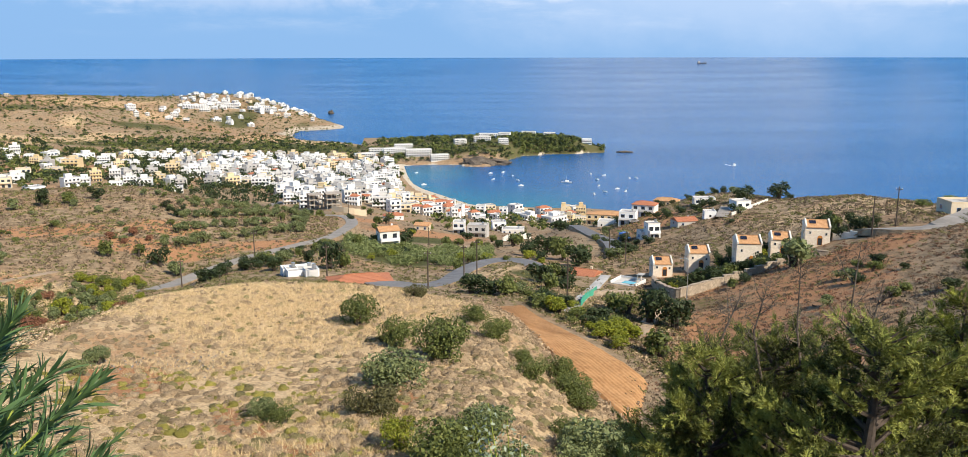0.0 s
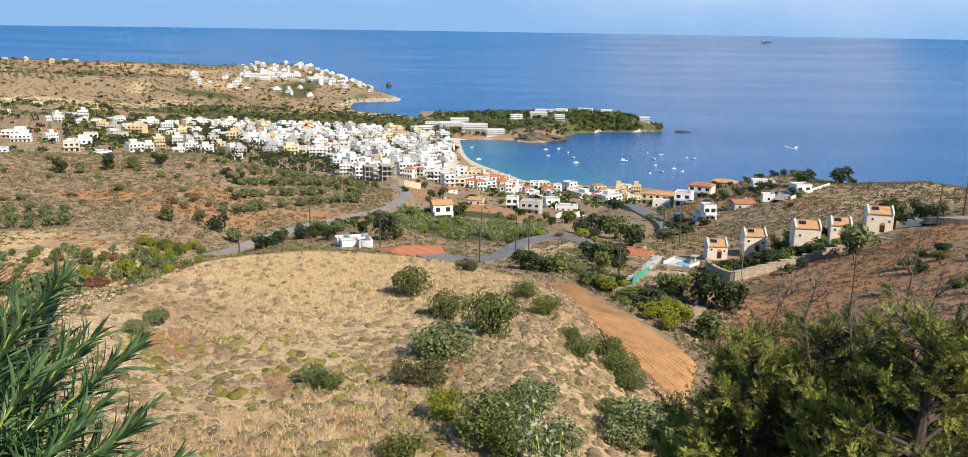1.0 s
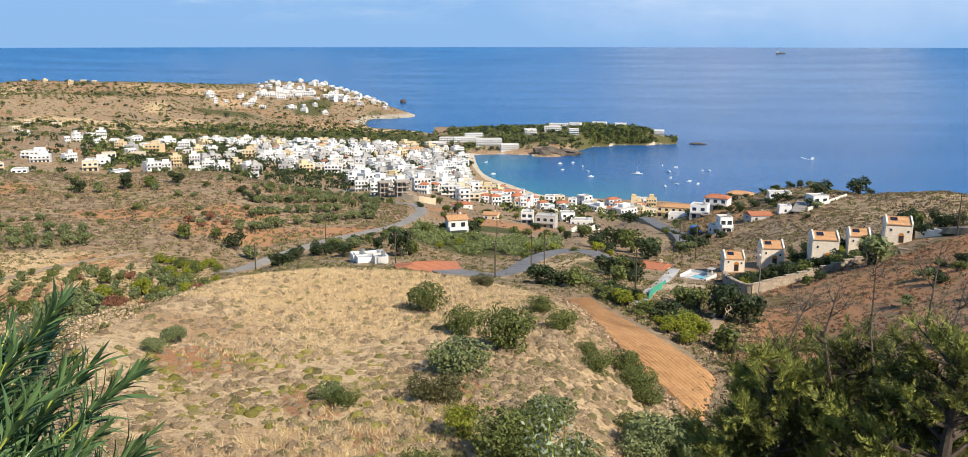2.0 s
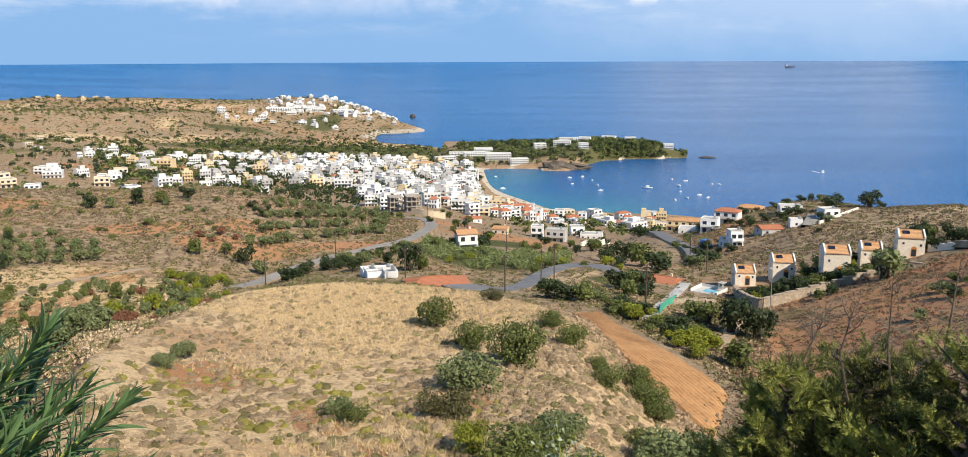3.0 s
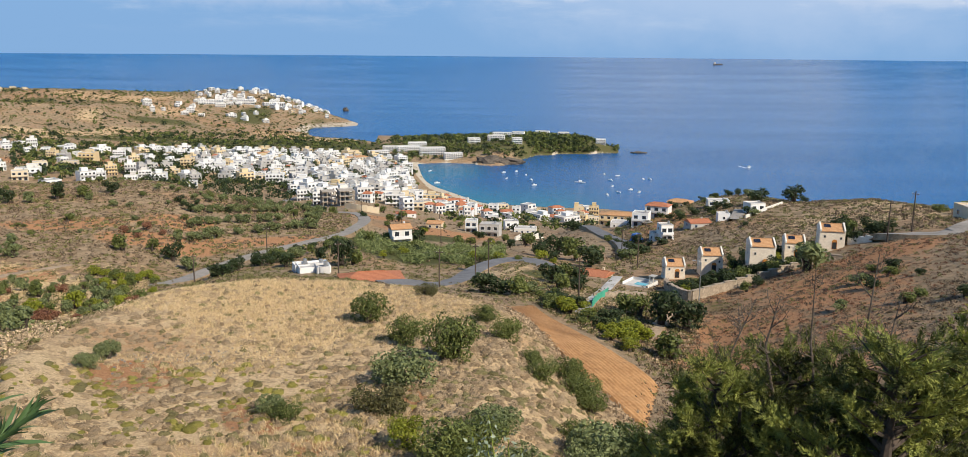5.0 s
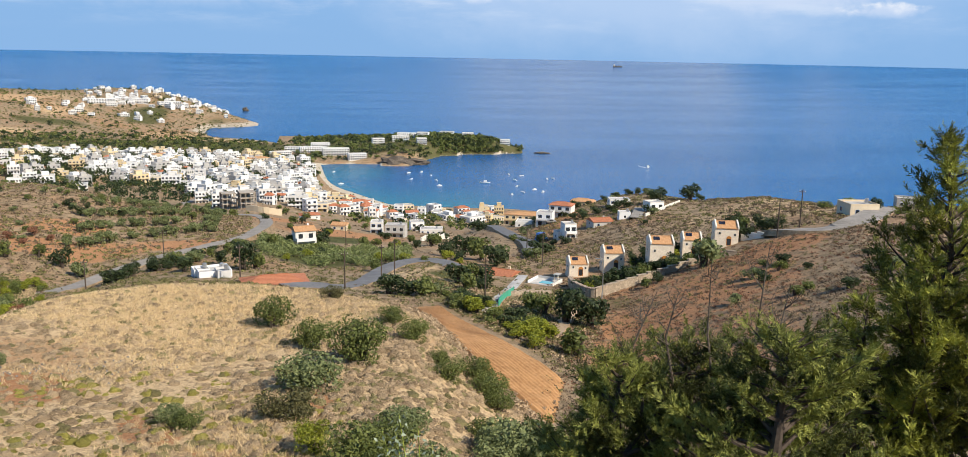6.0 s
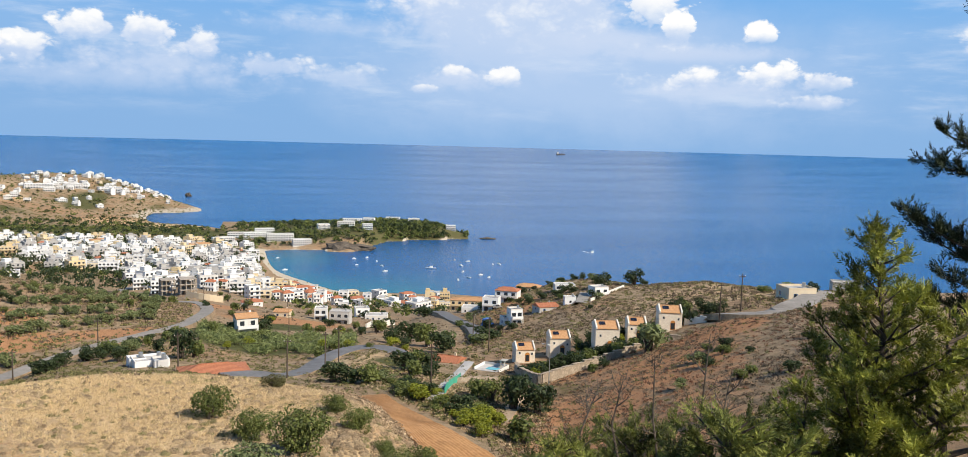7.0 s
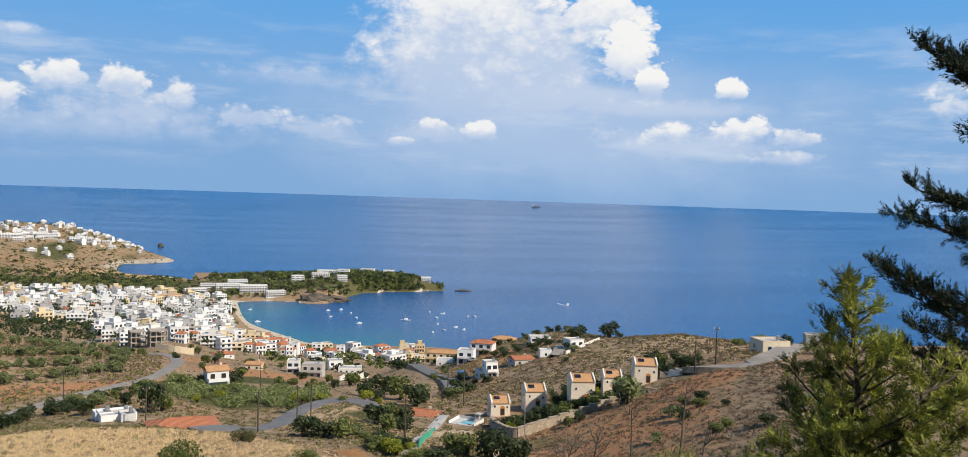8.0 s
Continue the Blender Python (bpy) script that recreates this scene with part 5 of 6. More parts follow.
SPUR_BUSHES = [(-8.7, 99, 4.2, "carob"), (-6.0, 87, 3.6, "carob"), (-2.9, 80, 4.9, "carob"), (-6.3, 71, 5.0, "olive"), (-7.8, 63, 3.9, "lentisk"),
               (-6.2, 54.5, 2.7, "lime"), (-3.2, 50, 3.9, "carob"), (0.2, 58, 3.3, "olive"), (2.0, 50, 3.6, "olive"), (-1.2, 47.5, 3.2, "carob"), (-0.9, 53, 3.4, "carob"),
               (6.0, 65, 2.2, "carob"), (8.2, 60, 5.2, "olive"), (6.9, 58, 3.4, "olive"), (-0.7, 100, 3.0, "carob"), (0.9, 91, 3.1, "carob"), (3.5, 80, 2.7, "carob"), (2.7, 84, 1.9, "carob"),
               (5.4, 86, 3.4, "carob"), (6.3, 82, 3.6, "carob"), (7.0, 79, 3.0, "carob"), (-4.8, 117, 3.2, "lentisk"), (-9.3, 47.5, 2.4, "carob"), (-15.6, 64, 2.3, "olive"),
               (-14.5, 62, 2.0, "carob"), (-25.7, 84, 2.4, "olive"), (-27.0, 80, 2.0, "olive"), (-3.0, 95, 2.0, "lentisk"), (-7, 90, 1.4, "lentisk"), (9.2, 66, 2.6, "lentisk")]
g = random.Random(5)
first = set()
for b, r, w, kind in SPUR_BUSHES:
    w *= 1.25
    m = spot(b, r, g.uniform(0, 360), flat=(w, w * g.uniform(0.9, 1.1), w * g.uniform(0.9, 1.1)), sink=0.1 * w)
    if kind in first:
        again(FINE[kind], m)
    else:
        first.add(kind)
        FINE[kind].matrix_basis = m

MID = {
    "olive": bush("olive_tree", OLIVE, (0.5, 0.5, 0.36), 720, 0.056, 10, 31, "grey-green olive tree on red soil", "tree", "olive trees", 0.12),
    "dark": bush("evergreen_tree", DARK_LEAF, (0.5, 0.5, 0.42), 720, 0.056, 10, 32, "dark green evergreen tree", "tree", "evergreen trees", 0.1),
    "carob": bush("carob_tree", CAROB, (0.5, 0.5, 0.38), 720, 0.056, 10, 33, "green carob tree with dense crown", "tree", "carob trees", 0.08),
    "lime": bush("citrus_tree", LIME_LEAF, (0.5, 0.5, 0.38), 720, 0.056, 10, 34, "bright yellow-green citrus tree", "tree", "citrus trees", 0.08),
    "rust": bush("withered_bush", RUST_SCRUB, (0.5, 0.5, 0.34), 640, 0.045, 9, 35, "rust-brown withered bush on the slope", "bush", "withered bushes"),
}
used = set()
stand = []


def plant(kind, b, r, w, tall=1.0):
    w *= 1.18
    m = spot(b, r, g.uniform(0, 360), flat=(w, w * g.uniform(0.85, 1.15), w * tall * g.uniform(0.85, 1.15)), sink=0.06 * w)
    if kind in used:
        return again(MID[kind], m)
    used.add(kind)
    MID[kind].matrix_basis = m


# olive rows on the nose of the hill above the road, along its contours
for row in range(4):
    n = 15 - row
    for k in range(n):
        b = -21.0 + row * 0.7 + k * 0.62 + g.uniform(-0.1, 0.1)
        if g.random() < 0.88:
            plant("olive", b, 262 + row * 19 + k * 1.6 + g.uniform(-1.5, 1.5), g.uniform(3.3, 4.4), 0.9)
for k in range(34):
    plant(g.choice(["olive", "olive", "carob", "dark"]), g.uniform(-22, -11.5), g.uniform(300, 338), g.uniform(1.8, 3.2))
# scattered trees over the hill
for k in range(64):
    plant(g.choice(["olive", "olive", "carob", "carob"]), g.uniform(-39, -20), g.uniform(262, 372), g.uniform(1.6, 3.6), 0.8)
for b, r, w, kind in ((-30.5, 318, 5, "dark"), (-29.3, 318, 4.4, "olive"), (-27.8, 322, 6, "dark"), (-26.2, 322, 5.5, "carob"), (-24.8, 326, 5, "dark"), (-24.4, 246, 5, "carob"),
                      (-22.7, 248, 4, "carob"), (-21.4, 240, 5.2, "dark"), (-20.4, 232, 4.8, "olive"), (-24.2, 268, 3.6, "rust"), (-22.9, 272, 4.0, "rust"), (-21.9, 266, 3.0, "rust"),
                      (-23.4, 262, 2.6, "rust")):
    plant(kind, b, r, w)
# the orchards on the left terraces
for row in range(7):
    for k in range(9):
        b = -38.5 + k * 1.5 + row * 0.3 + g.uniform(-0.15, 0.15)
        if g.random() < 0.92:
            plant(g.choice(["carob", "olive"]), b, 130 + row * 10 + k * 3.2 + g.uniform(-1, 1), g.uniform(1.9, 2.7))
for row in range(3):
    for k in range(11):
        plant("olive", -40 + k * 0.95, 232 + row * 9 + k * 0.6, g.uniform(3.0, 4.2))
for k in range(18):
    plant(g.choice(["dark", "dark", "carob"]), g.uniform(-40.5, -35.5), g.uniform(205, 232), g.uniform(3.2, 5.5))
for k in range(20):
    plant(g.choice(["lime", "carob", "dark"]), g.uniform(-40, -35), g.uniform(262, 282), g.uniform(2.4, 4.0))
for k in range(9):
    plant("lime", -39.5 + k * 0.45, 168 + k * 1.5, g.uniform(1.8, 2.5), 0.7)
# the valley between terraces and spur
for k in range(22):
    plant(g.choice(["lime", "lime", "carob"]), g.uniform(-26.3, -22.6), g.uniform(172, 214), g.uniform(2.0, 3.4), 0.8)
for k in range(34):
    plant(g.choice(["olive", "carob", "rust", "olive", "lime"]), g.uniform(-31.5, -23), g.uniform(126, 190), g.uniform(1.6, 3.6))
for k in range(8):
    plant("olive", g.uniform(-33, -29), g.uniform(95, 125), g.uniform(2.4, 4.2))
# along the road and round the houses in the valley
for k in range(30):
    t = g.random()
    plant(g.choice(["carob", "olive", "dark"]), -19.5 + 9 * t, 212 + 38 * t - g.uniform(2, 14), g.uniform(2.4, 4.2))
for b, r, w, kind, tall in ((-5.4, 284, 6.2, "dark", 1.1), (-10.6, 201, 6, "dark", 1.1), (-9.8, 206, 4.5, "carob", 1), (-14.3, 209, 4.6, "dark", .8), (-7.6, 280, 4, "carob", 1),
                            (-5.9, 268, 3.6, "carob", 1), (-8.8, 262, 4, "carob", 1.2), (-12.0, 214, 4, "dark", 1), (-2.6, 290, 5, "carob", .8), (-1.2, 330, 5, "dark", .7),
                            (2.0, 288, 7, "carob", .8), (4.2, 262, 7, "dark", .9), (5.6, 240, 8, "carob", .95), (7.0, 230, 6, "olive", 1.1), (6.4, 222, 6, "dark", 1), (3.2, 240, 6, "dark", .8),
                            (-0.9, 158, 5, "dark", .8), (0.3, 157, 5.5, "dark", .75), (1.6, 156, 5, "carob", .8), (2.6, 158, 4, "olive", .8), (3.8, 178, 5, "dark", .9), (4.6, 182, 5, "carob", .9),
                            (5.4, 186, 5.4, "dark", .9), (4.4, 168, 4.4, "carob", .9), (5.8, 172, 4, "dark", .9), (11.6, 141, 6.5, "dark", 1.1), (9.9, 147, 5.5, "carob", .9),
                            (8.8, 150, 4.5, "carob", .8), (13.2, 140, 6.0, "dark", .9), (12.4, 116, 5, "carob", .8), (20.6, 182, 7.5, "olive", .95), (17.3, 330, 7.6, "dark", .85),
                            (19.4, 338, 7.4, "dark", .9), (20.0, 342, 4, "dark", .8), (24.0, 212, 4.5, "dark", .9), (24.9, 208, 4, "dark", .9), (22.9, 214, 4, "carob", 1.2), (22.3, 220, 5, "dark", 1.3),
                            (28.9, 245, 5, "carob", .8), (27.8, 252, 5, "carob", .6), (30.6, 240, 3, "dark", 1.5), (16.9, 172, 3, "carob", .9), (17.6, 176, 3.4, "dark", .8),
                            (12.3, 330, 5, "dark", .7), (13.2, 335, 5, "dark", .7), (14.2, 330, 4.5, "dark", .7), (15.2, 330, 4.5, "dark", .7), (9.2, 352, 5, "dark", .8), (5.2, 395, 7, "dark", .7),
                            (9.4, 249, 6, "dark", .8), (8.8, 246, 5, "carob", .8), (9.9, 252, 5, "dark", .8), (9.2, 240, 5, "olive", .8)):
    plant(kind, b, r, w, tall)
# the hedge of trees in front of the villas, behind the wall
for k in range(24):
    t = k / 23
    plant(g.choice(["dark", "dark", "carob"]), 12.3 + 8.6 * t, 178 + 13 * t + g.uniform(0, 4), g.uniform(3.3, 4.4), g.uniform(0.7, 0.9))
for b, r in ((15.6, 186), (13.0, 178), (15.9, 200), (18.6, 199), (20.6, 204)):
    plant("lime", b, r, 3.0)
for b, r in ((15.8, 204), (16.2, 198), (18.7, 204), (20.4, 200), (22.6, 206), (23.4, 210), (23.2, 204), (16.6, 208)):
    plant("dark", b, r, g.uniform(2.6, 4.0), 1.0)
# hedges and trees between the houses above the shore
for k in range(46):
    plant(g.choice(["dark", "dark", "carob", "olive"]), g.uniform(7.5, 17), g.uniform(262, 400), g.uniform(2.6, 4.8), 0.75)
for k in range(26):
    plant(g.choice(["dark", "carob", "lime"]), g.uniform(-8, 4), g.uniform(215, 330), g.uniform(2.2, 4.4), 0.85)
# the gardens in the gully
for k in range(34):
    t = g.random()
    plant(g.choice(["carob", "lime", "dark", "carob"]), 3.2 + 6.5 * t, 150 - 28 * t + g.uniform(-7, 9), g.uniform(2.0, 3.8), 0.8)
for k in range(10):
    plant("lime", 9.2 + g.uniform(-1.2, 1.6), 122 + g.uniform(-8, 8), g.uniform(2.4, 3.8), 0.9)
for k in range(30):
    plant(g.choice(["dark", "carob"]), g.uniform(-12, 3), g.uniform(330, 620), g.uniform(3, 5.5), 0.8)

# dark growth down the bank under the near trees
for k in range(46):
    plant(g.choice(["dark", "carob", "dark"]), g.uniform(9.5, 43), g.uniform(26, 72), g.uniform(2.6, 4.4), 0.9)
for k in range(16):
    plant(g.choice(["carob", "olive", "dark"]), g.uniform(22, 36), g.uniform(110, 190), g.uniform(1.8, 3.6), 0.7)

# trees of the town and the far slopes, and the wood on the peninsula, too many to count
b1, r1 = scatter(1500, (-30, -5.5, 640, 1120), 51)
b2, r2 = scatter(760, (-24, -6.5, 1090, 1330), 52)
b3, r3 = scatter(1150, (-7, 8.2, 1075, 1380), 53)
b4, r4 = scatter(800, (-42, -11, 1280, 1900), 54)
b5, r5 = scatter(360, (-42, -24, 560, 1250), 55)
b7, r7 = scatter(1500, (1.5, 8.5, 1165, 1330), 63)
b6, r6 = scatter(110, (-5, 8.5, 470, 745), 56)
far_b, far_r = np.r_[b1, b2, b3, b4, b5, b6, b7], np.r_[r1, r2, r3, r4, r5, r6, r7]
p = on_land(far_b, far_r)
ok = (p[:, 2] > 1.6) & ~((far_r > 1075) & (far_r < 1400) & (far_b > -7) & (p[:, 2] < 1.5))
far_b, far_r, p = far_b[ok], far_r[ok], p[ok]
clear = np.ones(len(p), bool)
for hb, hr in ((-4.4, 1120), (-6.0, 1150), (-3.0, 1095), (0.3, 1262), (3.0, 1290), (4.4, 1290), (6.9, 1236), (1.4, 1250), (-5.4, 1182), (-0.1, 1205), (1.3, 1176), (-1.6, 1190), (-7.2, 1165)):
    clear &= ~((np.abs(far_b - hb) < 0.7) & (far_r > hr - 20) & (far_r < hr + 8))
far_b, far_r, p = far_b[clear], far_r[clear], p[clear]
rad = rng.uniform(1.8, 4.2, len(p))
rad = np.where((far_b > -7) & (far_r > 1075), rad * 1.1, rad)
p[:, 2] += rad * 0.5
half = rng.uniform(0, 1, len(p)) < 0.5
stuff("far_trees", lozenges("far_trees", clumps(p[half], rad[half], 26, 0.34, 57, 0.95, 0.7), DARK_LEAF), "dark green trees among the town and on the far slopes", "trees")
stuff("far_green_trees", lozenges("far_green_trees", clumps(p[~half], rad[~half], 26, 0.34, 64, 0.95, 0.7), CAROB), "fresh green trees among the town and on the far slopes", "trees")
# taller trees standing between the houses of the town
b, r = scatter(900, (-23, -5.8, 540, 1060), 91)
p = on_land(b, r)
homes = np.array(taken)
p = p[np.sqrt(((p[:, None, :2] - homes[None]) ** 2).sum(-1)).min(1) > 6.5]
rad = rng.uniform(1.6, 3.4, len(p))
p[:, 2] += rad * 1.1
stuff("town_trees", lozenges("town_trees", clumps(p, rad, 44, 0.3, 92, 1.7, 0.6), DARK_LEAF), "dark trees standing between the town houses", "trees")
# vineyards and groves in rows on the far slopes
rows = []
for b0, b1_, r0, r1_, gap in ((-30.5, -27.5, 900, 985, 11), (-26, -22.5, 860, 940, 9), (-33, -29, 1500, 1600, 13), (-24, -20, 1780, 1850, 14), (-29, -26, 1700, 1790, 14)):
    for r in np.arange(r0, r1_, gap):
        for b in np.arange(b0, b1_, math.degrees(gap * 0.75 / r)):
            rows.append((b + rng.normal(0, 0.02), r + rng.normal(0, 0.8)))
rows = np.array(rows)
p = on_land(rows[:, 0], rows[:, 1])
stuff("far_grove", lozenges("far_grove", clumps(p + (0, 0, 0.8), rng.uniform(1.2, 2.1, len(p)), 10, 0.5, 58, 0.8, 0.7), CAROB), "far groves of small trees set in rows", "trees")
# reeds in the valley floor
b, r = scatter(1500, (-9.5, 0.5, 222, 285), 59)
keep = np.abs(r - (258 - (b + 5) * 1.5)) < 22 + 8 * np.sin(b * 2)
p = on_land(b[keep], r[keep])
stuff("reeds", lozenges("reeds", clumps(p + (0, 0, 0.6), rng.uniform(0.7, 1.5, len(p)), 16, 0.6, 60, 1.1, 0.18), REED), "pale green reeds on the valley floor", "reeds")

# ---- scrub and dry grass ----


def thick(name, count, box, size, per, leaf, material, label, seed, where=None, squash=0.6, aspect=0.6):
    b, r = scatter(count, box, seed)
    p = on_land(b, r)
    if where is not None:
        k = where(b, r, p)
        b, r, p = b[k], r[k], p[k]
    if box[3] <= 240:
        per, leaf = int(per * 1.7), leaf * 0.62
    n = wave(p[:, 0], p[:, 1], 14, seed, 3)
    k = n > rng.uniform(-0.7, 0.25, len(n))
    p = p[k]
    stuff(name, lozenges(name, clumps(p, rng.uniform(*size, len(p)), per, leaf, seed + 100, squash, aspect), material), label, "scrub")


def on_spur(b, r, p):
    return r < np.interp(b, [q[0] for q in SPUR], [q[1] for q in SPUR]) + 6


def behind_spur(b, r, p):
    return r > np.interp(b, [q[0] for q in SPUR], [q[1] for q in SPUR]) + 3


def low_spur(b, r, p):
    """The shrubby lower part and right flank of the spur; the crown is barer."""
    flank = np.clip((b + 9) / 8, 0, 1) * np.clip((r - 60) / 20, 0, 1)
    return on_spur(b, r, p) & (np.random.default_rng(4).uniform(0, 1, len(b)) < np.clip((86 - r) / 16, 0.3, 1) + flank * 0.6)


def cushions(name, count, box, size, material, twigs, label, seed, where):
    b, r = scatter(count, box, seed)
    p = on_land(b, r)
    k = where(b, r, p)
    p = p[k]
    p = p[wave(p[:, 0], p[:, 1], 12, seed, 3) > rng.uniform(-0.75, 0.3, len(p))]
    rad = rng.uniform(0, 1, len(p)) ** 1.6 * (size[1] - size[0]) + size[0]
    me = mesh_of(name, *mounds(p, rad * 0.78, seed + 100, 0.72), True)
    me.materials.append(material)
    stuff(name, me, label, "scrub")
    stuff(name.replace("scrub", "twigs"), lozenges(name + "_twigs", clumps(p, rad * 0.95, 34, 0.17, seed + 300, 0.8, 0.3, 1.4), twigs), "twiggy tops of the " + label, "scrub")


cushions("dry_scrub", 21000, (-33, 12, 43, 141), (0.2, 0.75), DRY_CUSHION, GREY_SCRUB, "low grey-brown thorny scrub on the spur", 71, low_spur)
cushions("green_scrub", 4200, (-33, 12, 43, 141), (0.22, 0.75), GREEN_CUSHION, OLIVE_SCRUB, "low olive-green scrub on the spur", 72, low_spur)
cushions("yellow_scrub", 550, (-33, -4, 43, 80), (0.25, 0.75), YELLOW_CUSHION, YELLOW_SCRUB, "low yellow-green cushion scrub", 73, on_spur)
thick("bank_scrub", 2600, (-38, -24, 82, 150), (0.35, 1.1), 16, 0.32, GREY_SCRUB, "dry scrub on the bank behind the spur", 88, behind_spur)
thick("bank_green_scrub", 1300, (-38, -24, 82, 150), (0.4, 1.2), 16, 0.32, OLIVE_SCRUB, "green scrub on the bank behind the spur", 89, behind_spur)
thick("terrace_grass", 5200, (-42, -23, 125, 232), (0.3, 0.8), 10, 0.4, STRAW, "pale dry grass on the terraces", 90, None, 0.5, 0.3)


def field_edge(b, r, p):
    d = b - np.interp(r, [77, 84, 96, 114, 139], [11.4, 8.8, 5.2, 2.8, 0.2])
    return (d > -1.9) & (d < 0.25)


thick("edge_scrub", 5200, (-2, 12, 74, 142), (0.25, 0.8), 14, 0.34, GREY_SCRUB, "dry scrub along the edge of the ploughed field", 92, field_edge)
thick("hill_scrub", 9500, (-42, -10, 232, 392), (0.4, 1.05), 12, 0.36, HILL_SCRUB, "grey-brown scrub over the hillside", 74)
thick("hill_green_scrub", 6500, (-42, -10, 232, 392), (0.4, 1.1), 12, 0.4, OLIVE_SCRUB, "olive-green scrub over the hillside", 75)
thick("ridge_scrub", 4500, (8, 36, 205, 400), (0.4, 1.05), 14, 0.34, OLIVE_SCRUB, "olive-green scrub over the ridge", 76)
thick("ridge_dry_scrub", 8500, (8, 36, 205, 400), (0.4, 1.1), 14, 0.3, HILL_SCRUB, "grey-brown scrub over the ridge", 77)
thick("slope_scrub", 6000, (10, 36, 80, 195), (0.25, 0.7), 12, 0.4, HILL_SCRUB, "dry scrub on the red slope", 78)
thick("slope_rust_scrub", 2600, (11, 34, 85, 200), (0.2, 0.6), 10, 0.4, RUST_SCRUB, "withered reddish scrub on the red slope", 86)
thick("slope_green_scrub", 800, (10, 36, 80, 195), (0.3, 0.8), 12, 0.4, OLIVE_SCRUB, "green scrub on the red slope", 79)
thick("valley_scrub", 4200, (-42, 9, 135, 232), (0.3, 0.9), 12, 0.42, OLIVE_SCRUB, "green scrub in the valley", 80)
thick("valley_dry_scrub", 2200, (-42, 9, 125, 420), (0.3, 0.9), 12, 0.42, HILL_SCRUB, "dry scrub in the valley", 81)


def past_field(b, r, p):
    return r > np.interp(b, [2.3, 3.9, 6.2, 8.8, 12.2], [147, 136, 124, 114, 103])


thick("gully_scrub", 3000, (1, 14, 96, 178), (0.3, 0.95), 12, 0.4, OLIVE_SCRUB, "green scrub and weeds among the gardens", 93, past_field)
thick("gully_dry_scrub", 1800, (1, 14, 96, 178), (0.3, 0.8), 12, 0.4, GREY_SCRUB, "dry weeds among the gardens", 94, past_field)
thick("cape_scrub", 11000, (-42, -10, 1200, 1950), (1.0, 2.6), 8, 0.5, OLIVE_SCRUB, "scrub over the cape and its slopes", 83)
thick("far_scrub", 2200, (-42, -18, 720, 1250), (1.0, 2.4), 8, 0.55, GREY_SCRUB, "dry scrub on the far slopes", 84)
thick("town_scrub", 1500, (-42, 3, 400, 1200), (0.8, 2.0), 9, 0.5, OLIVE_SCRUB, "scrub between the houses", 82)

b, r = scatter(44000, (-33, 12, 43, 140), 85)
p = on_land(b, r)
k = on_spur(b, r, p) & (wave(p[:, 0], p[:, 1], 17, 9, 2) > rng.uniform(-0.4, 0.3, len(p)) + np.clip((80 - r) / 60, 0, 0.15) + np.clip((b + 10) / 16, 0, 0.2))
p = p[k]
n = len(p)
blades = 7
foot = p[:, None, :] + rng.normal(0, 0.1, (n, blades, 3)) * (1, 1, 0)
tip = foot + np.stack([rng.normal(0, 0.2, (n, blades)), rng.normal(0, 0.2, (n, blades)), rng.uniform(0.14, 0.5, (n, blades))], -1)
side = unit(rng.normal(0, 1, (n, blades, 3)) * (1, 1, 0)) * 0.022
quad = np.stack([foot - side, foot + side, tip + side * 0.3, tip - side * 0.3], 2).reshape(-1, 3)
stuff("dry_grass", lozenges("dry_grass", quad, STRAW), "tufts of golden dry grass on the spur", "grass")

# ---- the near trees ----


def spray_template(n, seed, wide=0.42, fat=0.24):
    """A flat feathery twig along +x, one unit long: narrow leaflets on both sides."""
    gg = np.random.default_rng(seed)
    quads = []
    for k in range(n):
        t = k / n
        side = 1 if k % 2 else -1
        a = math.radians(gg.uniform(24, 46)) * side
        d = np.array([math.cos(a), math.sin(a), gg.normal(0, 0.25)])
        length, start = (wide * (1 - 0.72 * t) + 0.06) * gg.uniform(0.8, 1.2), np.array([t * 0.95, 0, 0])
        q = np.array([-math.sin(a), math.cos(a), gg.normal(0, 0.5)])
        q = q / np.linalg.norm(q) * length * fat
        quads.append([start, start + d * length * 0.45 + q, start + d * length, start + d * length * 0.45 - q])
    return np.array(quads).reshape(-1, 3)


FEATHERS = [spray_template(11, 230 + k, 0.38, 0.15) for k in range(5)]


def plumes(tips, ways, size, seed):
    """Feathery twigs set at places, each along its way."""
    gg = np.random.default_rng(seed)
    x = unit(ways)
    y = unit(np.cross(x, gg.normal(0, 1, x.shape)))
    axes = np.stack([x, y, np.cross(x, y)], 1) * (size * gg.uniform(0.6, 1.3, (len(x), 1, 1)))
    kind = gg.integers(0, 5, len(x))
    return np.concatenate([(tips[kind == k][:, None, :] + np.einsum("pk,nkj->npj", FEATHERS[k], axes[kind == k])).reshape(-1, 3) for k in range(5)])


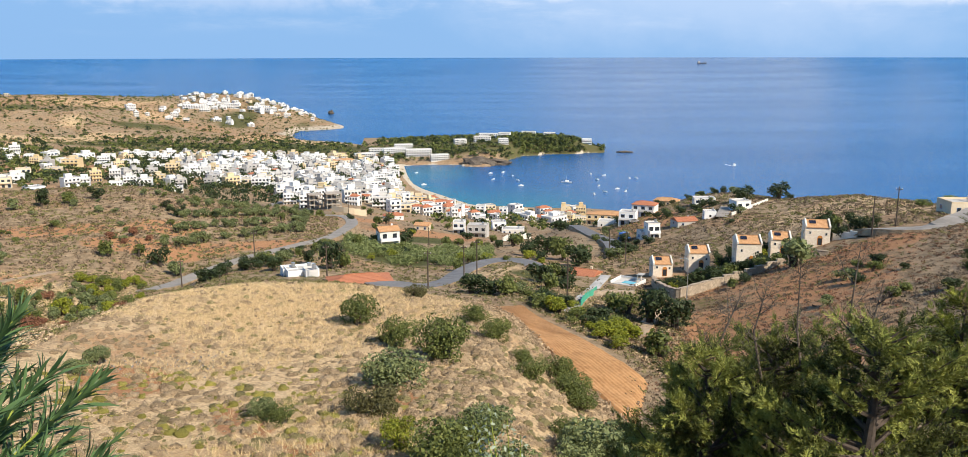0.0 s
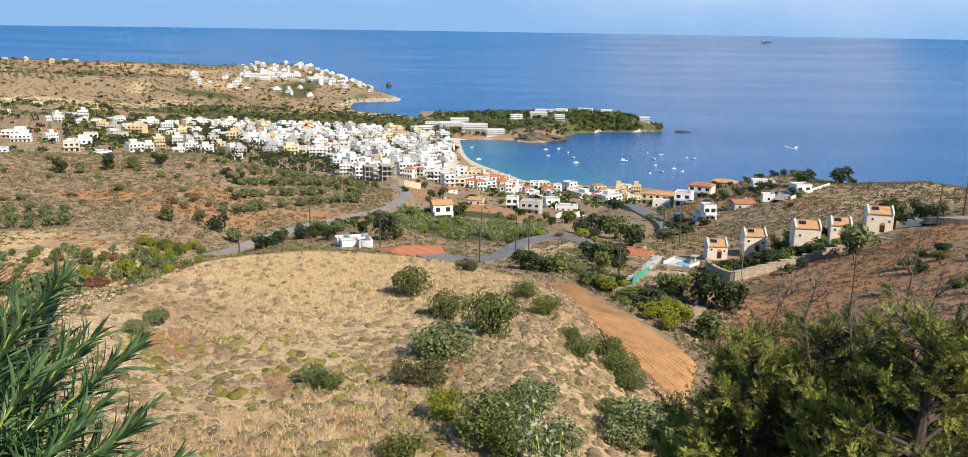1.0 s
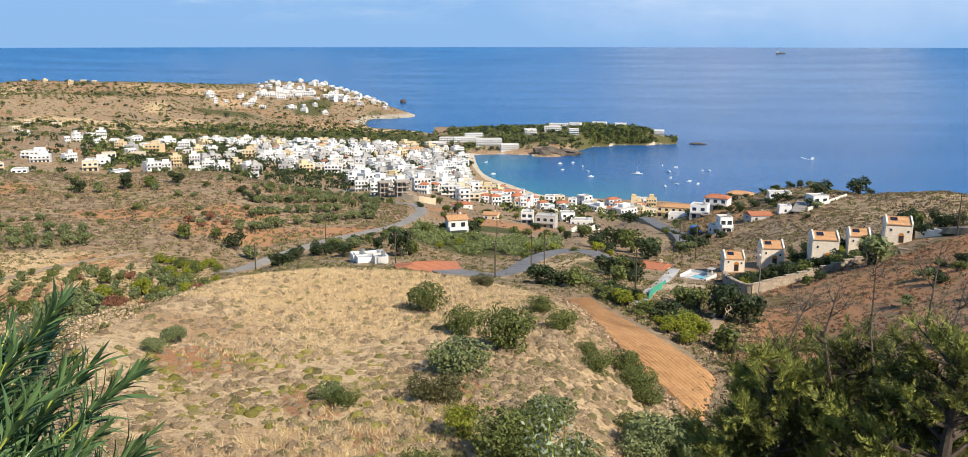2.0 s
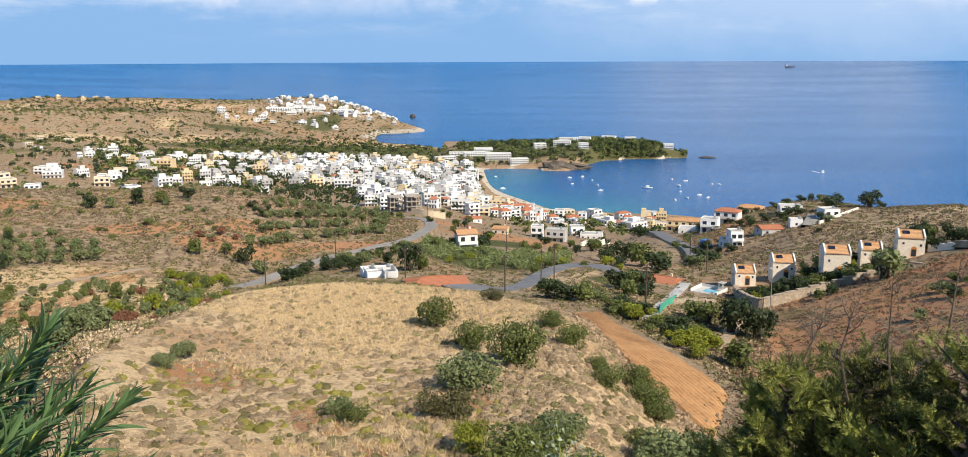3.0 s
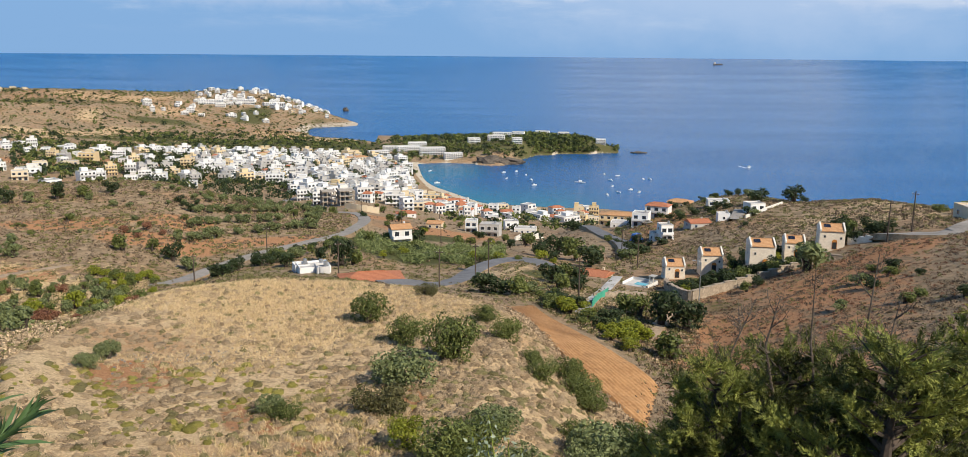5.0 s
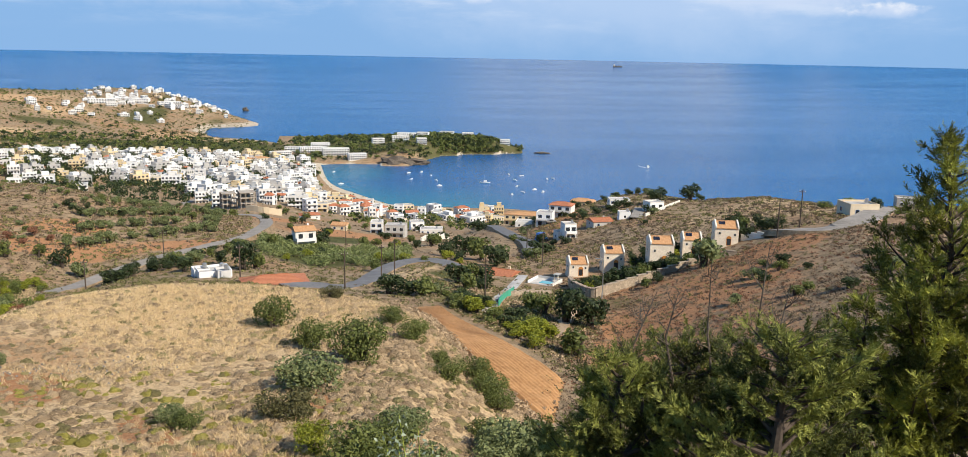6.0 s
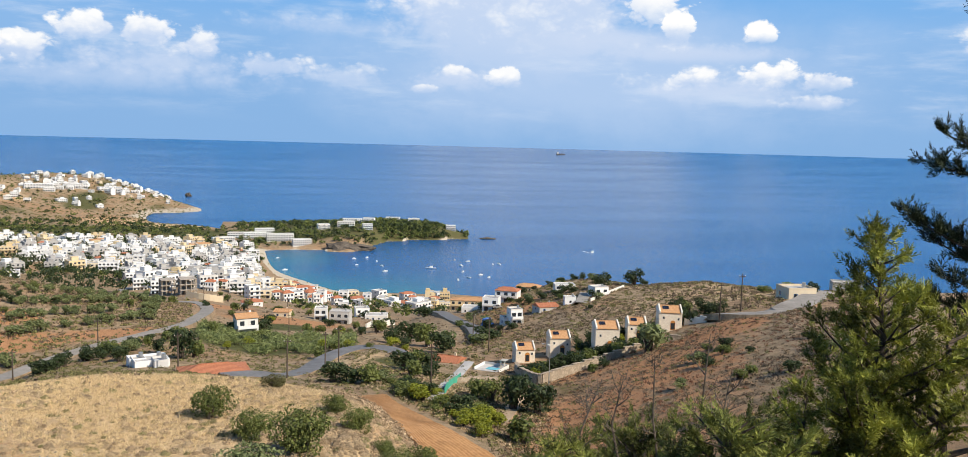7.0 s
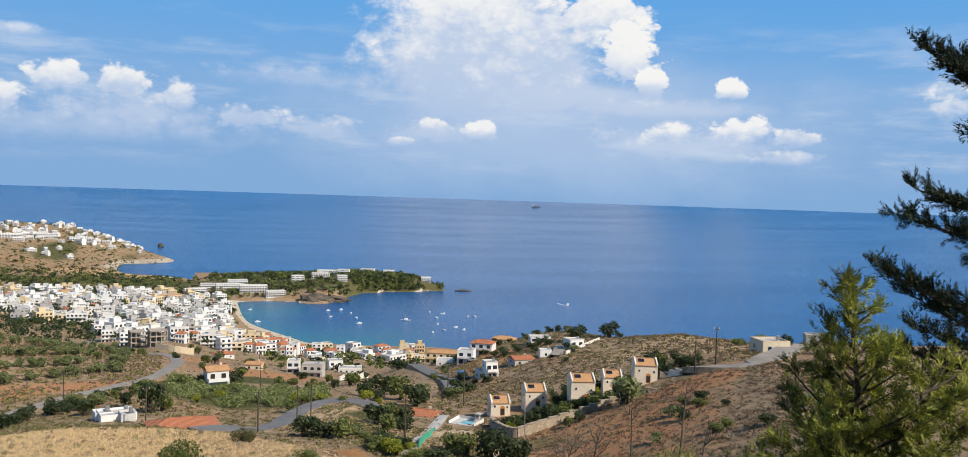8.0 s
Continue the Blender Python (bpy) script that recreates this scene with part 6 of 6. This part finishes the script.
def conifer(label, bearing, r, top, limbs, reach, material, seed, low=-8.0, rise=(0.15, 0.7), size=0.15, twig=0.42, gap=0.1, explicit=()):
    """A ragged cypress: a trunk, limbs that curve upward, side twigs along each limb and feathery sprays along each twig.
    top: height over the eye; reach: limb length low and high; explicit: height, way, length and rise of single limbs."""
    gg = np.random.default_rng(seed)
    foot = at(bearing, r)
    ob = thing("cypress_tree", label, "tree", m=pose(*foot))
    h = EYE + top - foot.z
    bend = gg.normal(0, 0.07, (6, 2))
    axis = [Vector((bend[k][0], bend[k][1], h * k / 5)) for k in range(6)]
    axis[0] = Vector((0, 0, -0.4))
    part("trunk", Shape().tube(axis, [0.17, 0.14, 0.11, 0.075, 0.035, 0.006], 8).mesh("trunk", BARK), ob)
    z0 = EYE + low - foot.z
    plan = []
    for k in range(limbs):
        t = ((k + gg.uniform(0, 1)) / limbs) ** 0.85
        plan.append((z0 + (h - z0) * t * 0.97, gg.uniform(0, 2 * math.pi), (reach[0] * (1 - t) + reach[1] * t) * gg.uniform(0.6, 1.2), gg.uniform(*rise)))
    plan += [(EYE + z - foot.z, radians(a), n, up) for z, a, n, up in explicit]
    tips, ways = [], []
    for z, a, n, up in plan:
        t = min(z / h, 0.999)
        i = min(int(t * 5), 4)
        start = np.array(axis[i].lerp(axis[i + 1], t * 5 - i))
        d = np.array((math.cos(a), math.sin(a), up))
        curve = np.array((gg.normal(0, 0.1), gg.normal(0, 0.1), 0.22)) * n

        def along(q):
            return start + d * n * q + curve * q * q
        part("limb", Shape().tube([along(q) for q in (0, 0.35, 0.7, 1.0)], [0.036 * n ** 0.5, 0.026 * n ** 0.5, 0.014 * n ** 0.5, 0.004], 5).mesh("limb", BARK), ob)
        m = max(4, int(n / gap * 1.6))
        q = np.append(gg.uniform(0.12, 1.0, m) ** 0.8, 1.0)[:, None]
        base = along(q)
        way = unit(unit(d + 2 * curve * q) * 0.9 + gg.normal(0, 0.55, (m + 1, 3)) + (0, 0, 0.25))
        length = twig * (1.15 - 0.7 * q) * gg.uniform(0.5, 1.25, (m + 1, 1)) * min(1.0, 0.35 + n * 0.5)
        for k in range(m + 1):
            c = int(length[k, 0] / 0.042) + 2
            u = np.linspace(0.08, 1.0, c)[:, None]
            tips.append(base[k] + way[k] * length[k] * u + gg.normal(0, 0.015, (c, 3)))
            ways.append(way[k] + gg.normal(0, 0.38, (c, 3)) + (0, 0, 0.12))
    k = 40
    f = gg.uniform(0, 1, (k, 1))
    tips.append(np.array(axis[4]) * (1 - f) + np.array(axis[5]) * f + gg.normal(0, 0.02, (k, 3)))
    ways.append(gg.normal(0, 0.35, (k, 3)) + (0, 0, 1.0))
    part("crown", lozenges("crown", plumes(np.concatenate(tips), np.concatenate(ways), size, seed + 1), material), ob)
    return ob


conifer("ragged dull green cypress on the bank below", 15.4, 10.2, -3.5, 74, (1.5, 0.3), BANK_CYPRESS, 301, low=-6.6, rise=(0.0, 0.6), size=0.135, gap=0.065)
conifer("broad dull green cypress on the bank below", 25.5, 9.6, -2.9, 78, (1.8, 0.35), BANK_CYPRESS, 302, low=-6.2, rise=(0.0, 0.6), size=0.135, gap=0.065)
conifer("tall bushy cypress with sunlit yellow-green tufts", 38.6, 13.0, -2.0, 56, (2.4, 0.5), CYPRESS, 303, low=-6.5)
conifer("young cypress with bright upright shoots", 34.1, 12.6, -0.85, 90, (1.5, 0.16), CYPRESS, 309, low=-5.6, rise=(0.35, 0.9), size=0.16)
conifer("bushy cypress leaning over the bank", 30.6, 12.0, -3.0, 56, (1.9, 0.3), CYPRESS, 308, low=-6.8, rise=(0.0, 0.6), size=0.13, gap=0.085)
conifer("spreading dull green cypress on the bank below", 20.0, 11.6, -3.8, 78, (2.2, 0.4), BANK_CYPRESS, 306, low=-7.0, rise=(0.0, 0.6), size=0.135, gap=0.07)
conifer("dark green cypress with long level branches, shade painted in", 45.0, 15.0, 4.5, 9, (0.9, 0.5), SHADY_CYPRESS, 304, low=-4.0, size=0.14, twig=0.4, gap=0.035,
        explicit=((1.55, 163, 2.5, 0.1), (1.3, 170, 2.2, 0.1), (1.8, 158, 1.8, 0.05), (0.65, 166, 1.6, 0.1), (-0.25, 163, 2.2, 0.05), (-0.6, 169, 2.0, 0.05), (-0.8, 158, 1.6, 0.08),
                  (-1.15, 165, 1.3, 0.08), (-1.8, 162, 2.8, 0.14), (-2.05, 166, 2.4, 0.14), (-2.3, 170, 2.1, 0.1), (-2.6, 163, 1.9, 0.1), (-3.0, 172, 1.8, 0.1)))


def bare_tree(bearing, r, low, top, seed, name="bare_sapling"):
    """A thin leafless sapling with forking twigs."""
    gg = random.Random(seed)
    foot = at(bearing, r)
    ob = thing(name, "thin leafless grey sapling among the cypresses", "tree", "leafless saplings", pose(*foot))
    z0, z1 = EYE + low - foot.z, EYE + top - foot.z
    pts = [Vector((0, 0, -0.3)), Vector((0.1, 0, z0)), Vector((gg.uniform(-.1, .2), 0.05, (z0 + z1) / 2)), Vector((gg.uniform(-.1, .25), 0.0, z1))]
    part("stem", Shape().tube(pts, [0.03, 0.02, 0.013, 0.004], 6).mesh("stem", DEAD_WOOD), ob)
    for k in range(13):
        t = gg.uniform(0.0, 0.95)
        p = pts[1].lerp(pts[2], t * 2) if t < 0.5 else pts[2].lerp(pts[3], t * 2 - 1)
        a, n = gg.uniform(0, 6.28), gg.uniform(0.25, 0.7) * (1.1 - t)
        d = Vector((math.cos(a), math.sin(a), gg.uniform(0.3, 1.0))) * n
        s = Shape().tube([p, p + d * 0.6, p + d + Vector((0, 0, 0.1))], [0.008, 0.005, 0.002], 4)
        for j in range(3):
            e = Vector((gg.uniform(-1, 1), gg.uniform(-1, 1), gg.uniform(0, 1))) * 0.16
            q = p + d * (0.45 + 0.2 * j)
            s.tube([q, q + e], [0.005, 0.002], 3)
        part("twig", s.mesh("twig", DEAD_WOOD), ob)


for b, r, low, top, seed in ((16.6, 10.6, -4.3, -2.85, 1), (23.3, 10.4, -4.2, -2.15, 2), (18.6, 11.0, -4.2, -2.9, 3), (21.3, 11.2, -4.4, -2.6, 4), (25.2, 11.0, -4.0, -2.7, 5)):
    bare_tree(b, r, low, top, seed)


# ---- the oleander ----


def oleander_leaf():
    """One narrow pointed leaf along +x, folded along its midrib and arching."""
    s = Shape()
    n = 5
    mid = [(t, 0, 0.10 * math.sin(t * 2.2) - 0.16 * t * t) for t in np.linspace(0, 1, n)]
    wide = [0.006, 0.036, 0.047, 0.032, 0.0]
    s.v = [*mid, *[(m[0], w, m[2] + w * 0.35) for m, w in zip(mid, wide)], *[(m[0], -w, m[2] + w * 0.35) for m, w in zip(mid, wide)]]
    for k in range(n - 1):
        s.f += [(k, k + 1, n + k + 1, n + k), (k + 1, k, 2 * n + k, 2 * n + k + 1)]
        s.m += [0, 0]
    me = s.mesh("leaf", OLEANDER)
    me.polygons.foreach_set("use_smooth", [True] * len(me.polygons))
    return me


LEAF = oleander_leaf()
leaf_v = np.array([v.co[:] for v in LEAF.vertices])
leaf_f = np.array([p.vertices[:] for p in LEAF.polygons])
root = Vector((-2.05, 2.35, -2.9))
base = Vector((root.x, root.y, ground(root.x, root.y) + 0.0))
shrub = thing("oleander_shrub", "leafy green oleander with long narrow leaves", "shrub", m=pose(*base))
TIPS = [(-1.65, 2.85, -0.79), (-1.71, 2.65, -0.9), (-1.38, 2.8, -1.02), (-1.25, 2.79, -1.45), (-1.38, 2.8, -1.31), (-1.41, 2.61, -1.14), (-1.55, 2.47, -1.0), (-1.41, 2.48, -1.17), (-1.44, 2.32, -1.2), (-1.34, 2.56, -1.34), (-1.56, 2.71, -1.0), (-1.73, 2.98, -0.83), (-1.98, 2.94, -0.78), (-1.5, 3.03, -1.1), (-1.77, 2.78, -0.93), (-1.62, 2.98, -1.04)]
g = random.Random(17)
tips = [Vector(t) - Vector((0, 0, 0.13)) for t in TIPS]
for k in range(26):
    t = g.choice(TIPS)
    tips.append(Vector((t[0] - abs(g.gauss(0, 0.30)), t[1] + g.gauss(0.05, 0.15), t[2] - 0.12 - abs(g.gauss(0.1, 0.2)))))
single, joined_v, joined_f = 0, [], []
for tip in tips:
    end = tip + Vector((0, 0, EYE)) - base
    start = Vector((g.uniform(-0.25, 0.25), g.uniform(-0.25, 0.25), -0.1))
    lean = end - start
    mid = start + lean * 0.5 + Vector((-0.12, 0.0, 0.1)) + Vector((g.gauss(0, 0.05), g.gauss(0, 0.05), 0))
    pts = [start.lerp(mid, t).lerp(mid.lerp(end, t), t) for t in np.linspace(0, 1, 9)]
    part("shoot", Shape().tube(pts, [0.011 - 0.0009 * k for k in range(9)], 5).mesh("shoot", SHOOT), shrub)
    length = sum((pts[k + 1] - pts[k]).length for k in range(8))
    turn = g.uniform(0, 6.28)
    s = 0.0
    while s < min(length * 0.8, 0.75):
        q = 1 - s / length
        i = min(int(q * 8), 7)
        p, d = pts[i].lerp(pts[i + 1], q * 8 - i), (pts[i + 1] - pts[i]).normalized()
        a = d.orthogonal().normalized()
        open_ = 0.22 + min(s / 0.3, 1) * 0.62
        for k in range(3):
            w = turn + 2.094 * k + g.gauss(0, 0.3)
            out = (a * math.cos(w) + d.cross(a) * math.sin(w))
            x = (d * math.cos(open_ + (bend := g.gauss(0, 0.22))) + out * math.sin(open_ + bend)).normalized()
            y = d.cross(x).normalized()
            n = g.uniform(0.13, 0.22) * (0.65 if s < 0.03 else 1.0)
            m = Matrix((x, y, x.cross(y))).transposed().to_4x4()
            m = Matrix.Translation(p) @ m @ Matrix.Diagonal((n, n * g.uniform(0.8, 1.15), n, 1))
            if single < 280 and tip.length < 3.35:
                part("leaf", LEAF, shrub, m)
                single += 1
            else:
                arr = np.array(m)
                joined_f.append(leaf_f + len(joined_v) * len(leaf_v))
                joined_v.append(leaf_v @ arr[:3, :3].T + arr[:3, 3])
        turn += 1.05
        s += 0.029
me = mesh_of("foliage", np.concatenate(joined_v), np.concatenate(joined_f), True)
me.materials.append(OLEANDER)
tagged(part("foliage", me, shrub), "remaining narrow oleander leaves", kind="stuff")

# a silvery young shrub on the bank, its leaves in loose pairs
foot = at(1.2, 9.4)
sage = thing("silvery_shrub", "young shrub with pale silvery green leaves", "shrub", m=pose(*foot))
g = random.Random(3)
for k in range(5):
    top = Vector((g.uniform(-0.35, 0.35), g.uniform(-0.2, 0.2), EYE - 4.25 - foot.z - g.uniform(0, 0.3)))
    if k == 0:
        top = Vector((-0.15, 0, EYE - 4.05 - foot.z))
    part("stem", Shape().tube([(0, 0, -0.2), tuple(top * 0.5 + Vector((0.1, 0, 0))), tuple(top)], [0.02, 0.014, 0.004], 5).mesh("stem", SHOOT), sage)
    c, o = [], []
    for j in range(44):
        t = 1 - 0.75 * (j / 44) * 0.6
        w = j * 2.4
        c.append((top.x * t + 0.09 * math.cos(w), top.y * t + 0.09 * math.sin(w), top.z - (1 - t) * 2.2))
        o.append((math.cos(w), math.sin(w), 0.8))
    part("foliage", lozenges("foliage", leaf_quads(np.array(c), 0.042, np.array(o), 0.45, 0.5), SAGE), sage)

# ---- on the water ----
BOATS = [(0.45, 997), (1.31, 1005), (1.96, 977), (2.29, 940), (2.53, 902), (0.64, 948), (7.22, 997), (7.64, 951), (8.11, 988), (7.8, 906), (7.47, 851), (8.2, 868), (9.02, 888), (9.59, 873), (9.81, 968), (10.23, 970), (-4.08, 911), (-4.55, 1004)]
BIG_BOAT, FAST_BOAT, SHIP = (5.6, 928), (16.5, 1109), (14.15,)

# ---- boats ----


def boat_mesh(length, beam):
    s = Shape()
    low, high = [], []
    for t, w in ((0, 0.8), (0.3, 1.0), (0.6, 0.9), (0.85, 0.5), (1.0, 0.03)):
        low.append((length * (t - 0.5), w * beam / 2 * 0.7, -0.3))
        high.append((length * (t - 0.5), w * beam / 2, 0.65 + 0.3 * t * t))
    low, high = low + [(x, -y, z) for x, y, z in reversed(low)], high + [(x, -y, z) for x, y, z in reversed(high)]
    s.hull(low, high)
    return s.mesh("hull", BOAT_WHITE)


def boat(label, b, r, length, turn, cabin=True, mast=False):
    x, y = r * math.sin(radians(b)), r * math.cos(radians(b))
    ob = thing("boat", label, "boat", "boats in the bay", pose(x, y, 0.05, 0, 0, turn))
    part("hull", boat_mesh(length, length * 0.34), ob)
    if cabin:
        k = length / 8
        top = part("cabin", Shape().box(-1.6 * k, -0.8 * k, 0.7, 0.8 * k, 0.8 * k, 0.75 + 1.2 * k).mesh("cabin", BOAT_WHITE), ob)
        part("windscreen", Shape().box(0.82 * k, -0.7 * k, 0.75 + 0.5 * k, 0.86 * k, 0.7 * k, 0.75 + 1.05 * k).mesh("windscreen", GLASS), top)
    if mast:
        part("mast", Shape().tube([(0, 0, 0.8), (0, 0, length * 0.7)], [0.09, 0.05], 6).mesh("mast", METAL), ob)


for k, (b, r) in enumerate(BOATS):
    boat("small white motor boat moored in the bay", b, r, (5.0, 6.0, 5.5)[k % 3], 20 + 37 * (k % 4), k % 3 != 2)
boat("larger white excursion boat moored in the bay", *BIG_BOAT, 12, 170, True, True)
boat("white speed boat heading out", *FAST_BOAT, 11, 75)
b, r = FAST_BOAT
x, y = r * math.sin(radians(b)), r * math.cos(radians(b))
s = Shape()
for side in (-1, 1):
    s.face((x - 5, y - 5, 0.06), (x - 4, y - 3, 0.12), (x - 5 + side * 7 + 4, y + 15, 0.06), (x - 5 + side * 9 + 4, y + 15, 0.06))
tagged(new("boat_wake", s.mesh("boat_wake", FOAM)), "white foaming wake of the speed boat", "wake", kind="stuff")

bx, by = 4600 * math.sin(radians(SHIP[0])), 4600 * math.cos(radians(SHIP[0]))
sz = float(np.interp(4600, sr, swell))
ship = thing("cargo_ship", "far cargo ship on the horizon", "ship", m=pose(bx, by, sz, 0, 0, 4))
part("hull", Shape().box(-24, -4, -2, 24, 4, 4).mesh("hull", ROCK), ship)
part("bridge", Shape().box(-22, -3, 4, -13, 3, 13).mesh("bridge", GREY), ship)
part("crane", Shape().box(4, -0.8, 4, 5.4, 0.8, 11).box(14, -0.8, 4, 15.4, 0.8, 10).mesh("crane", ROCK), ship)


# ---- rocks, rubble ----
def rock(name, label, x, y, z, size, seed, material=ROCK):
    bm = bmesh.new()
    bmesh.ops.create_icosphere(bm, subdivisions=3, radius=1)
    for v in bm.verts:
        n = noise.fractal(v.co * 1.6 + Vector((seed * 3.1, 0, 0)), 0.8, 2.0, 4)
        v.co = Vector((v.co.x * size[0], v.co.y * size[1], v.co.z * size[2])) * (1 + 0.45 * n)
    me = bpy.data.meshes.new(name)
    bm.to_mesh(me)
    bm.free()
    me.materials.append(material)
    ob = tagged(new(name, me), label, "rock")
    ob.matrix_basis = pose(x, y, z)


for name, b, r, size, label in (("sea_rock", -10.1, 2030, (6, 5, 8), "steep rock islet off the cape"), ("shore_rock", -0.4, 1070, (22, 10, 9), "dark rocky outcrop at the end of the beach"),
                                ("shore_rock", 0.9, 1078, (18, 10, 7), "dark rocky outcrop in the bay"), ("low_rock", 9.4, 1225, (12, 4, 1.6), "low dark rocks off the point")):
    rock(name, label, r * math.sin(radians(b)), r * math.cos(radians(b)), 0.5, size, r)

# rubble tipped on the spur, too small to count
bits = Shape()
g = random.Random(23)
for k in range(110):
    b, r = g.gauss(*((-24.0, 1.4) if k % 2 else (-19.5, 1.6))), g.gauss(84, 2.2)
    p = at(b, r)
    a = [g.uniform(0.06, 0.2) for _ in range(3)]
    t = g.uniform(0, 3)
    ring = [(p.x + a[0] * math.cos(t + w) * g.uniform(.7, 1.2), p.y + a[1] * math.sin(t + w) * g.uniform(.7, 1.2)) for w in (0, 1.3, 2.7, 4.2)]
    bits.hull([(x, y, p.z - 0.05) for x, y in ring], [(p.x + (x - p.x) * .6, p.y + (y - p.y) * .6, p.z + a[2]) for x, y in ring])
stuff("rubble", bits.mesh("rubble", RUBBISH), "pale rubble tipped on the bare ground", "rubble")

# the blue lorry and parked cars by the shore road


def car(label, b, r, turn, paint, length=4.2, high=1.45, name="car"):
    ob = thing(name, label, "vehicle", m=spot(b, r, turn))
    ob.location.z += 0.3
    w = 1.75
    s = Shape()
    prof = [(-0.5, 0.35), (-0.5, 0.85), (-0.38, 0.95), (-0.25, high), (0.15, high), (0.3, 0.95), (0.5, 0.8), (0.5, 0.35)]
    s.hull([(x * length, -w / 2, z) for x, z in prof], [(x * length, w / 2, z) for x, z in prof])
    part("body", s.mesh("body", paint), ob)
    for side in (-1, 1):
        part("window", Shape().box(-0.24 * length, side * (w / 2 + 0.01) - 0.01, 0.98, 0.14 * length, side * (w / 2 + 0.01) + 0.01, high - 0.1).mesh("window", GLASS), ob)
    for x in (-0.3, 0.32):
        for y in (-w / 2, w / 2):
            ring = [(x * length + 0.33 * math.cos(a), 0.33 + 0.33 * math.sin(a)) for a in np.linspace(0, 5.7, 11)]
            t = Shape()
            t.hull([(p, y - 0.1, q) for p, q in ring], [(p, y + 0.1, q) for p, q in ring])
            wheel = part("wheel", t.mesh("wheel", POLE_WOOD), ob)
            hub = [(x * length + 0.18 * math.cos(a), 0.33 + 0.18 * math.sin(a)) for a in np.linspace(0, 5.7, 9)]
            t = Shape()
            t.hull([(p, y - 0.12, q) for p, q in hub], [(p, y + 0.12, q) for p, q in hub])
            part("rim", t.mesh("rim", METAL), wheel)


car("blue lorry parked beside the shore road", 9.55, 284, 60, BLUE_PAINT, 6.5, 2.9, "lorry")
car("silver car parked by the houses", 10.2, 340, 20, METAL)
